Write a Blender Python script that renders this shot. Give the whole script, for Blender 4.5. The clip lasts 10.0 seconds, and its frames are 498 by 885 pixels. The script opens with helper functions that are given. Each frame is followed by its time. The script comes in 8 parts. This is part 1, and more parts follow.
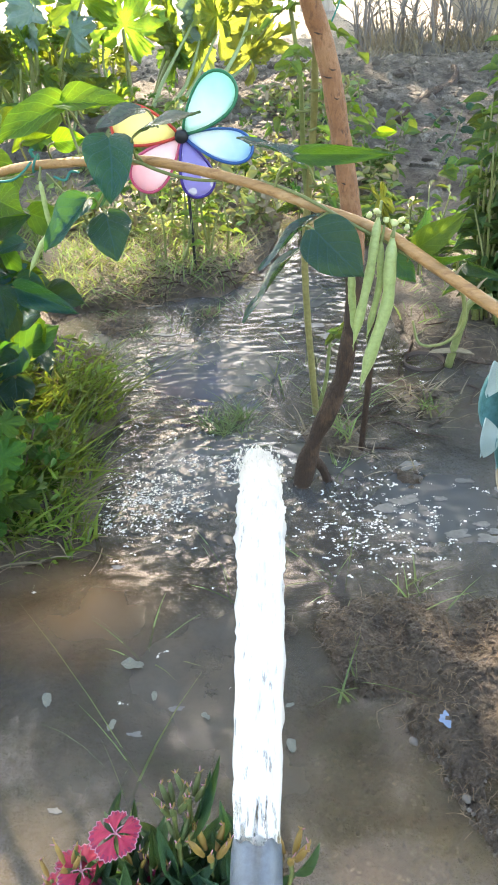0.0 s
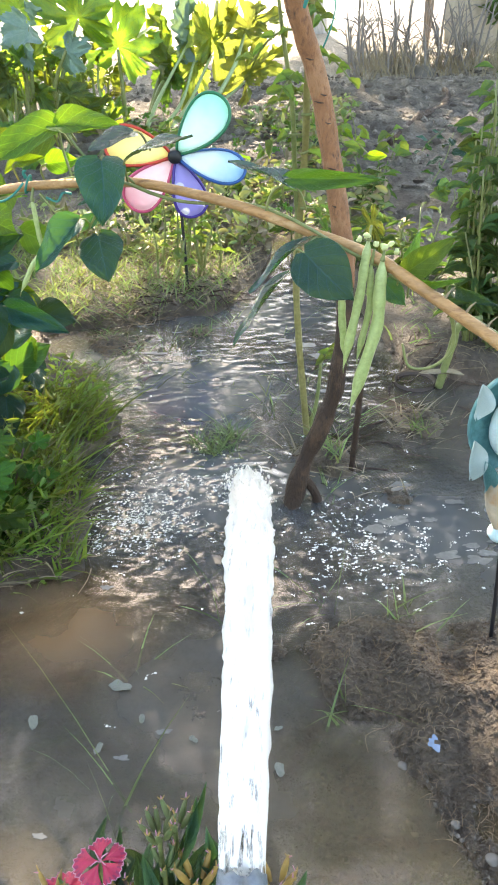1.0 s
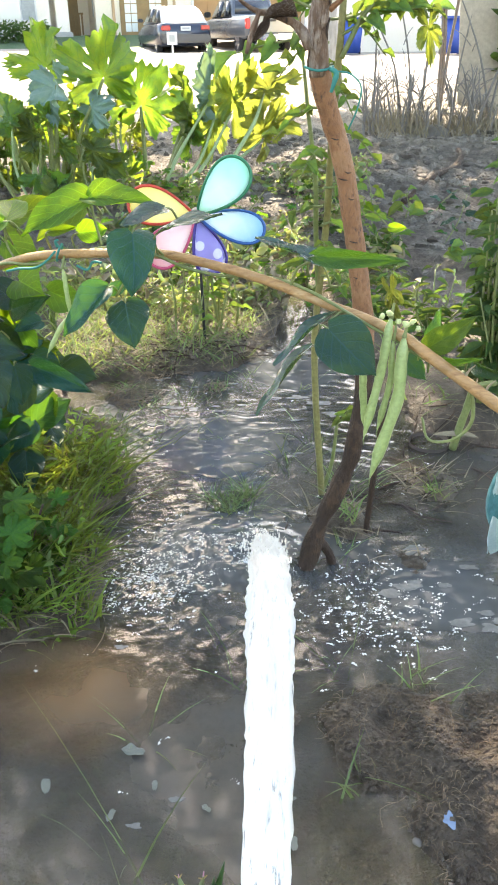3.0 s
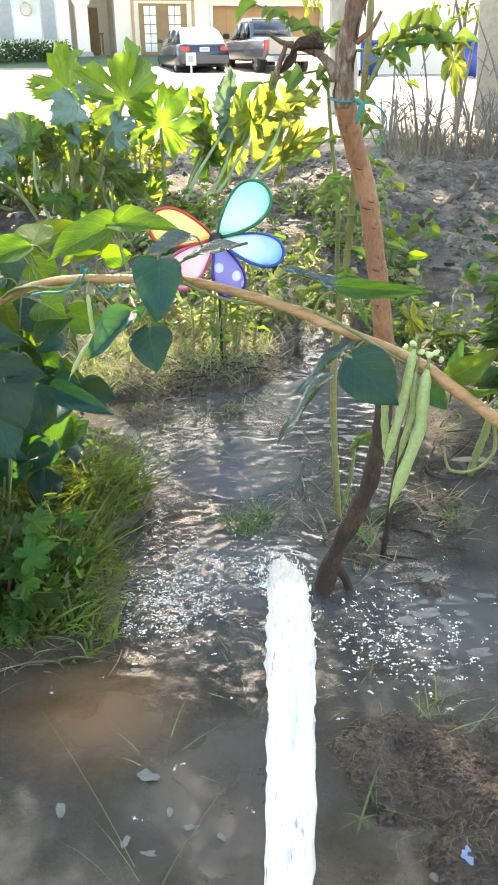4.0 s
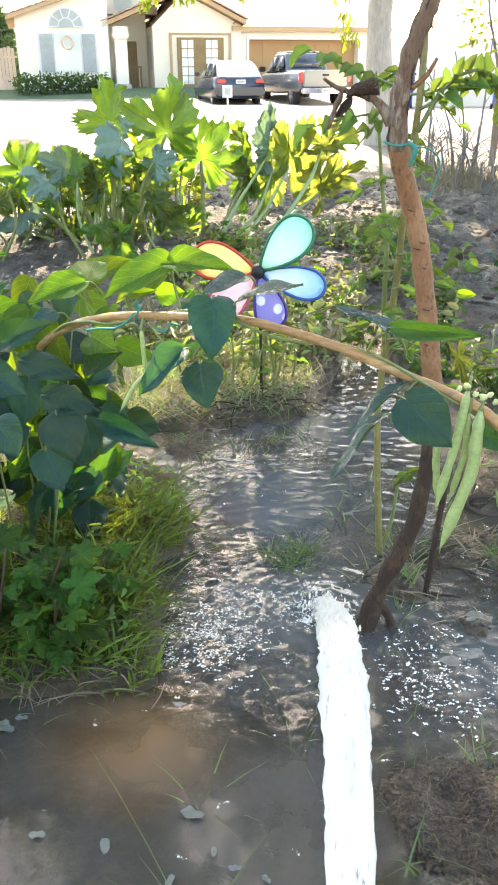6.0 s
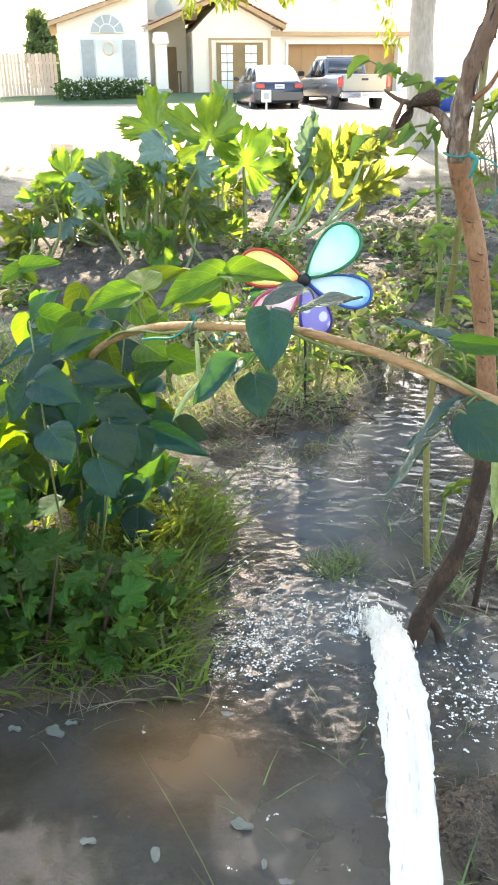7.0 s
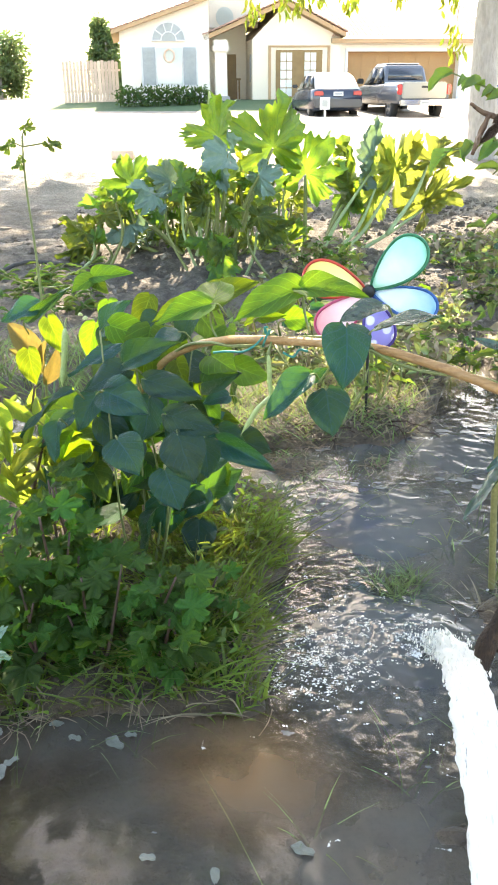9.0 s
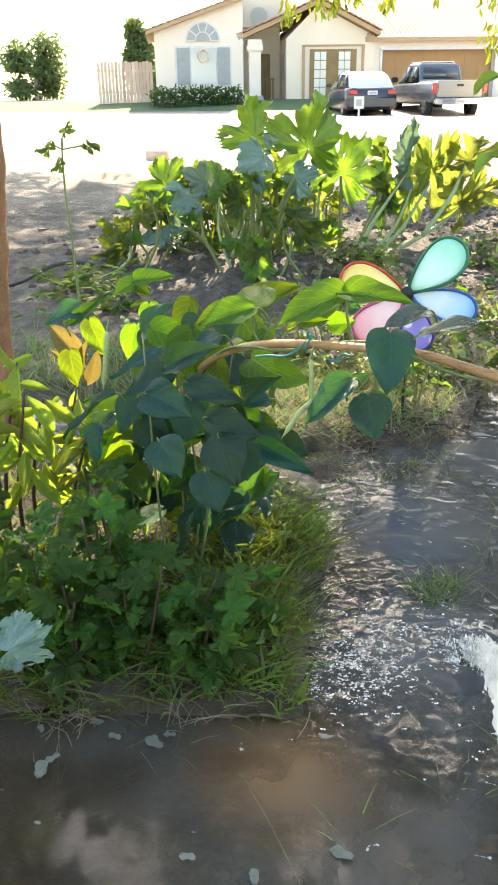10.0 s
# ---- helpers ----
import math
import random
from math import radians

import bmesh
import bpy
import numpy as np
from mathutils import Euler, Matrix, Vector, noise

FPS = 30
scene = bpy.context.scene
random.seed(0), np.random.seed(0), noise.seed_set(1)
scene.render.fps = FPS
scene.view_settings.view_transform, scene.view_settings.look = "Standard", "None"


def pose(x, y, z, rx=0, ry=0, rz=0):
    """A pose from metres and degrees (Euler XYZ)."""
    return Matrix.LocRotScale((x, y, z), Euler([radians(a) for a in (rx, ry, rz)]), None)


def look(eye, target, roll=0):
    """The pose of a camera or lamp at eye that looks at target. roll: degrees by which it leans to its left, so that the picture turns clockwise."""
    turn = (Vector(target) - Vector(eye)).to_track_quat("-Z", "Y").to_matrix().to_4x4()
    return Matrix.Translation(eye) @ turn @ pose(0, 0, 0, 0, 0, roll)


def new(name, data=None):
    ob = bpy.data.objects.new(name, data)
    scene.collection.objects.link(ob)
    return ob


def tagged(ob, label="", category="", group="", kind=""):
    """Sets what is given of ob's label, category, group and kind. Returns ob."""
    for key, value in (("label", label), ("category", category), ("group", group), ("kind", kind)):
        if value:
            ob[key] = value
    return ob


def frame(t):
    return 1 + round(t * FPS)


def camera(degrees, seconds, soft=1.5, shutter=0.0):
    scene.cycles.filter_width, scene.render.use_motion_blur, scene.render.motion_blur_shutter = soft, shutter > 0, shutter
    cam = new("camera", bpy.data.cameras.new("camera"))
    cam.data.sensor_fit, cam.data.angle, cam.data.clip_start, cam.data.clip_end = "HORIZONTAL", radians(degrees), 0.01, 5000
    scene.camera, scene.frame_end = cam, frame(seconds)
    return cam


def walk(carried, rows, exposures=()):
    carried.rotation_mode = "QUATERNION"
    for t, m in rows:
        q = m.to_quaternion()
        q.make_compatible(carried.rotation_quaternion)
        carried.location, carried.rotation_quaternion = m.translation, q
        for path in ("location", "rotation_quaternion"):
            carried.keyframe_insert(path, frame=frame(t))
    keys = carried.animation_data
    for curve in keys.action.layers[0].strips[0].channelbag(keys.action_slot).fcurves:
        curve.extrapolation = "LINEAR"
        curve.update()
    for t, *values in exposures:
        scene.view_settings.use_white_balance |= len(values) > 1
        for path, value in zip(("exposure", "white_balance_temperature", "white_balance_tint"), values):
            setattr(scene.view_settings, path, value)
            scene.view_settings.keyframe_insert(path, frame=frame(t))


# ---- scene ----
cam = camera(34.3, 10.0, soft=1.8)
PATH = [
    (0, (0.11, 0.051, 0.807), (0.018, 1.751, -0.244), -2.6),
    (0.5, (0.112, 0.05, 0.811), (0.031, 1.763, -0.218), -2.2),
    (1, (0.113, 0.054, 0.812), (0.041, 1.775, -0.204), -1.9),
    (1.5, (0.112, 0.053, 0.82), (0.053, 1.785, -0.179), -1.4),
    (2, (0.107, 0.055, 0.829), (0.046, 1.801, -0.145), -1.0),
    (2.5, (0.103, 0.055, 0.837), (0.031, 1.816, -0.11), -0.9),
    (3, (0.097, 0.055, 0.846), (0.007, 1.828, -0.076), -0.8),
    (4.5, (0.077, 0.059, 0.862), (-0.058, 1.855, -0.007), -0.1),
    (5, (0.068, 0.06, 0.865), (-0.087, 1.862, 0.011), -0.1),
    (6.5, (0.046, 0.053, 0.879), (-0.178, 1.864, 0.061), -0.4),
    (7, (0.028, 0.056, 0.883), (-0.245, 1.861, 0.067), -0.5),
    (7.5, (0.013, 0.061, 0.887), (-0.303, 1.861, 0.075), -0.2),
    (8, (0.007, 0.061, 0.889), (-0.332, 1.86, 0.083), -0.1),
    (8.5, (0.002, 0.065, 0.89), (-0.361, 1.86, 0.088), -0.1),
    (9, (-0.005, 0.069, 0.89), (-0.396, 1.859, 0.088), -0.4),
    (9.5, (-0.012, 0.065, 0.894), (-0.44, 1.846, 0.091), -0.6),
    (10, (-0.02, 0.062, 0.898), (-0.483, 1.834, 0.096), -0.8),
]
walk(cam, [(t, look(eye, target, roll)) for t, eye, target, roll in PATH],
     exposures=[(t, stops, 7900, 11) for t, stops in ((0.0, 2.76), (4.5, 2.72), (8.0, 2.72), (8.5, 2.70), (9.0, 2.82), (9.5, 2.57), (10.0, 2.40))])

# ---- daylight: a clear morning sky, the sun ahead and a little to the left ----
SUN_EL, SUN_AZ = 40.0, -8.0          # degrees; azimuth clockwise from +y
world = bpy.data.worlds.new("sky")
scene.world = world
world.use_nodes = True
wn = world.node_tree
sky = wn.nodes.new("ShaderNodeTexSky")
sky.sky_type, sky.sun_disc = "NISHITA", False
sky.sun_elevation, sky.sun_rotation = radians(SUN_EL), radians(SUN_AZ)
sky.dust_density, sky.ozone_density = 1.3, 1.0
wn.nodes["Background"].inputs[1].default_value = 0.15
wn.links.new(sky.outputs[0], wn.nodes["Background"].inputs[0])
sun = new("sun", bpy.data.lights.new("sun", "SUN"))
sun.data.energy, sun.data.angle, sun.data.color = 4.0, radians(0.6), (1.0, 0.93, 0.82)
_e, _a = radians(SUN_EL), radians(SUN_AZ)
SUNWARD = Vector((math.sin(_a) * math.cos(_e), math.cos(_a) * math.cos(_e), math.sin(_e)))
sun.matrix_world = look(SUNWARD * 60, (0, 0, 0))


# ---- materials ----
def nodes_of(name):
    m = bpy.data.materials.new(name)
    m.use_nodes = True
    nt = m.node_tree
    return m, nt, nt.nodes["Principled BSDF"], nt.nodes["Material Output"]


def add(nt, kind, **kw):
    n = nt.nodes.new(kind)
    for k, v in kw.items():
        n.inputs[k].default_value = v
    return n


def mixcol(nt, fac, a, b, mode="MIX"):
    n = nt.nodes.new("ShaderNodeMix")
    n.data_type, n.blend_type = "RGBA", mode
    for i, v in ((0, fac), (6, a), (7, b)):
        if isinstance(v, bpy.types.NodeSocket):
            nt.links.new(v, n.inputs[i])
        elif i == 0:
            n.inputs[0].default_value = v
        else:
            n.inputs[i].default_value = (*v[:3], 1)
    return n.outputs[2]


def ramp(nt, src, lo, hi):
    n = nt.nodes.new("ShaderNodeMapRange")
    n.inputs[1].default_value, n.inputs[2].default_value = lo, hi
    nt.links.new(src, n.inputs[0])
    return n.outputs[0]


def mth(nt, op, a, b=None, clamp=False):
    n = nt.nodes.new("ShaderNodeMath")
    n.operation, n.use_clamp = op, clamp
    for i, v in ((0, a), (1, b)):
        if v is None:
            continue
        if isinstance(v, bpy.types.NodeSocket):
            nt.links.new(v, n.inputs[i])
        else:
            n.inputs[i].default_value = v
    return n.outputs[0]


def place(nt, stretch=(1, 1, 1)):
    tc = nt.nodes.new("ShaderNodeTexCoord")
    mp = nt.nodes.new("ShaderNodeMapping")
    mp.inputs["Scale"].default_value = stretch
    nt.links.new(tc.outputs["Object"], mp.inputs[0])
    return mp.outputs[0]


def noise_tex(nt, vec, scale, detail=4, rough=0.55):
    n = add(nt, "ShaderNodeTexNoise", Scale=scale, Detail=detail, Roughness=rough)
    nt.links.new(vec, n.inputs["Vector"])
    return n.outputs[0]


def bump(nt, height, strength, dist=0.01):
    n = add(nt, "ShaderNodeBump", Strength=strength, Distance=dist)
    nt.links.new(height, n.inputs["Height"])
    return n.outputs[0]


def surface(name, col, col2, rough=0.7, big=3.0, fine=60.0, relief=0.3, dist=0.004, metal=0.0, stretch=(1, 1, 1), jitter=0.0, spec=0.5, coat=0.0):
    """A two-scale mottled surface: broad stains of col2 over col, fine grain in colour and relief."""
    m, nt, p, out = nodes_of(name)
    v = place(nt, stretch)
    b, f = noise_tex(nt, v, big), noise_tex(nt, v, fine, 6, 0.65)
    c = mixcol(nt, ramp(nt, b, 0.35, 0.65), col, col2)
    c = mixcol(nt, ramp(nt, f, 0.3, 0.75), c, [x * 0.62 for x in col], "MIX")
    if jitter:
        oi = nt.nodes.new("ShaderNodeObjectInfo")
        h = add(nt, "ShaderNodeHueSaturation")
        nt.links.new(c, h.inputs["Color"])
        nt.links.new(mth(nt, "ADD", mth(nt, "MULTIPLY", oi.outputs["Random"], 2 * jitter), 1 - jitter), h.inputs["Value"])
        c = h.outputs[0]
    nt.links.new(c, p.inputs["Base Color"])
    p.inputs["Roughness"].default_value, p.inputs["Metallic"].default_value = rough, metal
    p.inputs["Specular IOR Level"].default_value = spec
    p.inputs["Coat Weight"].default_value = coat
    nt.links.new(bump(nt, f, relief, dist), p.inputs["Normal"])
    return m


def foliage(name, top, glow, veins=None, rough=0.42, share=0.42, side=6.0, jitter=0.25, blotch=(0.10, 0.14, 0.02), spec=0.5, shine=0.4):
    """Leaf: glossy green skin, light shining through, ribs along the leaf's own u and v."""
    m, nt, p, out = nodes_of(name)
    tc = nt.nodes.new("ShaderNodeTexCoord")
    oi = nt.nodes.new("ShaderNodeObjectInfo")
    geo = nt.nodes.new("ShaderNodeNewGeometry")
    rnd = mth(nt, "FRACT", mth(nt, "ADD", oi.outputs["Random"], geo.outputs["Random Per Island"]))
    n1 = noise_tex(nt, tc.outputs["Object"], 9.0, 3)
    c = mixcol(nt, ramp(nt, n1, 0.45, 0.75), top, blotch)
    g = mixcol(nt, ramp(nt, n1, 0.4, 0.75), glow, [glow[0] * 1.3, glow[1] * 1.1, glow[2]])
    height = noise_tex(nt, tc.outputs["Object"], 28.0, 3)
    if veins:
        sep = nt.nodes.new("ShaderNodeSeparateXYZ")
        nt.links.new(tc.outputs["UV"], sep.inputs[0])
        u, w = sep.outputs[0], mth(nt, "ABSOLUTE", mth(nt, "SUBTRACT", sep.outputs[1], 0.5))
        mid = ramp(nt, w, 0.026, 0.008)
        saw = mth(nt, "ABSOLUTE", mth(nt, "SUBTRACT", mth(nt, "FRACT", mth(nt, "MULTIPLY", mth(nt, "SUBTRACT", u, mth(nt, "MULTIPLY", w, 0.8)), side)), 0.5))
        rib = ramp(nt, saw, 0.085, 0.02)
        net = nt.nodes.new("ShaderNodeTexVoronoi")
        net.feature = "DISTANCE_TO_EDGE"
        net.inputs["Scale"].default_value = 15.0
        nt.links.new(tc.outputs["UV"], net.inputs["Vector"])
        fine = ramp(nt, net.outputs["Distance"], 0.07, 0.02)
        line = mth(nt, "MAXIMUM", mid, mth(nt, "MAXIMUM", mth(nt, "MULTIPLY", rib, 0.75), mth(nt, "MULTIPLY", fine, 0.28)))
        c = mixcol(nt, mth(nt, "MULTIPLY", line, 0.5), c, veins)
        g = mixcol(nt, mth(nt, "MULTIPLY", line, 0.85), g, [min(1.0, x * shine) for x in glow])
        cell = add(nt, "ShaderNodeTexVoronoi", Scale=26.0)
        nt.links.new(tc.outputs["UV"], cell.inputs["Vector"])
        height = mth(nt, "SUBTRACT", mth(nt, "ADD", mth(nt, "MULTIPLY", height, 0.3), mth(nt, "MULTIPLY", cell.outputs[0], -0.16)), mth(nt, "MULTIPLY", line, 0.45))
    hs = [add(nt, "ShaderNodeHueSaturation") for _ in range(2)]
    for h, src in zip(hs, (c, g)):
        nt.links.new(src, h.inputs["Color"])
        nt.links.new(mth(nt, "ADD", mth(nt, "MULTIPLY", rnd, 2 * jitter), 1 - jitter), h.inputs["Value"])
        nt.links.new(mth(nt, "ADD", mth(nt, "MULTIPLY", rnd, 0.05), 0.475), h.inputs["Hue"])
    nt.links.new(hs[0].outputs[0], p.inputs["Base Color"])
    p.inputs["Roughness"].default_value = rough
    p.inputs["Specular IOR Level"].default_value = spec
    nrm = bump(nt, height, 0.5, 0.006)
    nt.links.new(nrm, p.inputs["Normal"])
    t = nt.nodes.new("ShaderNodeBsdfTranslucent")
    nt.links.new(hs[1].outputs[0], t.inputs[0])
    mx = nt.nodes.new("ShaderNodeMixShader")
    mx.inputs[0].default_value = share
    nt.links.new(p.outputs[0], mx.inputs[1])
    nt.links.new(t.outputs[0], mx.inputs[2])
    nt.links.new(mx.outputs[0], out.inputs[0])
    return m


def bark_material(name, skin, pale, dark, rough=0.75, streak=0.3, relief=0.8, flake=0.5, along=1.0):
    """Bark: streaked skin, pale rubbed patches, dark cracks along the grain."""
    m, nt, p, out = nodes_of(name)
    v = place(nt, (along, 1, streak))
    n1, n2, n3 = noise_tex(nt, place(nt), 16.0, 4), noise_tex(nt, v, 70.0, 6, 0.7), noise_tex(nt, v, 190.0, 4, 0.65)
    c = mixcol(nt, ramp(nt, n2, 0.35, 0.65), skin, [x * 0.62 for x in skin])
    c = mixcol(nt, mth(nt, "MULTIPLY", ramp(nt, mth(nt, "ADD", n1, mth(nt, "MULTIPLY", mth(nt, "SUBTRACT", n3, 0.5), 0.5)), 0.52, 0.64), flake), c, pale)
    c = mixcol(nt, ramp(nt, mth(nt, "ADD", mth(nt, "MULTIPLY", n2, 0.45), mth(nt, "ADD", mth(nt, "MULTIPLY", n1, 0.2), mth(nt, "MULTIPLY", n3, 0.35))), 0.48, 0.38), c, dark)
    nt.links.new(c, p.inputs["Base Color"])
    p.inputs["Roughness"].default_value = rough
    nt.links.new(bump(nt, mth(nt, "ADD", n2, mth(nt, "MULTIPLY", n3, 0.8)), relief, 0.011), p.inputs["Normal"])
    return m


def plain(name, col, rough=0.5, metal=0.0, **kw):
    return surface(name, col, [x * 0.82 for x in col], rough, 6.0, 90.0, 0.08, 0.002, metal, **kw)


def water_material():
    """Shallow muddy water: silt that hides the bottom in drifts, a clear skin with gloss."""
    m, nt, p, out = nodes_of("muddy_water")
    nt.nodes.remove(p)
    v = place(nt)
    n1, n2 = noise_tex(nt, v, 2.2, 3), noise_tex(nt, v, 9.0, 4)
    silt = mixcol(nt, ramp(nt, n1, 0.35, 0.68), (0.105, 0.098, 0.086), (0.150, 0.120, 0.090))
    silt = mixcol(nt, ramp(nt, n2, 0.45, 0.75), silt, (0.098, 0.092, 0.082))
    silt = mixcol(nt, mth(nt, "MULTIPLY", ramp(nt, noise_tex(nt, v, 85.0, 5, 0.7), 0.45, 0.7), 0.35), silt, (0.07, 0.062, 0.052))
    geo = nt.nodes.new("ShaderNodeNewGeometry")
    thick = ramp(nt, mth(nt, "ADD", n1, mth(nt, "MULTIPLY", n2, 0.4)), 0.32, 0.92)
    # stirred-up drifts: sandy by the heap, air and silt round the jet; red-brown by the bank paints sunlit mud
    # dark spot at the front left paints tree shade and reflection into the silt
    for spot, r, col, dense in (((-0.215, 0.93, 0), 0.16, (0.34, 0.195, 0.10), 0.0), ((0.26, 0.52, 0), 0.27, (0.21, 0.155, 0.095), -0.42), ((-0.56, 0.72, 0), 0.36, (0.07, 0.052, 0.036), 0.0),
                                ((-0.02, 1.27, 0), 0.34, (0.098, 0.106, 0.110), 0.95), ((-0.05, 1.68, 0), 0.42, (0.082, 0.090, 0.094), 0.95), ((0.12, 2.1, 0), 0.40, (0.085, 0.090, 0.092), 0.9), ((0.36, 1.15, 0), 0.28, (0.094, 0.098, 0.098), 0.9)):
        ds = nt.nodes.new("ShaderNodeVectorMath")
        ds.operation = "DISTANCE"
        nt.links.new(geo.outputs["Position"], ds.inputs[0])
        ds.inputs[1].default_value = spot
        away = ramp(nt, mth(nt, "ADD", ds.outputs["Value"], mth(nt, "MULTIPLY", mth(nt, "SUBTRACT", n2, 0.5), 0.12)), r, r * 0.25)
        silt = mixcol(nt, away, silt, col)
        if dense < 0:
            thick = mth(nt, "MULTIPLY", thick, mth(nt, "ADD", mth(nt, "MULTIPLY", away, dense), 1.0))
        elif dense:
            thick = mth(nt, "MAXIMUM", thick, mth(nt, "MULTIPLY", away, dense))
    d = nt.nodes.new("ShaderNodeBsdfDiffuse")
    nt.links.new(silt, d.inputs[0])
    level = nt.nodes.new("ShaderNodeCombineXYZ")
    level.inputs[2].default_value = 1.0
    nt.links.new(level.outputs[0], d.inputs["Normal"])
    tr = nt.nodes.new("ShaderNodeBsdfTransparent")
    tr.inputs[0].default_value = (0.80, 0.74, 0.64, 1)
    body = nt.nodes.new("ShaderNodeMixShader")
    nt.links.new(thick, body.inputs[0])
    nt.links.new(tr.outputs[0], body.inputs[1])
    nt.links.new(d.outputs[0], body.inputs[2])
    gl = nt.nodes.new("ShaderNodeBsdfGlossy")
    gl.inputs["Roughness"].default_value = 0.06
    fr = add(nt, "ShaderNodeFresnel", IOR=1.36)
    w1 = noise_tex(nt, place(nt, (0.8, 2.0, 1)), 38.0, 2, 0.5)
    sepw = nt.nodes.new("ShaderNodeSeparateXYZ")
    nt.links.new(geo.outputs["Position"], sepw.inputs[0])
    nb = bump(nt, mth(nt, "MULTIPLY", w1, ramp(nt, sepw.outputs[1], 0.80, 1.25)), 0.05, 0.008)
    for s in (fr.inputs["Normal"], gl.inputs["Normal"]):
        nt.links.new(nb, s)
    mx = nt.nodes.new("ShaderNodeMixShader")
    nt.links.new(mth(nt, "MULTIPLY", fr.outputs[0], 1.12, True), mx.inputs[0])
    nt.links.new(body.outputs[0], mx.inputs[1])
    nt.links.new(gl.outputs[0], mx.inputs[2])
    nt.links.new(mx.outputs[0], out.inputs[0])
    return m


def ground_material():
    """Garden soil: dark and wet along the water, grey crumbly loam behind, pale dry dust in the open yard."""
    m, nt, p, out = nodes_of("garden_soil")
    geo = nt.nodes.new("ShaderNodeNewGeometry")
    pos = geo.outputs["Position"]
    sep = nt.nodes.new("ShaderNodeSeparateXYZ")
    nt.links.new(pos, sep.inputs[0])
    n1, n2, n3 = noise_tex(nt, pos, 1.6, 4), noise_tex(nt, pos, 14.0, 5, 0.65), noise_tex(nt, pos, 75.0, 5, 0.7)
    wet = mixcol(nt, ramp(nt, n2, 0.35, 0.7), (0.090, 0.062, 0.042), (0.20, 0.140, 0.088))
    near_loam = mixcol(nt, ramp(nt, n2, 0.35, 0.7), (0.058, 0.044, 0.035), (0.135, 0.100, 0.070))
    loam = mixcol(nt, ramp(nt, n2, 0.38, 0.66), (0.10, 0.082, 0.066), (0.27, 0.235, 0.19))
    loam = mixcol(nt, ramp(nt, sep.outputs[1], 1.4, 2.6), near_loam, loam)
    dust = mixcol(nt, ramp(nt, n1, 0.4, 0.65), (0.46, 0.40, 0.32), (0.36, 0.30, 0.24))
    damp = mth(nt, "ADD", sep.outputs[2], mth(nt, "MULTIPLY", mth(nt, "SUBTRACT", n2, 0.5), 0.05))
    c = mixcol(nt, ramp(nt, damp, 0.015, 0.06), wet, loam)
    far = mth(nt, "ADD", sep.outputs[1], mth(nt, "MULTIPLY", mth(nt, "SUBTRACT", n1, 0.5), 2.5))
    c = mixcol(nt, ramp(nt, far, 5.2, 6.6), c, dust)
    c = mixcol(nt, ramp(nt, n3, 0.35, 0.8), c, (0.07, 0.055, 0.04))
    nt.links.new(c, p.inputs["Base Color"])
    rg = nt.nodes.new("ShaderNodeMapRange")
    for i, v in ((1, 0.0), (2, 0.05), (3, 0.35), (4, 0.9)):
        rg.inputs[i].default_value = v
    nt.links.new(damp, rg.inputs[0])
    nt.links.new(rg.outputs[0], p.inputs["Roughness"])
    nt.links.new(bump(nt, mth(nt, "ADD", n2, mth(nt, "MULTIPLY", n3, 0.9)), 1.0, 0.03), p.inputs["Normal"])
    return m


def froth_material():
    """Aerated water: white where it is full of air, clear in long torn streaks between."""
    m, nt, p, out = nodes_of("aerated_water")
    v = place(nt, (1, 0.13, 0.4))
    f, f2 = noise_tex(nt, v, 230.0, 4, 0.65), noise_tex(nt, place(nt, (1, 0.5, 1)), 34.0, 3)
    c = mixcol(nt, ramp(nt, f, 0.32, 0.44), (0.52, 0.52, 0.50), (0.93, 0.89, 0.82))
    nt.links.new(c, p.inputs["Base Color"])
    p.inputs["Roughness"].default_value = 0.3
    nt.links.new(bump(nt, f, 0.7, 0.006), p.inputs["Normal"])
    t = nt.nodes.new("ShaderNodeBsdfTranslucent")
    t.inputs[0].default_value = (0.95, 0.94, 0.91, 1)
    mx = nt.nodes.new("ShaderNodeMixShader")
    mx.inputs[0].default_value = 0.35
    nt.links.new(p.outputs[0], mx.inputs[1])
    nt.links.new(t.outputs[0], mx.inputs[2])
    geo = nt.nodes.new("ShaderNodeNewGeometry")
    sep = nt.nodes.new("ShaderNodeSeparateXYZ")
    nt.links.new(geo.outputs["Position"], sep.inputs[0])
    torn = mth(nt, "ADD", mth(nt, "MULTIPLY", ramp(nt, sep.outputs[1], 0.56, 0.36), 0.11), mth(nt, "MULTIPLY", ramp(nt, sep.outputs[1], 0.90, 1.22), 0.17))
    air = mth(nt, "SUBTRACT", mth(nt, "ADD", mth(nt, "MULTIPLY", f, 0.6), mth(nt, "MULTIPLY", f2, 0.4)), torn)
    clear = nt.nodes.new("ShaderNodeBsdfTransparent")
    clear.inputs[0].default_value = (0.93, 0.95, 0.95, 1)
    mz = nt.nodes.new("ShaderNodeMixShader")
    nt.links.new(ramp(nt, air, 0.31, 0.37), mz.inputs[0])
    nt.links.new(clear.outputs[0], mz.inputs[1])
    nt.links.new(mx.outputs[0], mz.inputs[2])
    nt.links.new(mz.outputs[0], out.inputs[0])
    return m


def glass(name, tint, rough=0.04):
    m, nt, p, out = nodes_of(name)
    p.inputs["Base Color"].default_value = (*tint, 1)
    p.inputs["Roughness"].default_value = rough
    p.inputs["Specular IOR Level"].default_value = 0.8
    return m


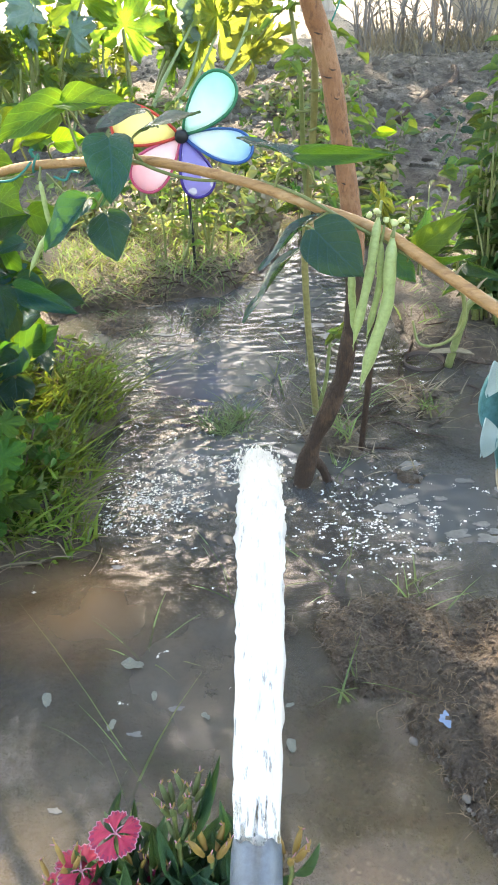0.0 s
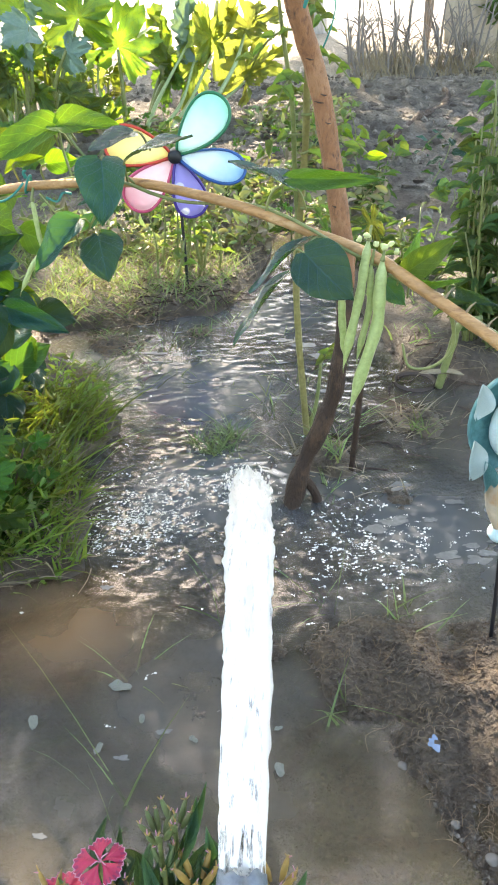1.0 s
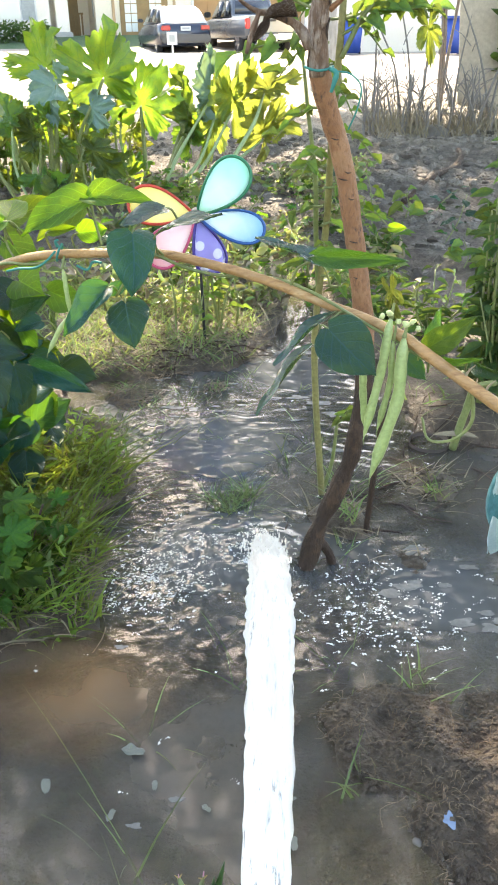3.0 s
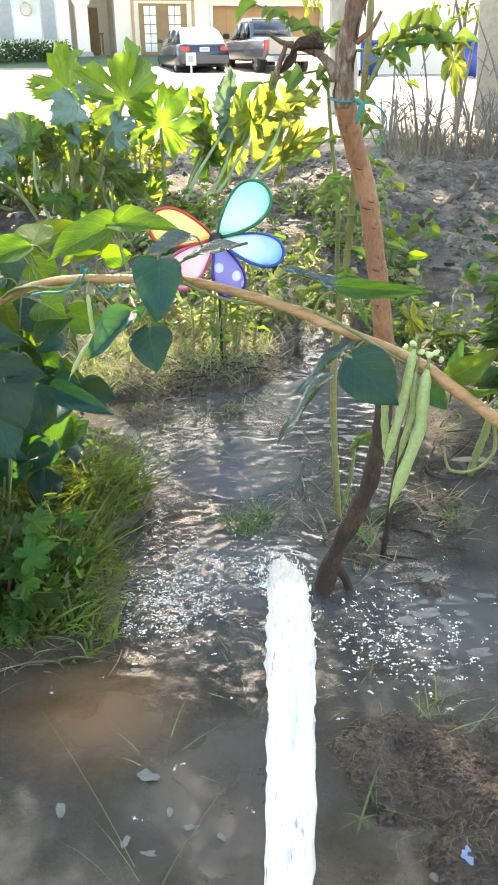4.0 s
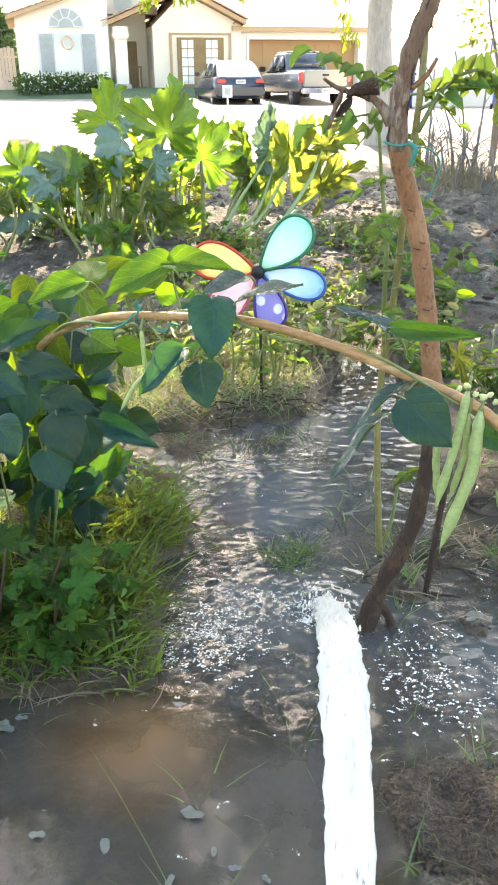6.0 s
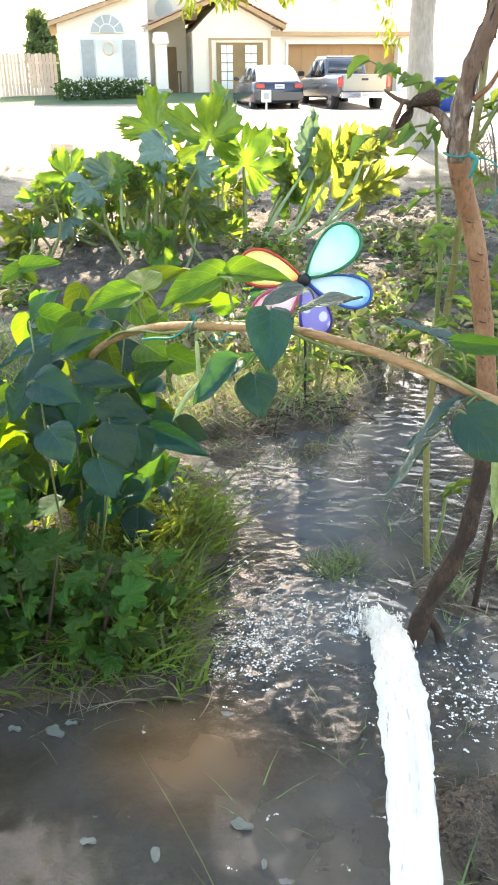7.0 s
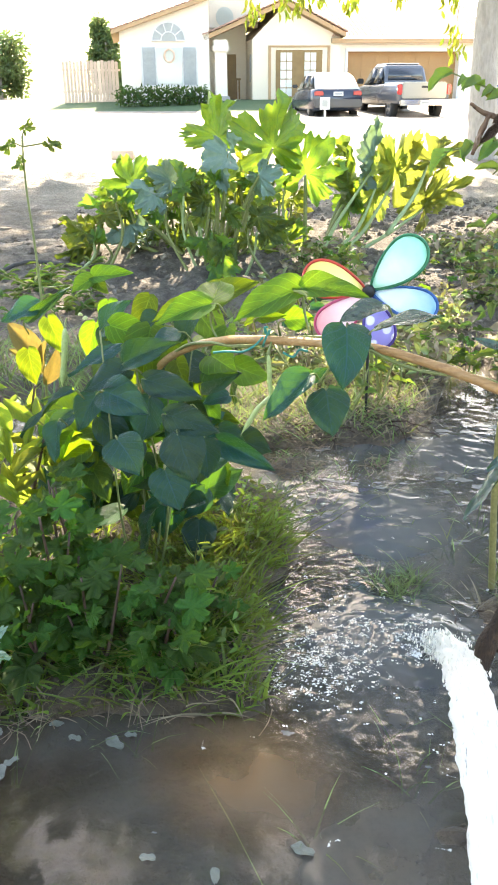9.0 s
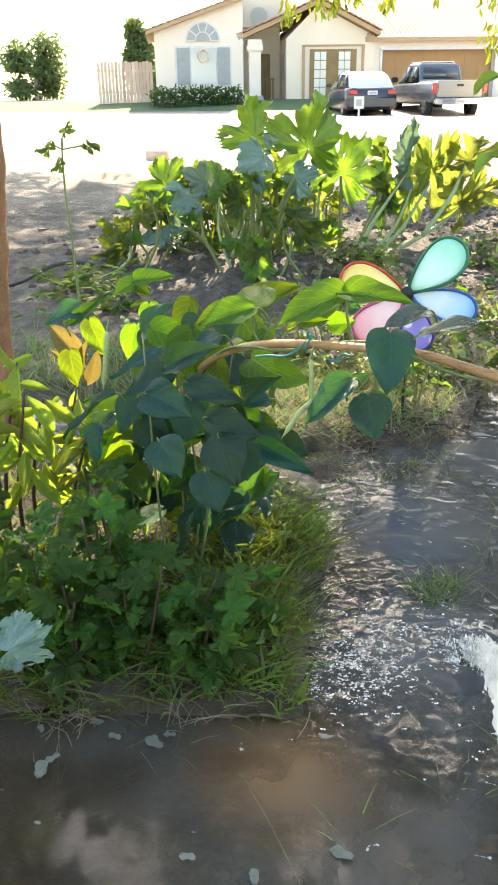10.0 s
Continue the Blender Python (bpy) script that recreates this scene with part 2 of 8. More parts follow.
M = dict(
    soil=ground_material(), water=water_material(), froth=froth_material(),
    foam=plain("foam", (0.90, 0.85, 0.74), 0.4),
    # bean leaves in three tones: light and shade are painted into the leaf colour
    bean=foliage("bean_leaf_shade_tone", (0.003, 0.036, 0.033), (0.11, 0.26, 0.015), (0.055, 0.145, 0.125), 0.30, 0.24, 5.5, 0.35, (0.009, 0.040, 0.020), 0.32),
    beanpale=foliage("bean_leaf_sunlit_tone", (0.045, 0.125, 0.025), (0.20, 0.325, 0.012), (0.17, 0.27, 0.06), 0.48, 0.55, 5.5, 0.28, (0.05, 0.11, 0.02), 0.22, 1.9),
    beanmid=foliage("bean_leaf_halflit_tone", (0.018, 0.066, 0.018), (0.16, 0.31, 0.02), (0.06, 0.13, 0.05), 0.38, 0.36, 5.5, 0.25, (0.03, 0.08, 0.02), 0.34, 1.5),
    beangloss=foliage("wet_bean_leaf", (0.008, 0.036, 0.034), (0.13, 0.28, 0.02), (0.03, 0.08, 0.06), 0.17, 0.2, 5.5, 0.15, (0.012, 0.05, 0.03), 1.0),
    squash=foliage("squash_leaf", (0.045, 0.122, 0.036), (0.245, 0.365, 0.03), (0.15, 0.26, 0.09), 0.40, 0.48, 5.0, 0.35),
    squashblue=foliage("squash_leaf_grey", (0.13, 0.22, 0.19), (0.20, 0.33, 0.12), (0.33, 0.42, 0.34), 0.42, 0.25, 5.0, 0.2, (0.17, 0.25, 0.21)),
    squashgold=foliage("squash_leaf_yellowing", (0.11, 0.18, 0.045), (0.33, 0.41, 0.06), (0.30, 0.34, 0.12), 0.5, 0.5, 5.0, 0.25, (0.24, 0.25, 0.05)),
    mum=foliage("chrysanthemum_leaf", (0.028, 0.086, 0.014), (0.18, 0.34, 0.017), (0.06, 0.13, 0.03), 0.6, 0.33, 4.0, 0.4, (0.036, 0.092, 0.016), 0.3),
    pepper=foliage("narrow_yellow_green_leaf", (0.10, 0.17, 0.03), (0.36, 0.47, 0.05), (0.25, 0.32, 0.10), 0.4, 0.5, 4.0, 0.25, (0.20, 0.20, 0.04)),
    bronze=foliage("bronze_leaf", (0.12, 0.13, 0.045), (0.24, 0.20, 0.045), (0.35, 0.28, 0.10), 0.4, 0.5, 6.0, 0.2, (0.24, 0.20, 0.04)),
    tomato=foliage("tomato_leaf", (0.062, 0.125, 0.042), (0.27, 0.40, 0.05), (0.2, 0.3, 0.08), 0.5, 0.42, 5.0, spec=0.35),
    creeper=foliage("dull_creeping_leaf", (0.15, 0.185, 0.085), (0.32, 0.37, 0.10), (0.25, 0.28, 0.14), 0.55, 0.38, 4.0, 0.4, (0.22, 0.20, 0.10)),
    grass=foliage("grass_blade", (0.060, 0.122, 0.026), (0.34, 0.44, 0.045), None, 0.45, 0.38, 1, 0.5, (0.11, 0.12, 0.045)),
    sedge=foliage("dull_grass_blade", (0.115, 0.18, 0.07), (0.30, 0.40, 0.10), None, 0.5, 0.35, 1, 0.4, (0.12, 0.12, 0.07)),
    fibre=surface("root_fibre", (0.34, 0.25, 0.16), (0.20, 0.13, 0.08), 0.85, 12, 90, 0.2),
    straw=surface("dry_grass", (0.36, 0.29, 0.18), (0.24, 0.18, 0.11), 0.8, 8, 80, 0.2),
    shrub=foliage("shrub_leaf", (0.032, 0.078, 0.032), (0.16, 0.26, 0.04), None, 0.6, 0.35, 1, 0.35, spec=0.2),
    # one tree's leaves twice: crown dulled against warm reflections, hanging ones painted sunlit
    crown=foliage("tree_leaf", (0.05, 0.10, 0.03), (0.24, 0.34, 0.07), None, 0.5, 0.45, 1, 0.3),
    hangleaf=foliage("hanging_tree_leaf", (0.10, 0.17, 0.03), (0.50, 0.58, 0.06), None, 0.5, 0.5, 1, 0.3),
    stem=surface("green_stem", (0.17, 0.205, 0.06), (0.24, 0.25, 0.09), 0.5, 20, 120, 0.2),
    oldstem=surface("olive_brown_stem", (0.23, 0.195, 0.06), (0.29, 0.255, 0.09), 0.6, 30, 140, 0.35),
    darkstem=surface("purple_brown_stem", (0.07, 0.035, 0.025), (0.10, 0.06, 0.03), 0.6, 20, 120, 0.2),
    pod=surface("bean_pod", (0.35, 0.43, 0.15), (0.41, 0.48, 0.20), 0.40, 18, 160, 0.12),
    cane=bark_material("peeled_branch", (0.50, 0.265, 0.10), (0.62, 0.44, 0.24), (0.22, 0.10, 0.035), 0.5, 0.8, 0.35, 0.35, 0.13),
    bark=bark_material("smooth_brown_bark", (0.33, 0.142, 0.058), (0.39, 0.215, 0.105), (0.085, 0.042, 0.022), 0.65, 0.5, 0.5, 0.4),
    roughbark=bark_material("flaking_brown_bark", (0.25, 0.14, 0.082), (0.46, 0.36, 0.28), (0.06, 0.038, 0.026), 0.85, 0.25, 1.0, 0.7),
    wetbark=bark_material("dark_wet_bark", (0.060, 0.030, 0.015), (0.14, 0.075, 0.038), (0.016, 0.009, 0.006), 0.7, 0.35, 1.0, 0.5),
    greybark=surface("grey_tree_bark", (0.40, 0.38, 0.36), (0.48, 0.46, 0.43), 0.85, 3, 26, 0.7, 0.02, stretch=(1, 1, 0.3)),
    twig=surface("dead_grey_twig", (0.27, 0.24, 0.21), (0.18, 0.15, 0.13), 0.85, 10, 70, 0.3),
    twine=plain("teal_twine", (0.02, 0.24, 0.19), 0.6),
    black=plain("black_plastic", (0.015, 0.015, 0.017), 0.45),
    pipe=surface("grey_plastic_pipe", (0.11, 0.14, 0.165), (0.17, 0.20, 0.225), 0.35, 40, 160, 0.25),
)


# ---- mesh helpers ----
def thing(name, loc, label, category, group="", kind=""):
    e = new(name)
    e.empty_display_size = 0.05
    e.location = loc
    return tagged(e, label, category, group, kind)


def origin(ob):
    v = Vector((0, 0, 0))
    while ob:
        v += ob.location
        ob = ob.parent
    return v


def part(name, bm, mat, parent=None, label="", smooth=True):
    """Links a bmesh, built in world places, as one mesh under its thing or part."""
    o = origin(parent)
    if o.length:
        bmesh.ops.translate(bm, vec=-o, verts=bm.verts)
    me = bpy.data.meshes.new(name)
    bm.to_mesh(me)
    bm.free()
    for m in mat if isinstance(mat, (list, tuple)) else (mat,):
        me.materials.append(m)
    if smooth:
        me.polygons.foreach_set("use_smooth", [True] * len(me.polygons))
    ob = new(name, me)
    ob.parent = parent
    return tagged(ob, label)


def setpart(name, bm, mat, label, kind="structure", smooth=True, category=""):
    ob = part(name, bm, mat, None, label, smooth)
    return tagged(ob, label, category, "", kind)


def smoothline(pts, n=6):
    """Catmull-Rom through the points."""
    P = [Vector(p) for p in pts]
    P = [P[0] * 2 - P[1], *P, P[-1] * 2 - P[-2]]
    out = []
    for i in range(1, len(P) - 2):
        a, b, c, d = P[i - 1:i + 3]
        for k in range(n):
            t = k / n
            out.append(0.5 * ((2 * b) + (c - a) * t + (2 * a - 5 * b + 4 * c - d) * t * t + (3 * b - a - 3 * c + d) * t ** 3))
    return out + [P[-2]]


def tube(bm, pts, radii, seg=7, n=5, knobbly=0.0, seed=0, flat=1.0):
    """A tapered round rod through the points, capped."""
    line = smoothline(pts, n) if n > 1 and len(pts) > 2 else [Vector(p) for p in pts]
    if isinstance(radii, (int, float)):
        radii = [radii]
    rs = np.interp(np.linspace(0, 1, len(line)), np.linspace(0, 1, len(radii)), radii)
    up = Vector((0.13, 0.21, 0.97))
    rings = []
    for i, p in enumerate(line):
        t = (line[min(i + 1, len(line) - 1)] - line[max(i - 1, 0)])
        t = t.normalized() if t.length > 1e-9 else Vector((0, 0, 1))
        if abs(t.dot(up)) > 0.98:
            up = Vector((1, 0.1, 0))
        s = t.cross(up).normalized()
        up = s.cross(t).normalized()
        ring = []
        for k in range(seg):
            a = 2 * math.pi * k / seg
            d = s * math.cos(a) + up * math.sin(a) * flat
            r = rs[i]
            if knobbly:
                r *= 1 + knobbly * noise.noise((p + d * r) * (0.35 / max(rs[i], 1e-4)) + Vector((seed, 0, 0)))
            ring.append(bm.verts.new(p + d * r))
        rings.append(ring)
    for a, b in zip(rings, rings[1:]):
        for k in range(seg):
            bm.faces.new((a[k], a[(k + 1) % seg], b[(k + 1) % seg], b[k]))
    bm.faces.new(rings[0][::-1])
    bm.faces.new(rings[-1])
    return rings


def rod(name, pts, radii, mat, parent, label="", seg=7, n=5, knobbly=0.0, seed=0):
    bm = bmesh.new()
    tube(bm, pts, radii, seg, n, knobbly, seed)
    return part(name, bm, mat, parent, label)


def box(bm, x0, x1, y0, y1, z0, z1, m=None, bevel=0.0):
    r = bmesh.ops.create_cube(bm, size=1)
    vs = r["verts"]
    bmesh.ops.scale(bm, vec=(x1 - x0, y1 - y0, z1 - z0), verts=vs)
    bmesh.ops.translate(bm, vec=((x0 + x1) / 2, (y0 + y1) / 2, (z0 + z1) / 2), verts=vs)
    if bevel:
        es = list({e for v in vs for e in v.link_edges})
        g = bmesh.ops.bevel(bm, geom=es, offset=bevel, segments=2, affect="EDGES", clamp_overlap=True)
        vs = list({v for f in g["faces"] for v in f.verts} | {v for v in vs if v.is_valid})
    if m is not None:
        bmesh.ops.transform(bm, matrix=m, verts=vs)
    return vs


def prism(bm, outline, axis_from, axis_to, m=None):
    """Extrudes an outline of (a, z) from y=axis_from to y=axis_to."""
    a = [bm.verts.new((p[0], axis_from, p[1])) for p in outline]
    b = [bm.verts.new((p[0], axis_to, p[1])) for p in outline]
    n = len(outline)
    for i in range(n):
        bm.faces.new((a[i], a[(i + 1) % n], b[(i + 1) % n], b[i]))
    bm.faces.new(a[::-1])
    bm.faces.new(b)
    bmesh.ops.recalc_face_normals(bm, faces=bm.faces)
    if m is not None:
        bmesh.ops.transform(bm, matrix=m, verts=a + b)
    return a + b


# ---- leaves: unit meshes, along +y from 0 to 1, 1 wide, shared by alike leaves ----
def blade_leaf(name, mat, prof, seed, droop=0.18, fold=0.16, wave=0.035, nu=18, nv=10, quilt=0.016):
    rng = random.Random(seed)
    off = Vector((rng.uniform(0, 50), rng.uniform(0, 50), seed))
    bm = bmesh.new()
    uv = bm.loops.layers.uv.new("UVMap")
    rows = []
    bend = rng.uniform(-0.05, 0.05)
    for i in range(nu + 1):
        u = i / nu
        h = prof(u) / 2
        row = []
        for j in range(-nv // 2, nv // 2 + 1):
            s = j / (nv / 2)
            x = s * h * (1 + 0.05 * noise.noise(Vector((u * 5, s, 0)) + off)) + bend * math.sin(math.pi * u)
            q = quilt * math.cos(2 * math.pi * 6 * (u - 0.28 * abs(s))) * (1 - s * s) * math.sin(math.pi * u)
            z = -droop * u * u + fold * abs(s) * h * 2 + wave * abs(s) * math.sin(9 * u + 4 * s + seed) + q
            y = u - 0.10 * abs(s) * (1 - u) ** 4
            row.append((bm.verts.new((x, y, z)), u, s))
        rows.append(row)
    for a, b in zip(rows, rows[1:]):
        for k in range(len(a) - 1):
            q4 = (a[k], a[k + 1], b[k + 1], b[k])
            f = bm.faces.new([q[0] for q in q4])
            f.smooth = True
            for lp, q in zip(f.loops, q4):
                lp[uv].uv = (q[1], q[2] / 2 + 0.5)
    me = bpy.data.meshes.new(name)
    bm.to_mesh(me)
    bm.free()
    me.materials.append(mat)
    return me


def heart(u):
    return max(0.012, 2.38 * (u + 0.004) ** 0.46 * max(0.0, 1 - u) ** 1.0)


def lance(u):
    return max(0.02, math.sin(math.pi * min(1, u * 0.97 + 0.02)) ** 0.8)


def lobed_leaf(name, mat, lobes, depth, teeth, seed, cup=0.12, rings=6, seg=60, holes=0, ruffle=1.0):
    """A palmate leaf: stalk meets the blade at the notch; lobes, teeth, raised ruffles."""
    rng = random.Random(seed)
    off = Vector((seed * 3.1, 0, 0))
    vee = rng.choice((-1.2, 0.8, 1.4))
    bm = bmesh.new()
    uv = bm.loops.layers.uv.new("UVMap")
    span = radians(160)

    def edge(th):
        th += 0.16 * noise.noise(Vector((th * 1.7, 3, 0)) + off)
        tri = abs(((th / (2 * span) + 0.5) * lobes) % 1 - 0.5) * 2          # 0 at a lobe's point, 1 in the notch
        k = 1 - tri ** 2.6
        sub = abs(((th / (2 * span) + 0.5) * lobes * 3) % 1 - 0.5) * 2
        r = 1 - depth * (1 - k) - 0.13 * depth * sub
        r *= 0.68 + 0.32 * math.cos(th * 0.62)
        return r * (1 + teeth * (abs((th * 9.3) % 1 - 0.5) * 2 - 0.5) + 0.16 * noise.noise(Vector((th * 1.3, 0, 0)) + off))
    cells = []
    for i in range(rings + 1):
        f = i / rings
        row = []
        for k in range(seg + 1):
            th = -span + 2 * span * k / seg
            r = edge(th) * f * 0.72
            ruff = 0.34 * f * f * noise.noise(Vector((math.sin(th) * 2.5, math.cos(th) * 2.5, f)) * 1.3 + off) + 0.14 * f * noise.noise(Vector((math.sin(th) * f * 4, math.cos(th) * f * 4, 7)) * 1.6 + off)
            rib = 0.05 * f * (1 - abs(((th / (2 * span) + 0.5) * lobes) % 1 - 0.5) * 2)
            z = cup * f * f * (0.6 + 0.5 * math.cos(3 * th)) * 0.6 + 0.30 * ruffle * vee * abs(math.sin(th)) * r + ruff * ruffle - rib - 0.16 * max(0, r * math.cos(th)) ** 2
            row.append((bm.verts.new((r * math.sin(th) * 0.86, 0.28 + r * math.cos(th), z)), f, k / seg))
        cells.append(row)
    gone = {(rng.randrange(2, rings - 1), rng.randrange(4, seg - 4)) for _ in range(holes)}
    for i in range(rings):
        for k in range(seg):
            if (i, k) in gone or (i, k - 1) in gone:
                continue
            q4 = (cells[i][k], cells[i + 1][k], cells[i + 1][k + 1], cells[i][k + 1])
            if i == 0:
                q4 = (q4[0], q4[1], q4[2])
                if k:
                    q4 = (cells[0][0], q4[1], q4[2])
            f = bm.faces.new([q[0] for q in q4])
            f.smooth = True
            for lp, q in zip(f.loops, q4):
                lp[uv].uv = (q[1], (q[2] * lobes) % 1.0)
    bmesh.ops.delete(bm, geom=[v for v in bm.verts if not v.link_faces], context="VERTS")
    me = bpy.data.meshes.new(name)
    bm.to_mesh(me)
    bm.free()
    me.materials.append(mat)
    return me


LEAF = dict(
    bean=[blade_leaf("bean_leaf_shade_tone", M["bean"], heart, s, 0.08 + 0.05 * s, 0.03 + 0.07 * (s % 3), 0.05, quilt=0.022) for s in range(4)],
    beanpale=[blade_leaf("bean_leaf_sunlit_tone", M["beanpale"], heart, 10 + s, 0.15, 0.12) for s in range(3)],
    beanmid=[blade_leaf("bean_leaf_halflit_tone", M["beanmid"], heart, 24 + s, 0.12, 0.10) for s in range(3)],
    beangloss=[blade_leaf("wet_bean_leaf", M["beangloss"], heart, 20 + s, 0.10, 0.06, 0.03, quilt=0.016) for s in range(2)],
    squash=[lobed_leaf("squash_leaf", M["squash"], 5, 0.58, 0.17, s, 0.30, 7, 120, holes=4) for s in range(5)],
    squashblue=[lobed_leaf("squash_leaf_grey", M["squashblue"], 5, 0.30, 0.14, 20 + s, 0.12, 7, 120, holes=2) for s in range(3)],
    squashgold=[lobed_leaf("squash_leaf_yellowing", M["squashgold"], 5, 0.56, 0.16, 30 + s, 0.25, 7, 120, holes=5) for s in range(4)],
    mum=[lobed_leaf("chrysanthemum_leaf", M["mum"], 5, 0.46, 0.20, 40 + s, 0.12, 5, 60, ruffle=0.55) for s in range(4)],
    tomato=[blade_leaf("tomato_leaflet", M["tomato"], lambda u: lance(u) ** 0.9 * (0.95 + 0.07 * math.sin(u * 17)), 50 + s, 0.3 + 0.1 * s, 0.3, 0.06, 12, 6) for s in range(3)],
    pepper=[blade_leaf("narrow_leaf", M["pepper"], lance, 70 + s, 0.25, 0.25, 0.03, 10, 4) for s in range(3)],
    bronze=[blade_leaf("bronze_leaf", M["bronze"], lambda u: lance(u) ** 0.8, 80 + s, 0.15, 0.2, 0.03) for s in range(2)],
    shrub=[blade_leaf("shrub_leaf", M["shrub"], lance, 60 + s, 0.3, 0.2, 0.03, 5, 2) for s in range(3)],
)


def leaf_pose(base, tip, width, roll=0.0, facing=(0.0, -0.8, 0.6)):
    """Matrix that lays a unit leaf from base to tip, its upper face turned towards facing."""
    b, t = Vector(base), Vector(tip)
    y = t - b
    ln = y.length
    y = y / ln
    z = Vector(facing) - y * Vector(facing).dot(y)
    z = z.normalized() if z.length > 1e-4 else y.orthogonal().normalized()
    z = Matrix.Rotation(radians(roll), 3, y) @ z
    x = y.cross(z).normalized()
    m = Matrix((x * width, y * ln, z * ln)).transposed().to_4x4()
    m.translation = b
    return m


def leaf(parent, kind, base, tip, width, roll=0.0, name="leaf", facing=(0.0, -0.8, 0.6), label=""):
    """One leaf as a part of its plant."""
    me = LEAF[kind][int(abs(base[0]) * 1000 + abs(tip[2]) * 777) % len(LEAF[kind])]
    ob = new(name, me)
    ob.parent = parent
    ob.matrix_basis = Matrix.Translation(-origin(parent)) @ leaf_pose(base, tip, width, roll, facing)
    return tagged(ob, label)


def leaf_cloud(name, kind, spots, mat, parent, label="", kind_tag=""):
    """Many small leaves joined into one mesh: spots are (base, tip, width, roll)."""
    src = LEAF[kind][0]
    co = np.array([v.co[:] for v in src.vertices])
    faces = np.array([list(p.vertices) + [p.vertices[-1]] * (4 - len(p.vertices)) for p in src.polygons])
    V, F = [], []
    o = origin(parent)
    for i, (b, t, w, r) in enumerate(spots):
        m = np.array(leaf_pose(b, t, w, r))
        V.append(co @ m[:3, :3].T + m[:3, 3] - np.array(o[:]))
        F.append(faces + i * len(co))
    me = bpy.data.meshes.new(name)
    me.from_pydata(np.concatenate(V).tolist(), [], [list(dict.fromkeys(f)) for f in np.concatenate(F).tolist()])
    me.polygons.foreach_set("use_smooth", [True] * len(me.polygons))
    me.materials.append(mat)
    ob = new(name, me)
    ob.parent = parent
    tagged(ob, label, "", "", kind_tag)
    return ob


def blades(name, mat, roots, parent=None, label="", kind="stuff", category="", droopy=0.5, seed=1, wide=0.0022):
    """Grass: each root is (x, y, z, height, lean_x, lean_y); a blade is a bent, tapering, creased strip."""
    rng = random.Random(seed)
    V, F = [], []
    o = origin(parent)
    for x, y, z, h, lx, ly in roots:
        a = rng.uniform(0, math.pi)
        w = wide * rng.uniform(0.6, 1.4)
        sx, sy = math.cos(a) * w, math.sin(a) * w
        n0 = len(V)
        for k in range(5):
            f = k / 4
            c = f * f * droopy
            px, py, pz = x + lx * (f + c) * h, y + ly * (f + c) * h, z + h * (f - 0.35 * c * f)
            taper = (1 - f) ** 0.7 + 0.04
            V += [(px - sx * taper - o.x, py - sy * taper - o.y, pz - o.z), (px - o.x, py + 0.25 * w - o.y, pz - 0.25 * w - o.z), (px + sx * taper - o.x, py + sy * taper - o.y, pz - o.z)]
        for k in range(4):
            b = n0 + 3 * k
            F += [(b, b + 1, b + 4, b + 3), (b + 1, b + 2, b + 5, b + 4)]
    me = bpy.data.meshes.new(name)
    me.from_pydata(V, [], F)
    me.polygons.foreach_set("use_smooth", [True] * len(me.polygons))
    me.materials.append(mat)
    ob = new(name, me)
    ob.parent = parent
    return tagged(ob, label, category, "", kind)


# ---- the ground: one sheet from the flooded beds to the horizon ----
def step(d, lo, hi):
    t = np.clip((d - lo) / (hi - lo), 0, 1)
    return t * t * (3 - 2 * t)


def lattice(x, y, s, seed=0):
    """Smooth value noise on numpy arrays, -1 to 1."""
    x, y = x / s + seed * 7.31, y / s - seed * 3.7
    xi, yi = np.floor(x).astype(int), np.floor(y).astype(int)
    fx, fy = x - xi, y - yi
    fx, fy = fx * fx * (3 - 2 * fx), fy * fy * (3 - 2 * fy)

    def r(a, b):
        h = (a * 374761393 + b * 668265263 + seed * 1442695) & 0x7fffffff
        h = ((h ^ (h >> 13)) * 1274126177) & 0x7fffffff
        return ((h ^ (h >> 16)) & 0xffff) / 32767.5 - 1
    return (r(xi, yi) * (1 - fx) + r(xi + 1, yi) * fx) * (1 - fy) + (r(xi, yi + 1) * (1 - fx) + r(xi + 1, yi + 1) * fx) * fy


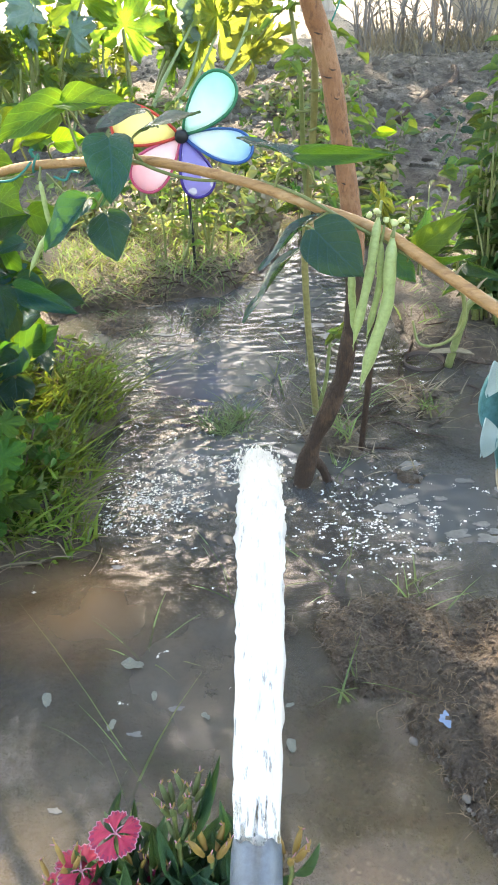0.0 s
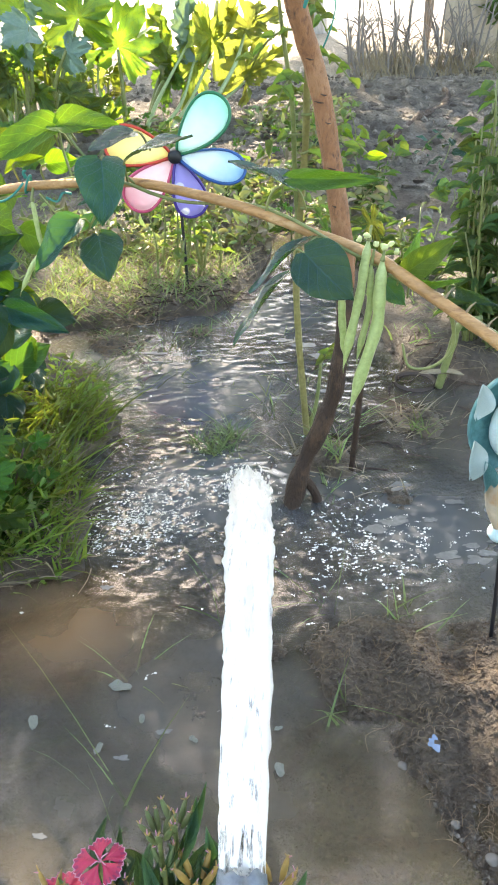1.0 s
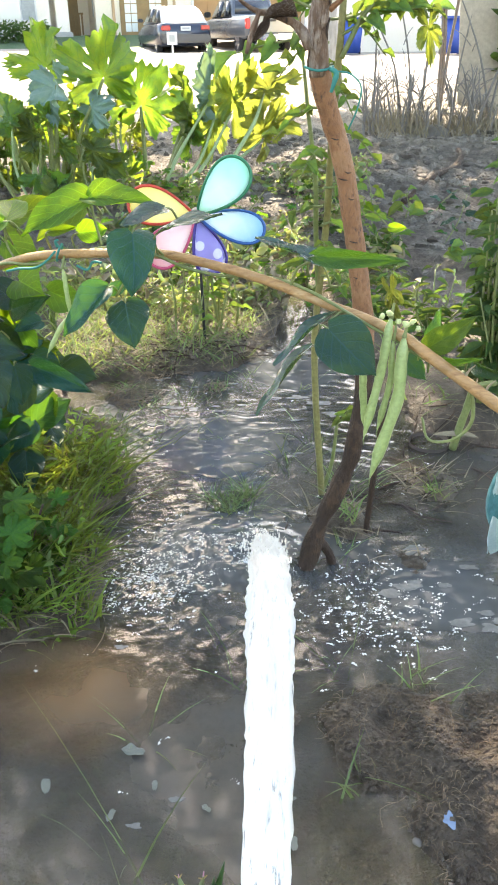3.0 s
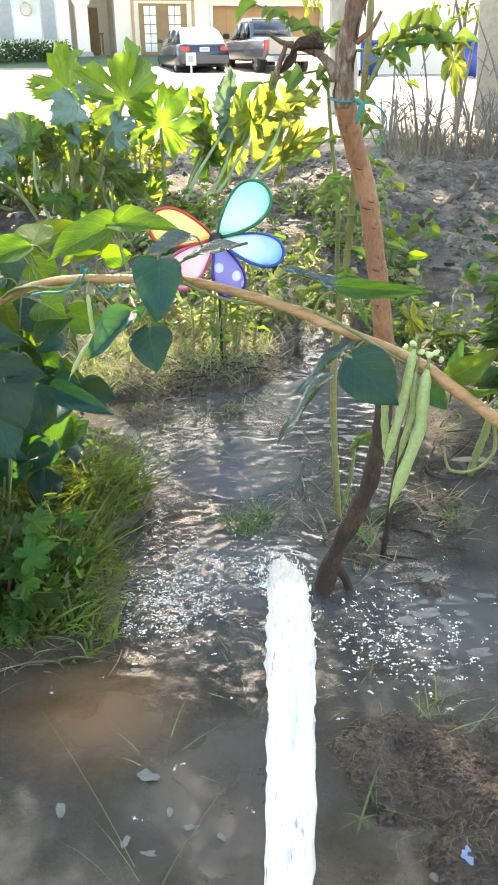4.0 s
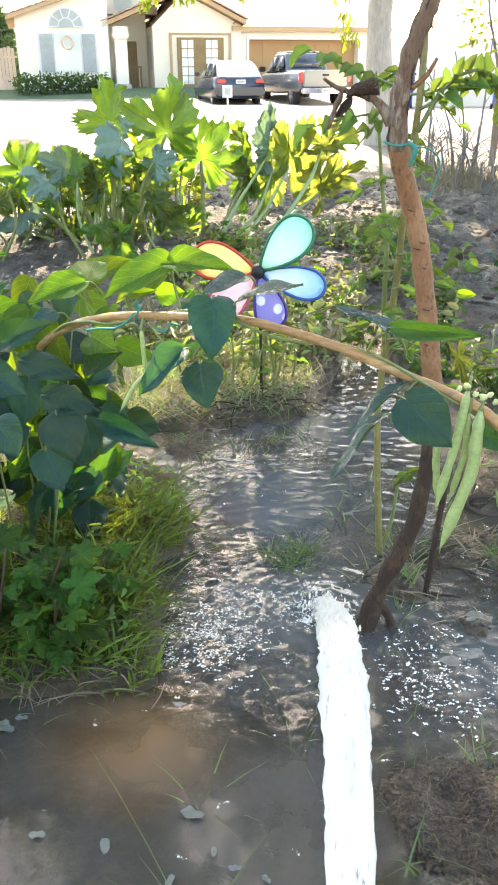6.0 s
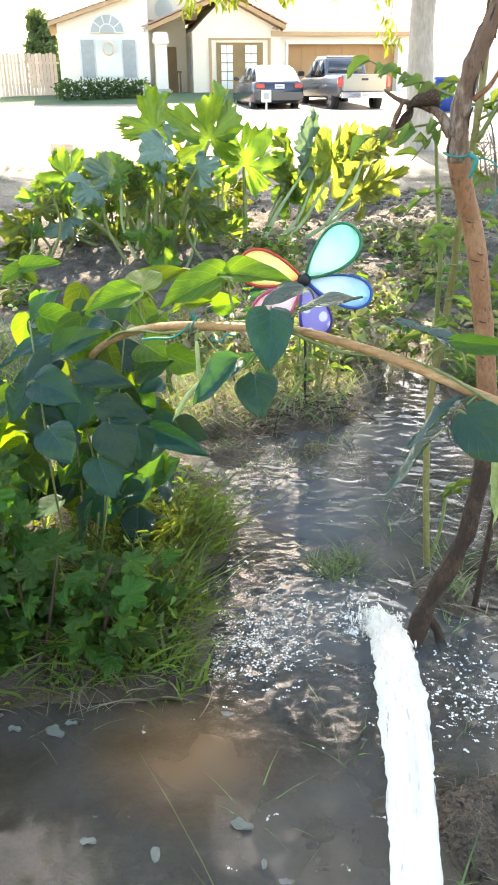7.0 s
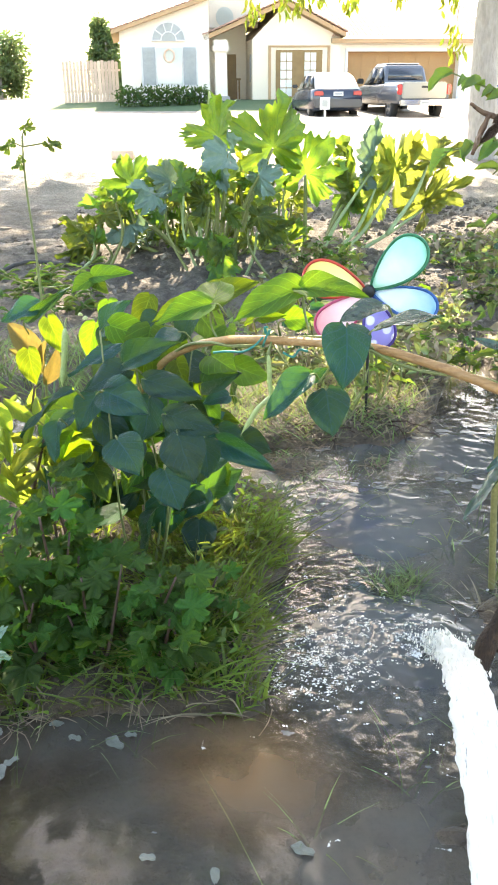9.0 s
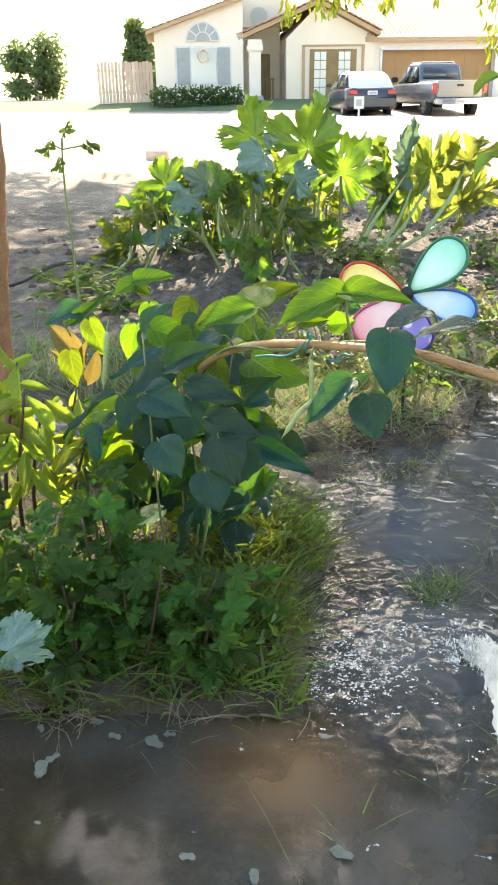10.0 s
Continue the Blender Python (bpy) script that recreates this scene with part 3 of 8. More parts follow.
def height(x, y):
    """Ground height over the water's level."""
    x, y = np.asarray(x, float), np.asarray(y, float)
    edge = 0.035 * lattice(x, y, 0.12, 1) + 0.018 * lattice(x, y, 0.045, 2)
    # bean and chrysanthemum bed
    bank = np.minimum(np.interp(y, [0.95, 1.03, 1.2, 1.47, 1.56, 1.75, 1.9, 2.0], [-0.6, -0.2, -0.245, -0.25, -0.32, -0.38, -0.47, -0.6]) - x,
                      y - np.interp(x, [-1.5, -0.7, -0.5, -0.3, -0.2], [0.95, 0.955, 0.99, 0.985, 1.03]))
    bank = np.minimum(bank, np.interp(x, [-1.6, -0.8, -0.45], [1.75, 1.85, 2.1]) - y)
    # pinwheel bed, the beds behind and the bank on the right
    back = y - np.interp(x, [-2.5, -1.2, -0.95, -0.48, -0.25, -0.02, 0.06, 0.12, 0.22, 0.35, 0.42, 0.6, 1.0, 2.0],
                         [2.35, 2.2, 2.12, 2.0, 2.06, 2.17, 2.35, 2.9, 2.9, 2.05, 1.74, 1.68, 1.6, 1.5])
    back = np.where(back > 0, back, back * 0.7)
    # spoil heap by the pipe
    heap = np.minimum(0.93 - y, x - np.interp(y, [0.2, 0.53, 0.6, 0.7, 0.78, 0.87, 0.93], [0.42, 0.317, 0.278, 0.228, 0.165, 0.136, 0.2]))
    h = -0.05 + 0.02 * lattice(x, y, 0.3, 3)
    far = np.interp(y, [2, 3, 4, 6, 8, 10.5, 15, 20, 33, 39, 46, 60], [0.035, 0.05, 0.08, 0.10, 0.13, 0.15, 0.0, -0.2, -0.2, 0.36, 0.4, 0.5])
    lumps = np.where(y < 8, 0.034 * lattice(x, y, 0.24, 4) + 0.030 * np.abs(lattice(x, y, 0.11, 5)) - 0.012, 0.0) * step(y, 2.2, 3.4)
    beds = 0.05 * np.exp(-((y - 4.2 - 0.15 * x) / 0.35) ** 2) + 0.07 * np.exp(-((y - 5.4) / 0.4) ** 2) * step(x, 0.0, 0.6)
    h = h + (far + lumps + beds * step(y, 2.6, 3.4) - h) * step(back + edge, -0.09, 0.07)
    h = h + (0.045 + 0.02 * lattice(x, y, 0.1, 6) - h) * step(bank + edge * 1.3, -0.12, 0.08)
    h = h + (0.006 + 0.33 * np.clip(heap - 0.055, 0, 0.22) + (0.010 + 0.012 * step(heap, 0.03, 0.1)) * lattice(x, y, 0.05, 7) - h) * step(heap + edge * 0.7, -0.07, 0.04)
    # silted shallows and small mud bars
    for cx, cy, r, top in ((0.20, 1.36, 0.13, 0.022), (0.0, 1.42, 0.10, -0.006), (0.40, 1.50, 0.13, 0.016), (-0.33, 1.72, 0.10, 0.012), (-0.30, 1.92, 0.13, 0.010), (-0.10, 1.99, 0.10, -0.003), (0.15, 2.25, 0.10, -0.004), (-0.13, 0.98, 0.14, -0.012),
                           (0.22, 0.56, 0.20, -0.018), (0.10, 0.86, 0.07, 0.006), (0.32, 1.24, 0.08, 0.003)):
        d = np.hypot(x - cx, y - cy) / r
        b = np.exp(-d * d * 1.4)
        h = np.maximum(h, -0.05 + (top + 0.05 + 0.014 * lattice(x, y, 0.04, 8)) * b)
    # the flooded beds are closed in by higher ground on all sides
    out = np.maximum(np.maximum(np.abs(x + 0.35) - 2.1, -0.75 - y), -9) + 0.35 * lattice(x, y, 0.9, 21) + 0.12 * lattice(x, y, 0.3, 22)
    rim = np.where(y < 3.2, step(out, -0.1, 0.35), 0.0)
    h = h + (np.maximum(h, 0.07 + 0.03 * lattice(x, y, 0.5, 23)) - h) * rim
    return h + 0.0035 * lattice(x, y, 0.022, 9) * (y < 6)


def spread(lo, hi, inner_lo, inner_hi, fine, grow=1.16):
    c = list(np.arange(inner_lo, inner_hi, fine))
    s, v = fine, inner_hi
    while v < hi:
        c.append(v)
        s = min(s * grow, 60)
        v += s
    c.append(hi)
    s, v = fine * grow, inner_lo - fine
    while v > lo:
        c.insert(0, v)
        s = min(s * grow, 60)
        v -= s
    return np.array([lo] + c)


def sheet(name, xs, ys, fn, mat, label, kind="structure"):
    X, Y = np.meshgrid(xs, ys)
    Z = fn(X, Y)
    nx, ny = len(xs), len(ys)
    idx = np.arange(nx * ny).reshape(ny, nx)
    F = np.stack([idx[:-1, :-1], idx[:-1, 1:], idx[1:, 1:], idx[1:, :-1]], -1).reshape(-1, 4)
    me = bpy.data.meshes.new(name)
    me.from_pydata(np.stack([X, Y, Z], -1).reshape(-1, 3).tolist(), [], F.tolist())
    me.polygons.foreach_set("use_smooth", [True] * len(me.polygons))
    me.materials.append(mat)
    return tagged(new(name, me), label, "", "", kind)


ys_ground = np.concatenate([spread(-400, 2.9, 0.35, 2.9, 0.016)[:-1], np.arange(2.9, 7.5, 0.045), spread(7.5, 900, 7.5, 7.6, 0.1)[2:]])
ground = sheet("ground", spread(-700, 700, -1.2, 1.0, 0.017), np.unique(ys_ground), height, M["soil"], "wet dark garden soil drying to pale dust towards the street")


def gz(x, y):
    return float(height(x, y))


# ---- the flood water ----
def ripple(x, y):
    r = np.hypot(x - 0.055, y - 1.24)
    rough = np.exp(-(r / 0.26) ** 2)
    lively = 0.03 + 0.92 * step(y, 0.86, 1.2) - 0.35 * step(y, 1.4, 1.7) * step(0.12 - x, -0.08, 0.12)
    # long-crested wavelets across the channel over a slow swell
    z = lively * (0.0007 * lattice(x * 0.5 + 0.02 * lattice(x, y, 0.09, 18), y + 0.018 * lattice(x, y, 0.07, 19), 0.030, 11) + 0.0007 * lattice(x * 0.7, y * 1.1, 0.0165, 12)) + 0.0007 * lattice(x, y, 0.11, 10)
    z += (0.0016 * lattice(x, y, 0.034, 13) + 0.0010 * lattice(x, y, 0.016, 14)) * rough
    z += 0.0010 * np.sin(r * 190 + 7 * lattice(x, y, 0.11, 15) + 3 * lattice(x, y, 0.04, 16)) * np.exp(-((r - 0.5) / 0.25) ** 2) * step(y, 1.2, 1.5) * (0.5 + 0.5 * lattice(x, y, 0.15, 17))
    z += 0.012 * np.exp(-((r - 0.06) / 0.04) ** 2) + 0.004 * np.exp(-((r - 0.14) / 0.03) ** 2)
    return z


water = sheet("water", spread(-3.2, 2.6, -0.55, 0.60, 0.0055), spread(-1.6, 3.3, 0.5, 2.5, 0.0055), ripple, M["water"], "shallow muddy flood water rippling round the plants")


# ---- street and house opposite ----
M.update(
    asphalt=surface("worn_asphalt", (0.16, 0.155, 0.15), (0.11, 0.108, 0.105), 0.9, 0.6, 30, 0.4, 0.01),
    concrete=surface("pale_concrete", (0.50, 0.48, 0.44), (0.40, 0.38, 0.35), 0.85, 0.8, 25, 0.3, 0.005),
    lawn=surface("mown_lawn", (0.07, 0.13, 0.05), (0.11, 0.16, 0.06), 0.9, 0.7, 40, 0.8, 0.03),
    stucco=surface("cream_stucco", (0.88, 0.79, 0.63), (0.82, 0.72, 0.56), 0.9, 0.5, 160, 0.15, 0.003),
    stuccopale=surface("pale_stucco", (0.93, 0.84, 0.71), (0.90, 0.79, 0.65), 0.9, 0.5, 160, 0.15, 0.003),
    trimtan=surface("tan_trim", (0.52, 0.34, 0.18), (0.44, 0.28, 0.15), 0.7, 2, 30, 0.2),
    doortan=surface("tan_garage_door", (0.44, 0.25, 0.10), (0.40, 0.22, 0.09), 0.6, 1.5, 30, 0.15),
    rooftile=surface("clay_roof_tile", (0.56, 0.36, 0.27), (0.38, 0.21, 0.15), 0.85, 3, 20, 0.3, jitter=0.15),
    woodbrown=surface("brown_door_wood", (0.30, 0.19, 0.07), (0.22, 0.13, 0.05), 0.6, 3, 40, 0.2),
    white=plain("white_paint", (0.78, 0.78, 0.76), 0.5),
    shutter=plain("blue_grey_shutter", (0.44, 0.47, 0.46), 0.6),
    pane=glass("window_glass", (0.55, 0.58, 0.54), 0.06),
    darkpane=glass("dark_glass", (0.02, 0.025, 0.03), 0.04),
    fence=surface("weathered_fence_board", (0.76, 0.56, 0.42), (0.64, 0.46, 0.34), 0.85, 2, 30, 0.4, jitter=0.2),
    navy=glass("navy_car_paint", (0.022, 0.028, 0.045), 0.2),
    greycar=glass("grey_car_paint", (0.075, 0.085, 0.10), 0.25),
    tailgate=glass("tailgate_paint", (0.30, 0.29, 0.24), 0.35),
    # pale tone that paints sky glare onto the dark vehicles' upper faces
    skyglare=glass("sky_glare_paint", (0.62, 0.64, 0.65), 0.25),
    chrome=plain("chrome", (0.6, 0.6, 0.6), 0.2, 1.0),
    rubber=plain("tyre_rubber", (0.02, 0.02, 0.02), 0.8),
    alloy=plain("alloy_rim", (0.45, 0.45, 0.46), 0.35, 0.8),
    red=glass("red_lamp", (0.50, 0.03, 0.03), 0.15),
    fartree=foliage("dark_tree_leaf", (0.07, 0.12, 0.055), (0.20, 0.30, 0.08), None, 0.5, 0.3, 1, 0.3),
    bin=plain("blue_bin", (0.03, 0.09, 0.42), 0.4),
)


def slab(name, x0, x1, y0, y1, lift, thick, mat, label, nx=2, ny=12, sunk=0.0):
    """A paving slab that follows the lie of the land."""
    bm = bmesh.new()
    top = []
    for j in range(ny + 1):
        y = y0 + (y1 - y0) * j / ny
        top.append([bm.verts.new((x0 + (x1 - x0) * i / nx, y, float(np.interp(y, [10.5, 15, 20, 33, 39, 46], [0.15, 0.0, -0.2, -0.2, 0.36, 0.4])) + lift - (sunk if j == 0 else 0))) for i in range(nx + 1)])
    for a, b in zip(top, top[1:]):
        for i in range(nx):
            bm.faces.new((a[i], a[i + 1], b[i + 1], b[i]))
    ext = bmesh.ops.extrude_face_region(bm, geom=list(bm.faces))
    bmesh.ops.translate(bm, vec=(0, 0, -thick), verts=[v for v in ext["geom"] if isinstance(v, bmesh.types.BMVert)])
    bmesh.ops.recalc_face_normals(bm, faces=bm.faces)
    return setpart(name, bm, mat, label, smooth=False)


slab("road", -120, 120, 13.4, 21.6, 0.02, 0.2, M["asphalt"], "sun-bleached asphalt street", 2, 30, 0.06)
slab("kerb", -120, 120, 21.6, 21.8, 0.048, 0.3, M["concrete"], "raised concrete kerb along the street", 40, 1)
slab("pavement", -120, 120, 21.8, 23.3, 0.044, 0.3, M["concrete"], "pale concrete pavement", 40, 3)
slab("driveway", -5.2, 6.5, 23.3, 41.0, 0.06, 0.2, M["concrete"], "pale concrete driveway")
slab("lawn", -60, -5.4, 23.3, 41.5, 0.07, 0.2, M["lawn"], "short green front lawn partly in shade", 10, 12)

HX = Matrix.Translation((-7.49, 41.0, 0.0)) @ Matrix.Rotation(radians(20), 4, "Z")   # facade: x along it, y into the house
HB = 0.36                                                                            # its floor


def hbox(bm, x0, x1, y0, y1, z0, z1, bevel=0.0):
    return box(bm, x0, x1, y0, y1, z0, z1, HX, bevel)


house = thing("house", HX @ Vector((0, 4, HB)), "single-storey cream stucco house with clay-tiled gables", "house")


def hpart(name, fn, mat, parent=None, label="", smooth=False):
    bm = bmesh.new()
    fn(bm)
    return part(name, bm, mat, parent or house, label, smooth)


def gable_wall(bm, x0, x1, xr, zl, zr, zt, y0, y1):
    prism(bm, [(x0, HB - 0.6), (x1, HB - 0.6), (x1, zr), (xr, zt), (x0, zl)], y0, y1, HX)


hpart("wall", lambda bm: gable_wall(bm, -7.2, -3.2, -3.4, 3.30, 4.55, 4.62, -0.5, 7.0), M["stuccopale"], label="pale stucco window wing")
hpart("wall", lambda bm: (gable_wall(bm, -1.15, 3.0, 0.3, 3.0, 3.1, 4.35, 0.0, 8.0)), M["stucco"], label="cream stucco gable wing")
hpart("wall", lambda bm: hbox(bm, -3.19, -1.16, 2.2, 8.0, HB - 0.6, 3.6), M["stucco"], label="recessed entry wall")
hpart("wall", lambda bm: hbox(bm, -3.4, -0.6, 2.0, 8.0, 3.6, 5.6), M["stucco"], label="cream stucco entry tower")
for b in ((2.7, 3.45, 0.3, 7.0, HB - 0.8, 3.0), (8.95, 10.2, 0.3, 7.0, HB - 0.8, 3.0), (3.45, 8.95, 0.3, 7.0, 2.5, 3.0), (3.45, 8.95, 0.9, 7.0, HB - 0.8, 2.497)):
    hpart("wall", lambda bm: hbox(bm, *b), M["stuccopale"], label="pale stucco garage wall")


def roof_plane(bm, x0, x1, y0, z0, y1, z1, cols, rows, thick=0.07):
    """Barrel tiles in courses, up a slope from (y0, z0) to (y1, z1)."""
    for r in range(rows):
        a, b = r / rows, (r + 1.25) / rows
        for c in range(cols):
            xa, xb = x0 + (x1 - x0) * c / cols, x0 + (x1 - x0) * (c + 1) / cols
            ring = []
            for f in (a, b):
                yy, zz = y0 + (y1 - y0) * f, z0 + (z1 - z0) * f + (0.03 if f == a else 0)
                ring.append([bm.verts.new(HX @ Vector((xa + (xb - xa) * k / 4, yy, zz + thick * math.sin(math.pi * k / 4)))) for k in range(5)])
            for k in range(4):
                bm.faces.new((ring[0][k], ring[0][k + 1], ring[1][k + 1], ring[1][k]))


hpart("roof", lambda bm: roof_plane(bm, 2.6, 10.6, -0.2, 3.06, 4.5, 4.75, 40, 14), M["rooftile"], label="clay barrel tiles over the garage")["kind"] = "stuff"
hpart("soffit", lambda bm: prism(bm, [(2.55, 2.98), (10.5, 2.98), (10.5, 3.04), (2.55, 3.04)], -0.15, 0.3, HX), M["trimtan"])
hpart("fascia", lambda bm: hbox(bm, 2.55, 10.55, -0.16, -0.08, 2.84, 3.03), M["trimtan"])


def raked(bm, x0, z0, x1, z1, y0, y1, th):
    prism(bm, [(x0, z0), (x1, z1), (x1, z1 + th), (x0, z0 + th)], y0, y1, HX)


hpart("roof", lambda bm: (raked(bm, -7.55, 3.15, -3.15, 4.55, -0.9, 7, 0.16)), M["trimtan"], label="raking eave over the window wing")
hpart("roof", lambda bm: raked(bm, -3.45, 2.90, 0.3, 4.38, -0.5, 7, 0.2), M["trimtan"], label="raking eave of the gable")
hpart("roof", lambda bm: raked(bm, 0.3, 4.38, 3.15, 3.06, -0.5, 7, 0.2), M["trimtan"], label="raking eave of the gable")


def tile_slope(bm):
    for x0, z0, x1, z1 in ((-3.5, 3.1, 0.3, 4.6), (0.3, 4.6, 3.2, 3.26), (-7.6, 3.31, -3.1, 4.73)):
        n = 14
        for k in range(n):
            a, b = k / n, (k + 1.12) / n
            lift = 0.045 if z1 > z0 else 0.0
            for j in range(14):
                y = -0.6 + j * 0.5
                prism(bm, [(x0 + (x1 - x0) * a, z0 + (z1 - z0) * a + lift), (x0 + (x1 - x0) * b, z0 + (z1 - z0) * b + 0.045 - lift), (x0 + (x1 - x0) * b, z0 + (z1 - z0) * b + 0.10 - lift), (x0 + (x1 - x0) * a, z0 + (z1 - z0) * a + 0.055 + lift)], y, y + 0.44, HX)


hpart("roof_tiles", tile_slope, M["rooftile"], label="clay tiles on the gable slopes")["kind"] = "stuff"

# arched window with shutters
win = hpart("window", lambda bm: hbox(bm, -6.3, -3.75, -0.56, -0.44, 1.02, 2.72), M["white"], label="white window frame")
hpart("pane", lambda bm: hbox(bm, -5.6, -4.45, -0.6, -0.55, 1.12, 2.62), M["pane"], win, "window glass with a white blind")
hpart("shutter", lambda bm: hbox(bm, -6.22, -5.66, -0.61, -0.55, 1.1, 2.64), M["shutter"], win, "blue-grey louvred side light")
hpart("shutter", lambda bm: hbox(bm, -4.38, -3.82, -0.61, -0.55, 1.1, 2.64), M["shutter"], win, "blue-grey louvred side light")
for x0 in (-6.17, -4.33):
    for k in range(14):
        hpart("slat", lambda bm: hbox(bm, x0, x0 + 0.46, -0.64, -0.6, 1.16 + 0.1 * k, 1.22 + 0.1 * k), M["shutter"], win)


def fan(bm, r, y0, y1):
    n = 20
    prism(bm, [(-5.02 + r * math.cos(math.pi * k / n), 2.90 + r * math.sin(math.pi * k / n)) for k in range(n + 1)], y0, y1, HX)


arch = hpart("window", lambda bm: fan(bm, 0.80, -0.55, -0.48), M["white"], label="white arched fanlight frame")
hpart("pane", lambda bm: fan(bm, 0.72, -0.58, -0.55), M["shutter"], arch)


def spokes(bm):
    for a in (0.0, 36, 72, 108, 144, 180):
        m = HX @ Matrix.Translation((-5.02, 0, 2.92)) @ Matrix.Rotation(-radians(a), 4, "Y")
        box(bm, 0.32, 0.74, -0.62, -0.57, -0.025, 0.025, m)
    n = 12
    for k in range(n):
        a = math.pi * (k + 0.5) / n
        m = HX @ Matrix.Translation((-5.02 + 0.34 * math.cos(a), 0, 2.92 + 0.34 * math.sin(a))) @ Matrix.Rotation(-a, 4, "Y")
        box(bm, -0.025, 0.025, -0.62, -0.57, -0.05, 0.05, m)


hpart("glazing_bar", spokes, M["white"], arch)
bm = bmesh.new()
tube(bm, [HX @ Vector((-5.02 + 0.22 * math.cos(a), -0.66, 2.30 + 0.26 * math.sin(a))) for a in np.linspace(0, 6.25, 24)], 0.04, 8, 2, 0.5, 3)
tagged(part("wreath", bm, M["fence"], None), "small brown wreath hanging on the window", "wreath")

# entry: column, door, side window, round niche
col = hpart("column", lambda bm: (hbox(bm, -2.95, -2.4, -0.6, -0.05, HB, 2.6, 0.03)), M["stuccopale"], label="square stucco porch column")
hpart("capital", lambda bm: (hbox(bm, -3.05, -2.3, -0.7, 0.05, 2.45, 2.75, 0.05), hbox(bm, -3.0, -2.35, -0.65, 0.0, 2.75, 2.95, 0.03)), M["stuccopale"], col)
hpart("plinth", lambda bm: hbox(bm, -3.05, -2.3, -0.7, 0.05, HB - 0.2, HB + 0.25, 0.03), M["concrete"], col)
edoor = hpart("door", lambda bm: (hbox(bm, -2.5, -1.65, 2.1, 2.22, HB, 2.45)), M["woodbrown"], label="dark recessed entry door with arched panel")
gate = hpart("gate", lambda bm: hbox(bm, -2.55, -1.55, 1.18, 1.27, 1.30, 1.38), M["woodbrown"], None, "low slatted porch gate")
for k in range(7):
    hpart("slat", lambda bm: hbox(bm, -2.5 + 0.14 * k, -2.42 + 0.14 * k, 1.2, 1.25, HB + 0.1, 1.35), M["woodbrown"], gate)
hpart("window", lambda bm: hbox(bm, -1.17, -1.13, 0.5, 0.85, 1.2, 2.4), M["shutter"], label="narrow side window")
bm = bmesh.new()
r = bmesh.ops.create_circle(bm, cap_ends=True, segments=24, radius=0.42, matrix=HX @ Matrix.Translation((-2.2, 1.96, 4.05)) @ Matrix.Rotation(radians(90), 4, "X"))
bmesh.ops.extrude_face_region(bm, geom=list(bm.faces))
part("window", bm, M["pane"], house, "round porthole window", False)

# french doors
fd = hpart("door", lambda bm: (hbox(bm, -0.05, 2.15, -0.06, 0.04, HB, 2.55)), M["woodbrown"], label="brown double french doors")
hpart("surround", lambda bm: (hbox(bm, -0.4, -0.28, -0.07, 0.02, HB, 2.68), hbox(bm, 2.4, 2.52, -0.07, 0.02, HB, 2.68), hbox(bm, -0.4, 2.52, -0.07, 0.02, 2.66, 2.74)), M["trimtan"], fd)
for x0 in (0.16, 1.3):
    for i in range(2):
        for j in range(5):
            hpart("pane", lambda bm: hbox(bm, x0 + 0.29 * i, x0 + 0.26 + 0.29 * i, -0.085, -0.055, HB + 0.22 + 0.38 * j, HB + 0.56 + 0.38 * j), M["pane"], fd)
# garage door in panels
gd = hpart("door", lambda bm: hbox(bm, 3.45, 8.95, 0.72, 0.9, HB - 0.6, 2.5), M["doortan"], label="wide tan sectional garage door")
for j in range(4):
    for i in range(8):
        hpart("panel", lambda bm: hbox(bm, 3.55 + 0.675 * i, 4.12 + 0.675 * i, 0.69, 0.725, HB - 0.25 + 0.6 * j, HB + 0.2 + 0.6 * j, 0.012), M["doortan"], gd)
hpart("trim", lambda bm: (hbox(bm, 3.33, 3.45, 0.22, 0.32, HB - 0.6, 2.6), hbox(bm, 8.95, 9.07, 0.22, 0.32, HB - 0.6, 2.6), hbox(bm, 3.33, 9.07, 0.22, 0.32, 2.5, 2.62)), M["white"], gd)


def clump(name, centre, size, count, leaf_len, mat, parent, seed, label="", kind_tag="stuff", hollow=0.55, keep=None):
    """A body of many separate leaves with gaps and a ragged outline."""
    rng = random.Random(seed)
    spots = []
    while len(spots) < count:
        d = Vector((rng.gauss(0, 1), rng.gauss(0, 1), rng.gauss(0, 1))).normalized()
        f = rng.uniform(hollow, 1.0)
        lump = 1 + 0.28 * noise.noise(d * 2.2 + Vector((seed, 0, 0)))
        p = Vector((centre[0] + d.x * size[0] * f * lump, centre[1] + d.y * size[1] * f * lump, centre[2] + d.z * size[2] * f * lump))
        count -= 1 if keep and not keep(p) else 0
        if keep and not keep(p):
            continue
        v = (d + Vector((rng.uniform(-1, 1), rng.uniform(-1, 1), rng.uniform(-0.9, 0.5)))).normalized() * leaf_len * rng.uniform(0.6, 1.3)
        spots.append((p, p + v, leaf_len * rng.uniform(0.4, 0.6), rng.uniform(-180, 180)))
    return leaf_cloud(name, "shrub", spots, mat, parent, label, kind_tag)


hedge = thing("hedge", HX @ Vector((-5.3, -2.2, HB)), "low clipped dark green hedge before the window", "hedge")
for k in range(5):
    c = HX @ Vector((-7.0 + 0.8 * k, -2.2, HB + 0.28))
    clump("foliage", c, (0.62, 0.5, 0.42), 420, 0.13, M["shrub"], hedge, 70 + k, hollow=0.3)
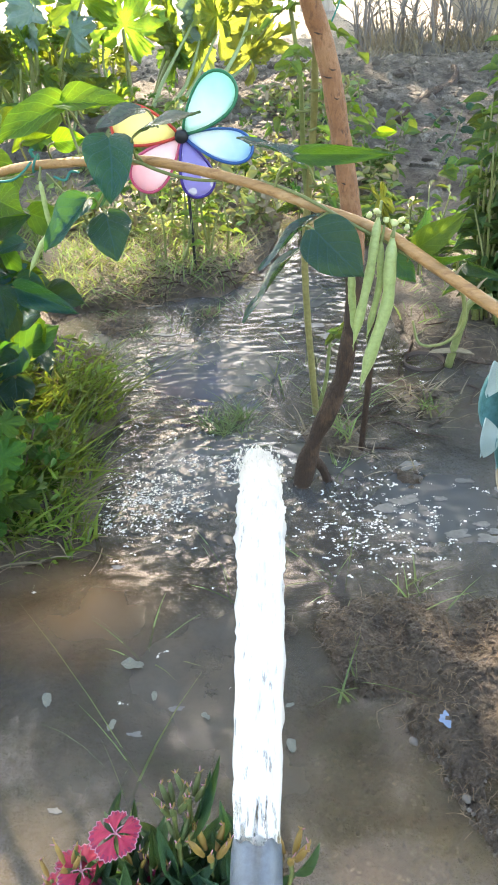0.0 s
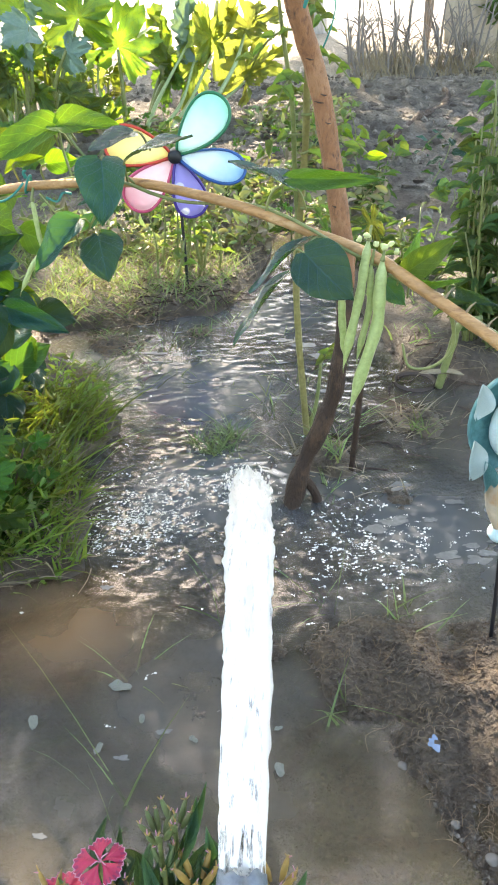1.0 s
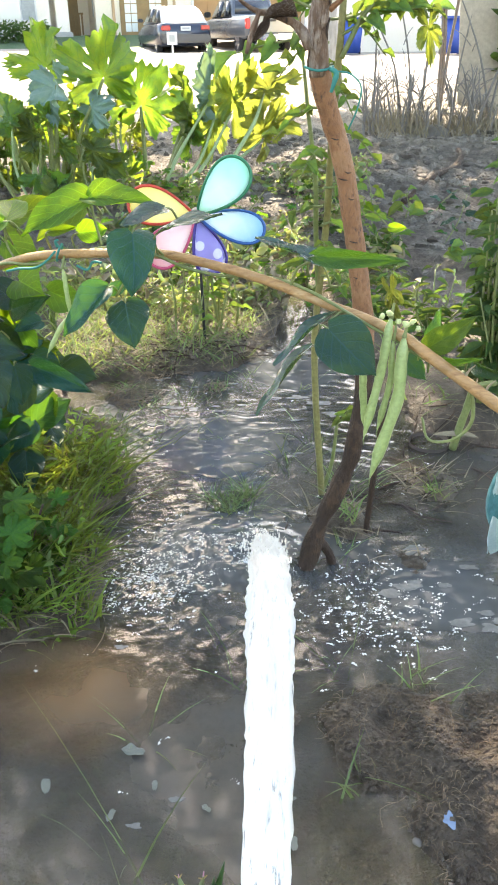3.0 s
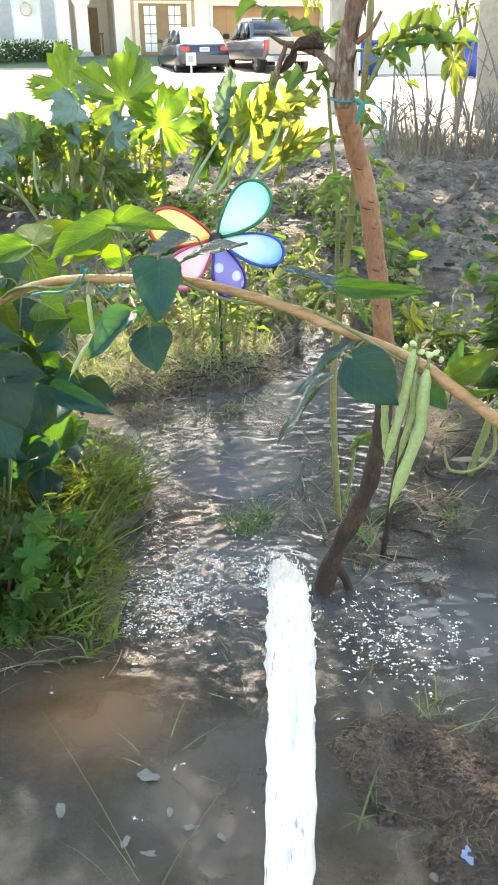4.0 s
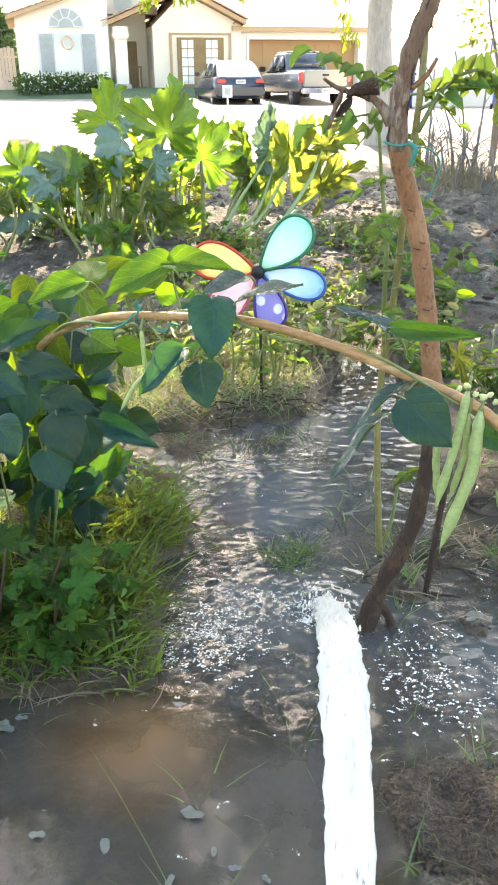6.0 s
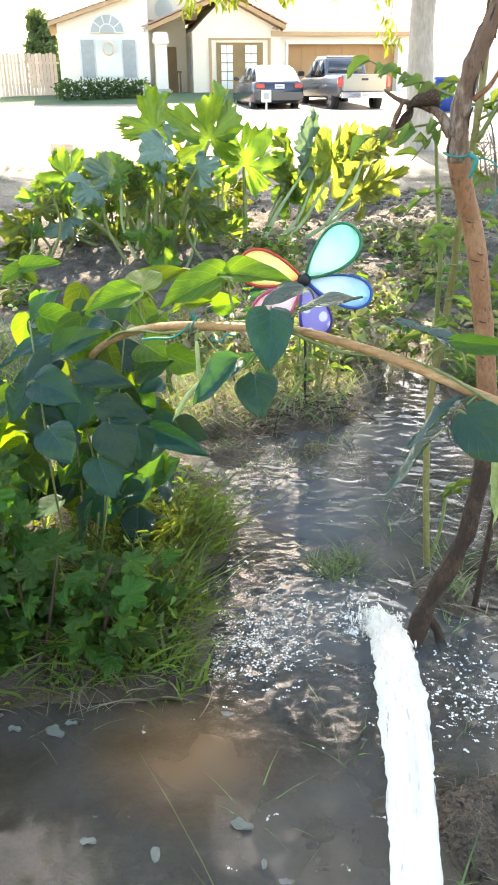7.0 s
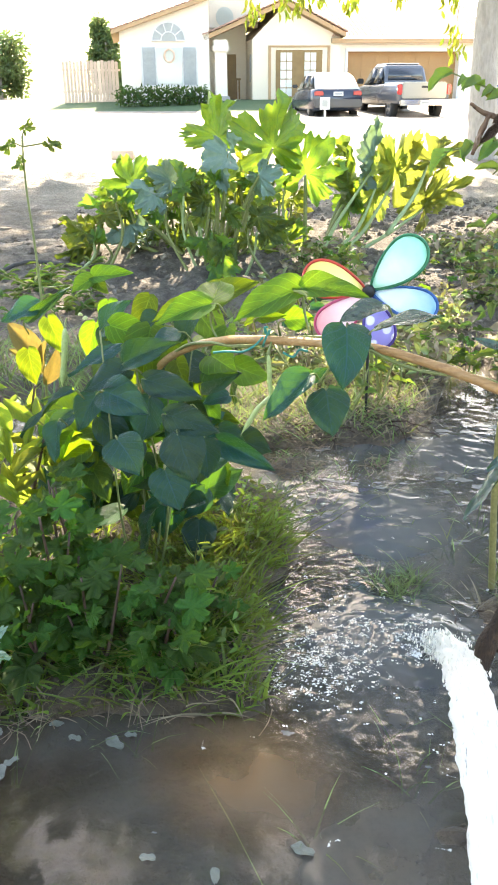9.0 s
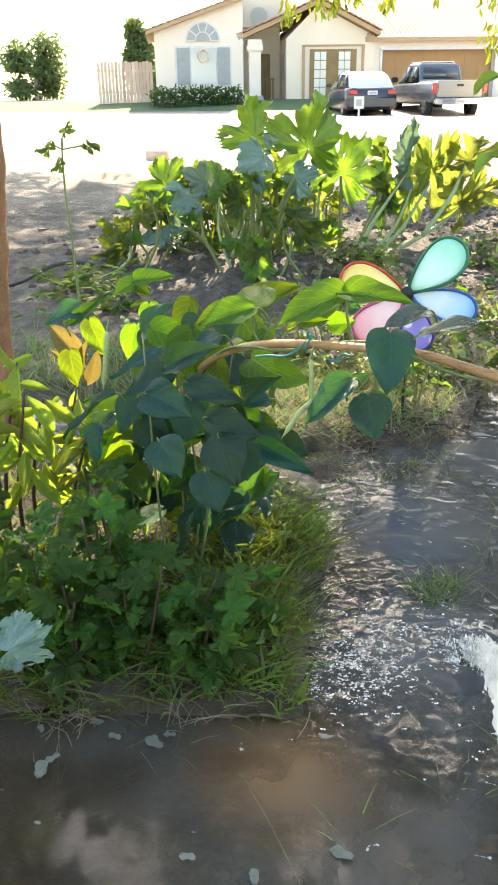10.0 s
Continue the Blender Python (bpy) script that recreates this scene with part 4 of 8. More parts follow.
rod("stem", [HX @ Vector((-7.2, -2.2, HB)), HX @ Vector((-5.3, -2.15, HB + 0.2)), HX @ Vector((-3.6, -2.2, HB))], 0.03, M["twig"], hedge)

fence_ = thing("fence", HX @ Vector((-9.2, 0.5, 0.45)), "weathered upright-board wooden fence", "fence")
for k in range(16):
    z = 2.08 + 0.03 * ((k * 7) % 3)
    bm = bmesh.new()
    prism(bm, [(-9.900 + 0.16 * k, 0.3), (-9.755 + 0.16 * k, 0.3), (-9.755 + 0.16 * k, z), (-9.830 + 0.16 * k, z + 0.03), (-9.900 + 0.16 * k, z)], 0.48, 0.505, HX)
    part("board", bm, M["fence"], fence_, smooth=False)
for z in (0.8, 1.7):
    hpart("rail", lambda bm: hbox(bm, -9.95, -7.25, 0.51, 0.56, z, z + 0.09), M["fence"], fence_)


def far_tree(loc, h, r, seed, label):
    t = thing("tree", loc, label, "tree")
    L = Vector(loc)
    rod("trunk", [L, L + Vector((0.1, 0, h * 0.35)), L + Vector((0, 0.1, h * 0.7))], [0.16, 0.11, 0.05], M["greybark"], t)
    rng = random.Random(seed)
    for k in range(14):
        a = rng.uniform(0, 6.28)
        c = L + Vector((math.cos(a) * r * 0.5, math.sin(a) * r * 0.5, h * rng.uniform(0.14, 0.85)))
        clump("crown", c, (r * 0.5, r * 0.5, h * 0.17), 330, 0.26, M["fartree"], t, seed + k, hollow=0.2)


far_tree((-26.5, 50, 0.4), 3.9, 2.0, 11, "round dark green tree beyond the fence")
far_tree((-20.2, 52, 0.4), 4.6, 1.1, 31, "slim leafy tree rising behind the fence")


# ---- parked vehicles ----
def loft(bm, rings):
    vs = [[bm.verts.new(p) for p in r] for r in rings]
    n = len(vs[0])
    for a, b in zip(vs, vs[1:]):
        for k in range(n):
            bm.faces.new((a[k], a[(k + 1) % n], b[(k + 1) % n], b[k]))
    bm.faces.new(vs[0][::-1])
    bm.faces.new(vs[-1])
    bmesh.ops.recalc_face_normals(bm, faces=bm.faces)


def hull(bm, m, stations, round_=0.09):
    """Body along +y: stations of (y, half width, bottom, top); rounded corners."""
    rings = []
    for y, w, z0, z1 in stations:
        r = min(round_, (z1 - z0) / 3)
        pts = [(-w + r, z0), (w - r, z0), (w, z0 + r), (w, z1 - 1.6 * r), (w - r, z1 - 0.3 * r), (w - 2.2 * r, z1), (-w + 2.2 * r, z1), (-w + r, z1 - 0.3 * r), (-w, z1 - 1.6 * r), (-w, z0 + r)]
        rings.append([m @ Vector((a, y, b)) for a, b in pts])
    loft(bm, rings)


def wheels(car, m, spots, r, wd):
    for x, y in spots:
        s = 1 if x > 0 else -1
        bm = bmesh.new()
        prof = [(0.6, 0.0), (0.86, 0.0), (1.0, 0.12), (1.0, 0.88), (0.86, 1.0), (0.6, 1.0)]
        rings = []
        for k in range(25):
            a = 2 * math.pi * k / 24
            rings.append([m @ Vector((x - s * wd * (1 - f), y + r * q * math.cos(a), r + r * q * math.sin(a))) for q, f in prof])
        vs = [[bm.verts.new(p) for p in g] for g in rings[:-1]]
        for i in range(24):
            a, b = vs[i], vs[(i + 1) % 24]
            for k in range(6):
                bm.faces.new((a[k], a[(k + 1) % 6], b[(k + 1) % 6], b[k]))
        bmesh.ops.recalc_face_normals(bm, faces=bm.faces)
        wh = part("wheel", bm, M["rubber"], car, "black tyre")
        bm = bmesh.new()
        for k in range(6):
            mm = m @ Matrix.Translation((x - s * 0.03, y, r)) @ Matrix.Rotation(radians(60 * k), 4, "X")
            box(bm, -0.025, 0.025, -0.045, 0.045, 0.0, r * 0.62, mm)
        bmesh.ops.create_cone(bm, cap_ends=True, segments=20, radius1=r * 0.62, radius2=r * 0.62, depth=0.05, matrix=m @ Matrix.Translation((x - s * 0.08, y, r)) @ Matrix.Rotation(radians(90), 4, "Y"))
        part("rim", bm, M["alloy"], wh, "alloy rim", False)


def mpart(name, parent, m, mat, boxes, bevel=0.0, label="", smooth=False):
    bm = bmesh.new()
    for b in boxes:
        box(bm, *b, m, bevel)
    return part(name, bm, mat, parent, label, smooth)


def quad(bm, m, pts, th=0.02):
    vs = [bm.verts.new(m @ Vector(p)) for p in pts]
    f = bm.faces.new(vs)
    n = f.normal if f.normal.length else Vector((0, 0, 1))
    f.normal_update()
    ext = bmesh.ops.extrude_face_region(bm, geom=[f])
    bmesh.ops.translate(bm, vec=f.normal * th, verts=[v for v in ext["geom"] if isinstance(v, bmesh.types.BMVert)])


def hatchback(m):
    car = thing("car", m.translation, "dark navy hatchback parked on the driveway", "car", "parked vehicles")
    bm = bmesh.new()
    hull(bm, m, [(0.0, 0.80, 0.38, 0.86), (0.12, 0.87, 0.26, 0.96), (0.9, 0.88, 0.22, 0.97), (2.6, 0.88, 0.22, 0.95), (3.5, 0.87, 0.24, 0.86), (4.2, 0.82, 0.28, 0.74), (4.35, 0.72, 0.36, 0.66)])
    part("body", bm, M["navy"], car, "navy paintwork")
    bm = bmesh.new()
    hull(bm, m, [(0.10, 0.76, 0.9, 0.98), (0.55, 0.70, 0.92, 1.36), (0.95, 0.66, 0.92, 1.46), (2.0, 0.66, 0.92, 1.48), (2.5, 0.68, 0.92, 1.40), (3.3, 0.78, 0.9, 0.95)], 0.07)
    # cabin colour carries the glare of the sky on the roof
    part("cabin", bm, M["skyglare"], car, "roof and hatch coloured pale for sky glare")
    bm = bmesh.new()
    quad(bm, m, [(-0.60, 0.20, 1.02), (0.60, 0.20, 1.02), (0.54, 0.56, 1.37), (-0.54, 0.56, 1.37)], 0.03)
    # pale pane colour stands for bright sky mirrored in the glass
    part("rear_window", bm, M["pane"], car)
    for s in (-1, 1):
        bm = bmesh.new()
        quad(bm, m, [(s * 0.80, 0.60, 1.0), (s * 0.80, 1.60, 1.0), (s * 0.68, 1.6, 1.38), (s * 0.69, 0.85, 1.36)], 0.04 * s)
        quad(bm, m, [(s * 0.80, 1.68, 1.0), (s * 0.80, 2.95, 0.98), (s * 0.69, 2.35, 1.38), (s * 0.68, 1.68, 1.39)], 0.04 * s)
        part("side_window", bm, M["darkpane"], car)
        mpart("tail_light", car, m, M["red"], [(s * 0.66 - 0.16, s * 0.66 + 0.16, -0.03, 0.08, 0.72, 0.88)], 0.03, "red tail light")
        mpart("mirror", car, m, M["navy"], [(s * 0.97 - 0.1, s * 0.97 + 0.1, 2.7, 2.82, 0.98, 1.1)], 0.03)
    mpart("bumper", car, m, M["navy"], [(-0.84, 0.84, -0.1, 0.2, 0.36, 0.62)], 0.05)
    pl = mpart("number_plate", car, m, M["white"], [(-0.17, 0.17, -0.045, -0.01, 0.72, 0.86)], 0.005, "white plate with a dark bar")
    mpart("bar", pl, m, M["shutter"], [(-0.12, 0.12, -0.052, -0.044, 0.765, 0.815)])
    wheels(car, m, [(-0.86, 0.85), (0.86, 0.85), (-0.86, 3.5), (0.86, 3.5)], 0.31, 0.2)


def pickup(m):
    car = thing("car", m.translation, "grey crew-cab pickup truck parked on the driveway", "pickup", "parked vehicles")
    bm = bmesh.new()
    hull(bm, m, [(0.08, 0.88, 0.55, 1.12), (0.2, 0.93, 0.48, 1.13), (1.8, 0.94, 0.45, 1.14), (2.0, 0.94, 0.42, 1.12), (4.2, 0.94, 0.42, 1.10), (4.4, 0.93, 0.42, 1.08), (5.3, 0.86, 0.45, 1.02), (5.45, 0.76, 0.55, 0.9)], 0.07)
    part("body", bm, M["greycar"], car, "grey paintwork")
    bm = bmesh.new()
    hull(bm, m, [(1.95, 0.80, 1.05, 1.15), (2.1, 0.72, 1.05, 1.70), (2.5, 0.70, 1.05, 1.78), (3.4, 0.70, 1.05, 1.77), (3.75, 0.72, 1.05, 1.68), (4.4, 0.80, 1.0, 1.08)], 0.07)
    part("cab", bm, M["greycar"], car, "grey crew cab")
    bm = bmesh.new()
    quad(bm, m, [(-0.66, 1.97, 1.22), (0.66, 1.97, 1.22), (0.60, 2.05, 1.62), (-0.60, 2.05, 1.62)], 0.04)
    part("rear_window", bm, M["darkpane"], car)
    # roof panel and bed cover take the painted glare tone
    mpart("roof_panel", car, m, M["skyglare"], [(-0.6, 0.6, 2.3, 3.5, 1.765, 1.80)], 0.015, "roof coloured pale for sky glare")
    mpart("bed_cover", car, m, M["skyglare"], [(-0.8, 0.8, 0.2, 1.9, 1.12, 1.17)], 0.02, "flat bed cover")
    tg = mpart("tailgate", car, m, M["tailgate"], [(-0.78, 0.78, 0.03, 0.12, 0.66, 1.16)], 0.03, "pale grey tailgate")
    mpart("handle", tg, m, M["black"], [(-0.12, 0.12, 0.01, 0.05, 0.98, 1.05)], 0.01)
    for s in (-1, 1):
        bm = bmesh.new()
        quad(bm, m, [(s * 0.84, 2.2, 1.16), (s * 0.84, 3.0, 1.16), (s * 0.72, 3.0, 1.62), (s * 0.72, 2.3, 1.62)], 0.04 * s)
        quad(bm, m, [(s * 0.84, 3.08, 1.16), (s * 0.84, 4.1, 1.14), (s * 0.73, 3.6, 1.62), (s * 0.72, 3.08, 1.63)], 0.04 * s)
        part("side_window", bm, M["darkpane"], car)
        mpart("tail_light", car, m, M["red"], [(s * 0.86 - 0.08, s * 0.86 + 0.08, 0.02, 0.16, 0.78, 1.1)], 0.03, "red tail light")
        mpart("mirror", car, m, M["black"], [(s * 1.05 - 0.12, s * 1.05 + 0.12, 3.9, 4.02, 1.14, 1.32)], 0.03)
    mpart("bumper", car, m, M["chrome"], [(-0.9, 0.9, -0.08, 0.14, 0.44, 0.62)], 0.05, "pale metal bumper")
    pl = mpart("number_plate", car, m, M["white"], [(-0.17, 0.17, -0.1, -0.075, 0.46, 0.60)], 0.005, "white plate with a dark bar")
    mpart("bar", pl, m, M["shutter"], [(-0.12, 0.12, -0.107, -0.099, 0.505, 0.555)])
    wheels(car, m, [(-0.92, 1.0), (0.92, 1.0), (-0.92, 4.4), (0.92, 4.4)], 0.39, 0.25)


hatchback(pose(-3.60, 32.3, -0.135, 0, 0, 20) @ Matrix.Scale(1.08, 4))
pickup(pose(-0.47, 31.6, -0.135, 0, 0, 22) @ Matrix.Scale(1.05, 4))

# ---- small street things ----
mk = thing("marker_post", (-3.28, 26.0, -0.06), "small white marker sign on a post by the pavement", "sign")
mpart("post", mk, Matrix.Translation((-3.28, 26.0, -0.06)), M["white"], [(-0.025, 0.025, -0.02, 0.02, 0, 0.5)])
mpart("plate", mk, Matrix.Translation((-3.28, 26.0, -0.06)), M["white"], [(-0.15, 0.15, -0.035, -0.02, 0.38, 0.72)], 0.006)
mpart("panel", mk, Matrix.Translation((-3.28, 26.0, -0.06)), M["shutter"], [(-0.08, 0.08, -0.04, -0.036, 0.46, 0.64)])


def wheelie_bin(x, y, z, label):
    b = thing("recycling_bin", (x, y, z), label, "bin", "recycling bins")
    bm = bmesh.new()
    vs = box(bm, -0.3, 0.3, -0.3, 0.3, 0.06, 0.98)
    for v in vs:
        if v.co.z < 0.5:
            v.co.x *= 0.8
            v.co.y *= 0.8
    bmesh.ops.bevel(bm, geom=list(bm.edges), offset=0.03, segments=2, affect="EDGES")
    bmesh.ops.translate(bm, vec=(x, y, z), verts=bm.verts)
    part("body", bm, M["bin"], b)
    mpart("lid", b, Matrix.Translation((x, y, z)), M["bin"], [(-0.33, 0.33, -0.36, 0.34, 0.98, 1.05)], 0.02)
    mpart("handle", b, Matrix.Translation((x, y, z)), M["bin"], [(-0.25, 0.25, 0.36, 0.4, 0.9, 0.94), (-0.25, -0.21, 0.28, 0.4, 0.88, 0.96), (0.21, 0.25, 0.28, 0.4, 0.88, 0.96)])
    bm = bmesh.new()
    for s in (-0.27, 0.27):
        bmesh.ops.create_cone(bm, cap_ends=True, segments=14, radius1=0.1, radius2=0.1, depth=0.05, matrix=Matrix.Translation((x + s, y + 0.26, z + 0.1)) @ Matrix.Rotation(radians(90), 4, "Y"))
    part("wheel", bm, M["rubber"], b)


wheelie_bin(2.05, 28.2, -0.08, "blue plastic recycling bin by the wall")
wheelie_bin(4.9, 27.0, -0.08, "blue plastic recycling bin behind dry stalks")
bm = bmesh.new()
box(bm, 1.0, 14.0, 30.0, 30.2, -0.3, 1.9)
box(bm, 0.95, 14.05, 29.95, 30.25, 1.9, 2.0)
setpart("wall_east", bm, M["stuccopale"], "pale stucco side wall beyond the driveway", smooth=False)
bm = bmesh.new()
box(bm, -3.72, -3.45, 9.56, 9.68, gz(-3.6, 9.6) - 0.02, gz(-3.6, 9.6) + 0.1, None, 0.01)
tagged(part("block", bm, M["fence"], None), "brown wooden block lying on dusty ground", "block")


# ---- garden: the forked branch stake ----
stake = thing("branch_stake", (0.134, 1.2, 0.0), "forked brown branch driven in as a plant stake", "stake")
rod("trunk", [(0.128, 1.19, -0.06), (0.134, 1.205, 0.0), (0.155, 1.22, 0.07), (0.187, 1.225, 0.155), (0.209, 1.225, 0.235), (0.219, 1.23, 0.30), (0.219, 1.23, 0.36), (0.216, 1.23, 0.415)], [0.0145, 0.0145, 0.0145, 0.0148, 0.0150], M["wetbark"], stake, "dark water-soaked lower end", 18, 10, 0.45, 1)
rod("trunk", [(0.217, 1.23, 0.39), (0.2145, 1.231, 0.42), (0.207, 1.235, 0.49), (0.192, 1.24, 0.58), (0.172, 1.24, 0.68), (0.150, 1.23, 0.745), (0.136, 1.222, 0.79)], [0.0142, 0.0148, 0.0145, 0.0142, 0.0138, 0.0135], M["bark"], stake, "smooth brown bark with dark scars", 14, 7, 0.22, 2)
rod("trunk", [(0.137, 1.222, 0.784), (0.134, 1.218, 0.815), (0.134, 1.215, 0.845), (0.143, 1.21, 0.897), (0.160, 1.21, 0.945), (0.188, 1.21, 1.02)], [0.0132, 0.0136, 0.0122, 0.0115, 0.0095], M["roughbark"], stake, "flaking fibrous bark above the tie", 16, 9, 0.22, 22)
for k in range(16):
    z = 0.80 + 0.0125 * k
    c = Vector((float(np.interp(z, [0.8, 0.845, 0.897, 0.945, 1.02], [0.134, 0.134, 0.143, 0.160, 0.188])), 1.2, z))
    a = math.pi * (1.05 + 0.9 * ((k * 0.618) % 1))
    o = Vector((math.cos(a) * 0.0118, math.sin(a) * 0.0118 + 0.012, 0))
    rod("bark_strip", [c + o + Vector((0.002, 0, -0.011)), c + o * 1.08, c + o * 1.12 + Vector((0.003, -0.001, 0.014))], [0.0006, 0.0019, 0.0008], M["roughbark" if k % 3 else "wetbark"], stake, "", 5, 3)
rod("fork", [(0.125, 1.214, 0.818), (0.108, 1.21, 0.842), (0.086, 1.205, 0.852), (0.055, 1.20, 0.860), (0.035, 1.19, 0.872)], [0.0078, 0.0050, 0.0034, 0.002], M["roughbark"], stake, "broken side fork", 10, 7, 0.3, 3)
rod("splinter", [(0.060, 1.20, 0.860), (0.050, 1.195, 0.835), (0.043, 1.19, 0.812)], [0.003, 0.0042, 0.002], M["roughbark"], stake, "peeling strip of dead bark", 6, 5, 0.5)
rod("twig", [(0.148, 1.208, 0.86), (0.165, 1.2, 0.875), (0.176, 1.195, 0.895)], [0.004, 0.002], M["bark"], stake)
rod("root", [(0.150, 1.215, 0.058), (0.172, 1.22, 0.030), (0.190, 1.222, -0.02)], [0.009, 0.0085, 0.008], M["wetbark"], stake, "", 8, 5, 0.3, 5)
rod("side_shoot", [(0.214, 1.236, 0.37), (0.224, 1.245, 0.41), (0.222, 1.25, 0.45), (0.214, 1.252, 0.50)], [0.010, 0.009, 0.006], M["bark"], stake, "second stem pressed to the stake", 9, 5, 0.25, 6)
for k, (z, off, ln) in enumerate(((0.455, -0.006, 0.010), (0.50, 0.002, 0.014), (0.512, -0.004, 0.009), (0.565, -0.002, 0.012), (0.625, 0.003, 0.007), (0.652, -0.004, 0.013), (0.661, 0.004, 0.009), (0.705, -0.003, 0.011), (0.758, 0.002, 0.008))):
    c = Vector((float(np.interp(z, [0.39, 0.49, 0.58, 0.68, 0.745, 0.79], [0.217, 0.207, 0.192, 0.172, 0.150, 0.136])) + off, 1.2375, z))
    rod("scar", [c + Vector((-ln * 0.5, -0.0128, 0.0012)), c + Vector((0, -0.0142, -0.0006)), c + Vector((ln * 0.5, -0.0130, -0.0004 - 0.001 * (k % 2)))], [0.0004, 0.0011, 0.0005], M["wetbark"], stake, "", 5, 3)

tie = thing("twine_tie", (0.14, 1.21, 0.795), "teal twine knotted round the branch stake", "twine")
ring = [(0.136 + 0.0185 * math.cos(a), 1.219 + 0.0185 * math.sin(a), 0.793 + 0.002 * math.cos(2 * a)) for a in np.linspace(0, 6.2, 16)]
rod("loop", ring, 0.0016, M["twine"], tie, "", 6, 2)
rod("knot", [(0.150, 1.203, 0.793), (0.158, 1.2, 0.788), (0.156, 1.198, 0.778), (0.152, 1.199, 0.765)], [0.003, 0.004, 0.002], M["twine"], tie, "", 6)
rod("tail", [(0.158, 1.2, 0.79), (0.176, 1.195, 0.787), (0.19, 1.19, 0.772), (0.186, 1.19, 0.745), (0.176, 1.195, 0.72)], 0.0011, M["twine"], tie, "", 5)

# ---- the bowed cane across the path ----
bar = thing("bowed_cane", (-0.43, 1.33, 0.46), "long pale peeled branch bowed across as a trellis bar", "cane")
rod("rod", [(-0.50, 1.36, 0.38), (-0.432, 1.33, 0.46), (-0.370, 1.29, 0.504), (-0.305, 1.22, 0.539), (-0.221, 1.14, 0.569), (-0.074, 1.08, 0.585), (-0.006, 1.06, 0.578), (0.070, 1.03, 0.565), (0.150, 1.0, 0.542), (0.223, 0.965, 0.522), (0.273, 0.93, 0.496), (0.345, 0.89, 0.454), (0.45, 0.84, 0.39), (0.56, 0.79, 0.30), (0.62, 0.77, 0.05)], [0.0062, 0.0062, 0.006, 0.006, 0.0062, 0.0066, 0.0072, 0.0082, 0.009], M["cane"], bar, "", 12, 6, 0.14, 8)
for f, r0 in ((0.32, 0), (0.36, 1), (0.40, 2), (0.44, 3)):
    x, y, z = 0.30 + 0.022 * r0, 0.915 - 0.011 * r0, 0.485 - 0.0135 * r0
    rod("thorn", [(x, y, z), (x + 0.004, y - 0.003, z + 0.010), (x + 0.010, y - 0.004, z + 0.0165)], [0.002, 0.0006], M["straw"], bar, "", 5)
tie2 = thing("twine_tie", (-0.212, 1.13, 0.574), "teal twine tying the bean vine to the cane", "twine")
rod("loop", [(-0.212 + 0.004 * math.sin(a), 1.135 + 0.011 * math.cos(a), 0.573 + 0.011 * math.sin(a)) for a in np.linspace(0, 6.1, 14)], 0.0016, M["twine"], tie2, "", 6, 2)
rod("tail", [(-0.214, 1.122, 0.578), (-0.226, 1.118, 0.566), (-0.243, 1.12, 0.556), (-0.268, 1.13, 0.552), (-0.29, 1.14, 0.546)], 0.0017, M["twine"], tie2, "", 6)
rod("tail", [(-0.210, 1.122, 0.584), (-0.211, 1.118, 0.592), (-0.207, 1.118, 0.594)], [0.0025, 0.0015], M["twine"], tie2, "", 6)
rod("tail", [(-0.185, 1.115, 0.560), (-0.170, 1.11, 0.556), (-0.162, 1.112, 0.566), (-0.150, 1.108, 0.566)], 0.0017, M["twine"], tie2, "", 6)

# ---- bean vine on the cane ----
M["blossom"] = surface("cream_blossom", (0.66, 0.68, 0.32), (0.46, 0.54, 0.20), 0.6, 90, 200, 0.3)
vine = thing("bean_vine", (-0.36, 1.3, 0.45), "climbing bean vine with broad leaves wound along the cane", "bean plant")


def bean(plant, base, tip, width, roll=0, facing=(0.0, -0.8, 0.6)):
    # height and place pick the tone that paints sun on a leaf
    sunlit_tone = (plant is vine and (base[1] > 1.13 and base[2] > 0.59 or base[0] > 0.1 and base[2] > 0.59 or base[0] > 0.255 and base[2] > 0.49)) or (plant is not vine and base[2] > 0.57)
    leaf(plant, "beangloss" if facing[2] > 0.8 else "beanmid" if sunlit_tone and base[0] > 0.1 else "beanpale" if sunlit_tone else "bean", base, tip, width * 1.12, roll, facing=facing)
    # stalk of the leaf
    b = Vector(base)
    d = (b - Vector(tip)).normalized()
    rod("leaf_stalk", [b, b + d * 0.012 + Vector((0, 0.006, -0.006)), b + d * 0.016 + Vector((0.004, 0.02, -0.028))], [0.0012, 0.0016], M["stem"], plant, "", 5, 3)


twist = [(-0.50, 1.36, 0.36)]
for k in range(34):
    f = k / 33
    x = -0.43 + 0.80 * f
    y = np.interp(x, [-0.432, -0.305, -0.221, -0.074, 0.07, 0.223, 0.345, 0.4], [1.33, 1.22, 1.14, 1.08, 1.03, 0.965, 0.89, 0.865])
    z = np.interp(x, [-0.432, -0.37, -0.305, -0.221, -0.074, 0.07, 0.15, 0.223, 0.273, 0.345, 0.4], [0.46, 0.504, 0.539, 0.569, 0.585, 0.565, 0.542, 0.522, 0.496, 0.454, 0.42])
    a = k * 0.62
    twist.append((x, y + 0.0088 * math.cos(a), z + 0.0088 * math.sin(a)))
rod("runner", twist, [0.0028, 0.0022, 0.0018], M["stem"], vine, "yellow-green twining stem", 6, 4)
rod("tendril", [(0.30, 0.93, 0.486), (0.315, 0.93, 0.455), (0.318, 0.93, 0.42), (0.30, 0.935, 0.395), (0.272, 0.94, 0.392), (0.262, 0.945, 0.42)], [0.0028, 0.0022, 0.0016], M["stem"], vine, "", 6)
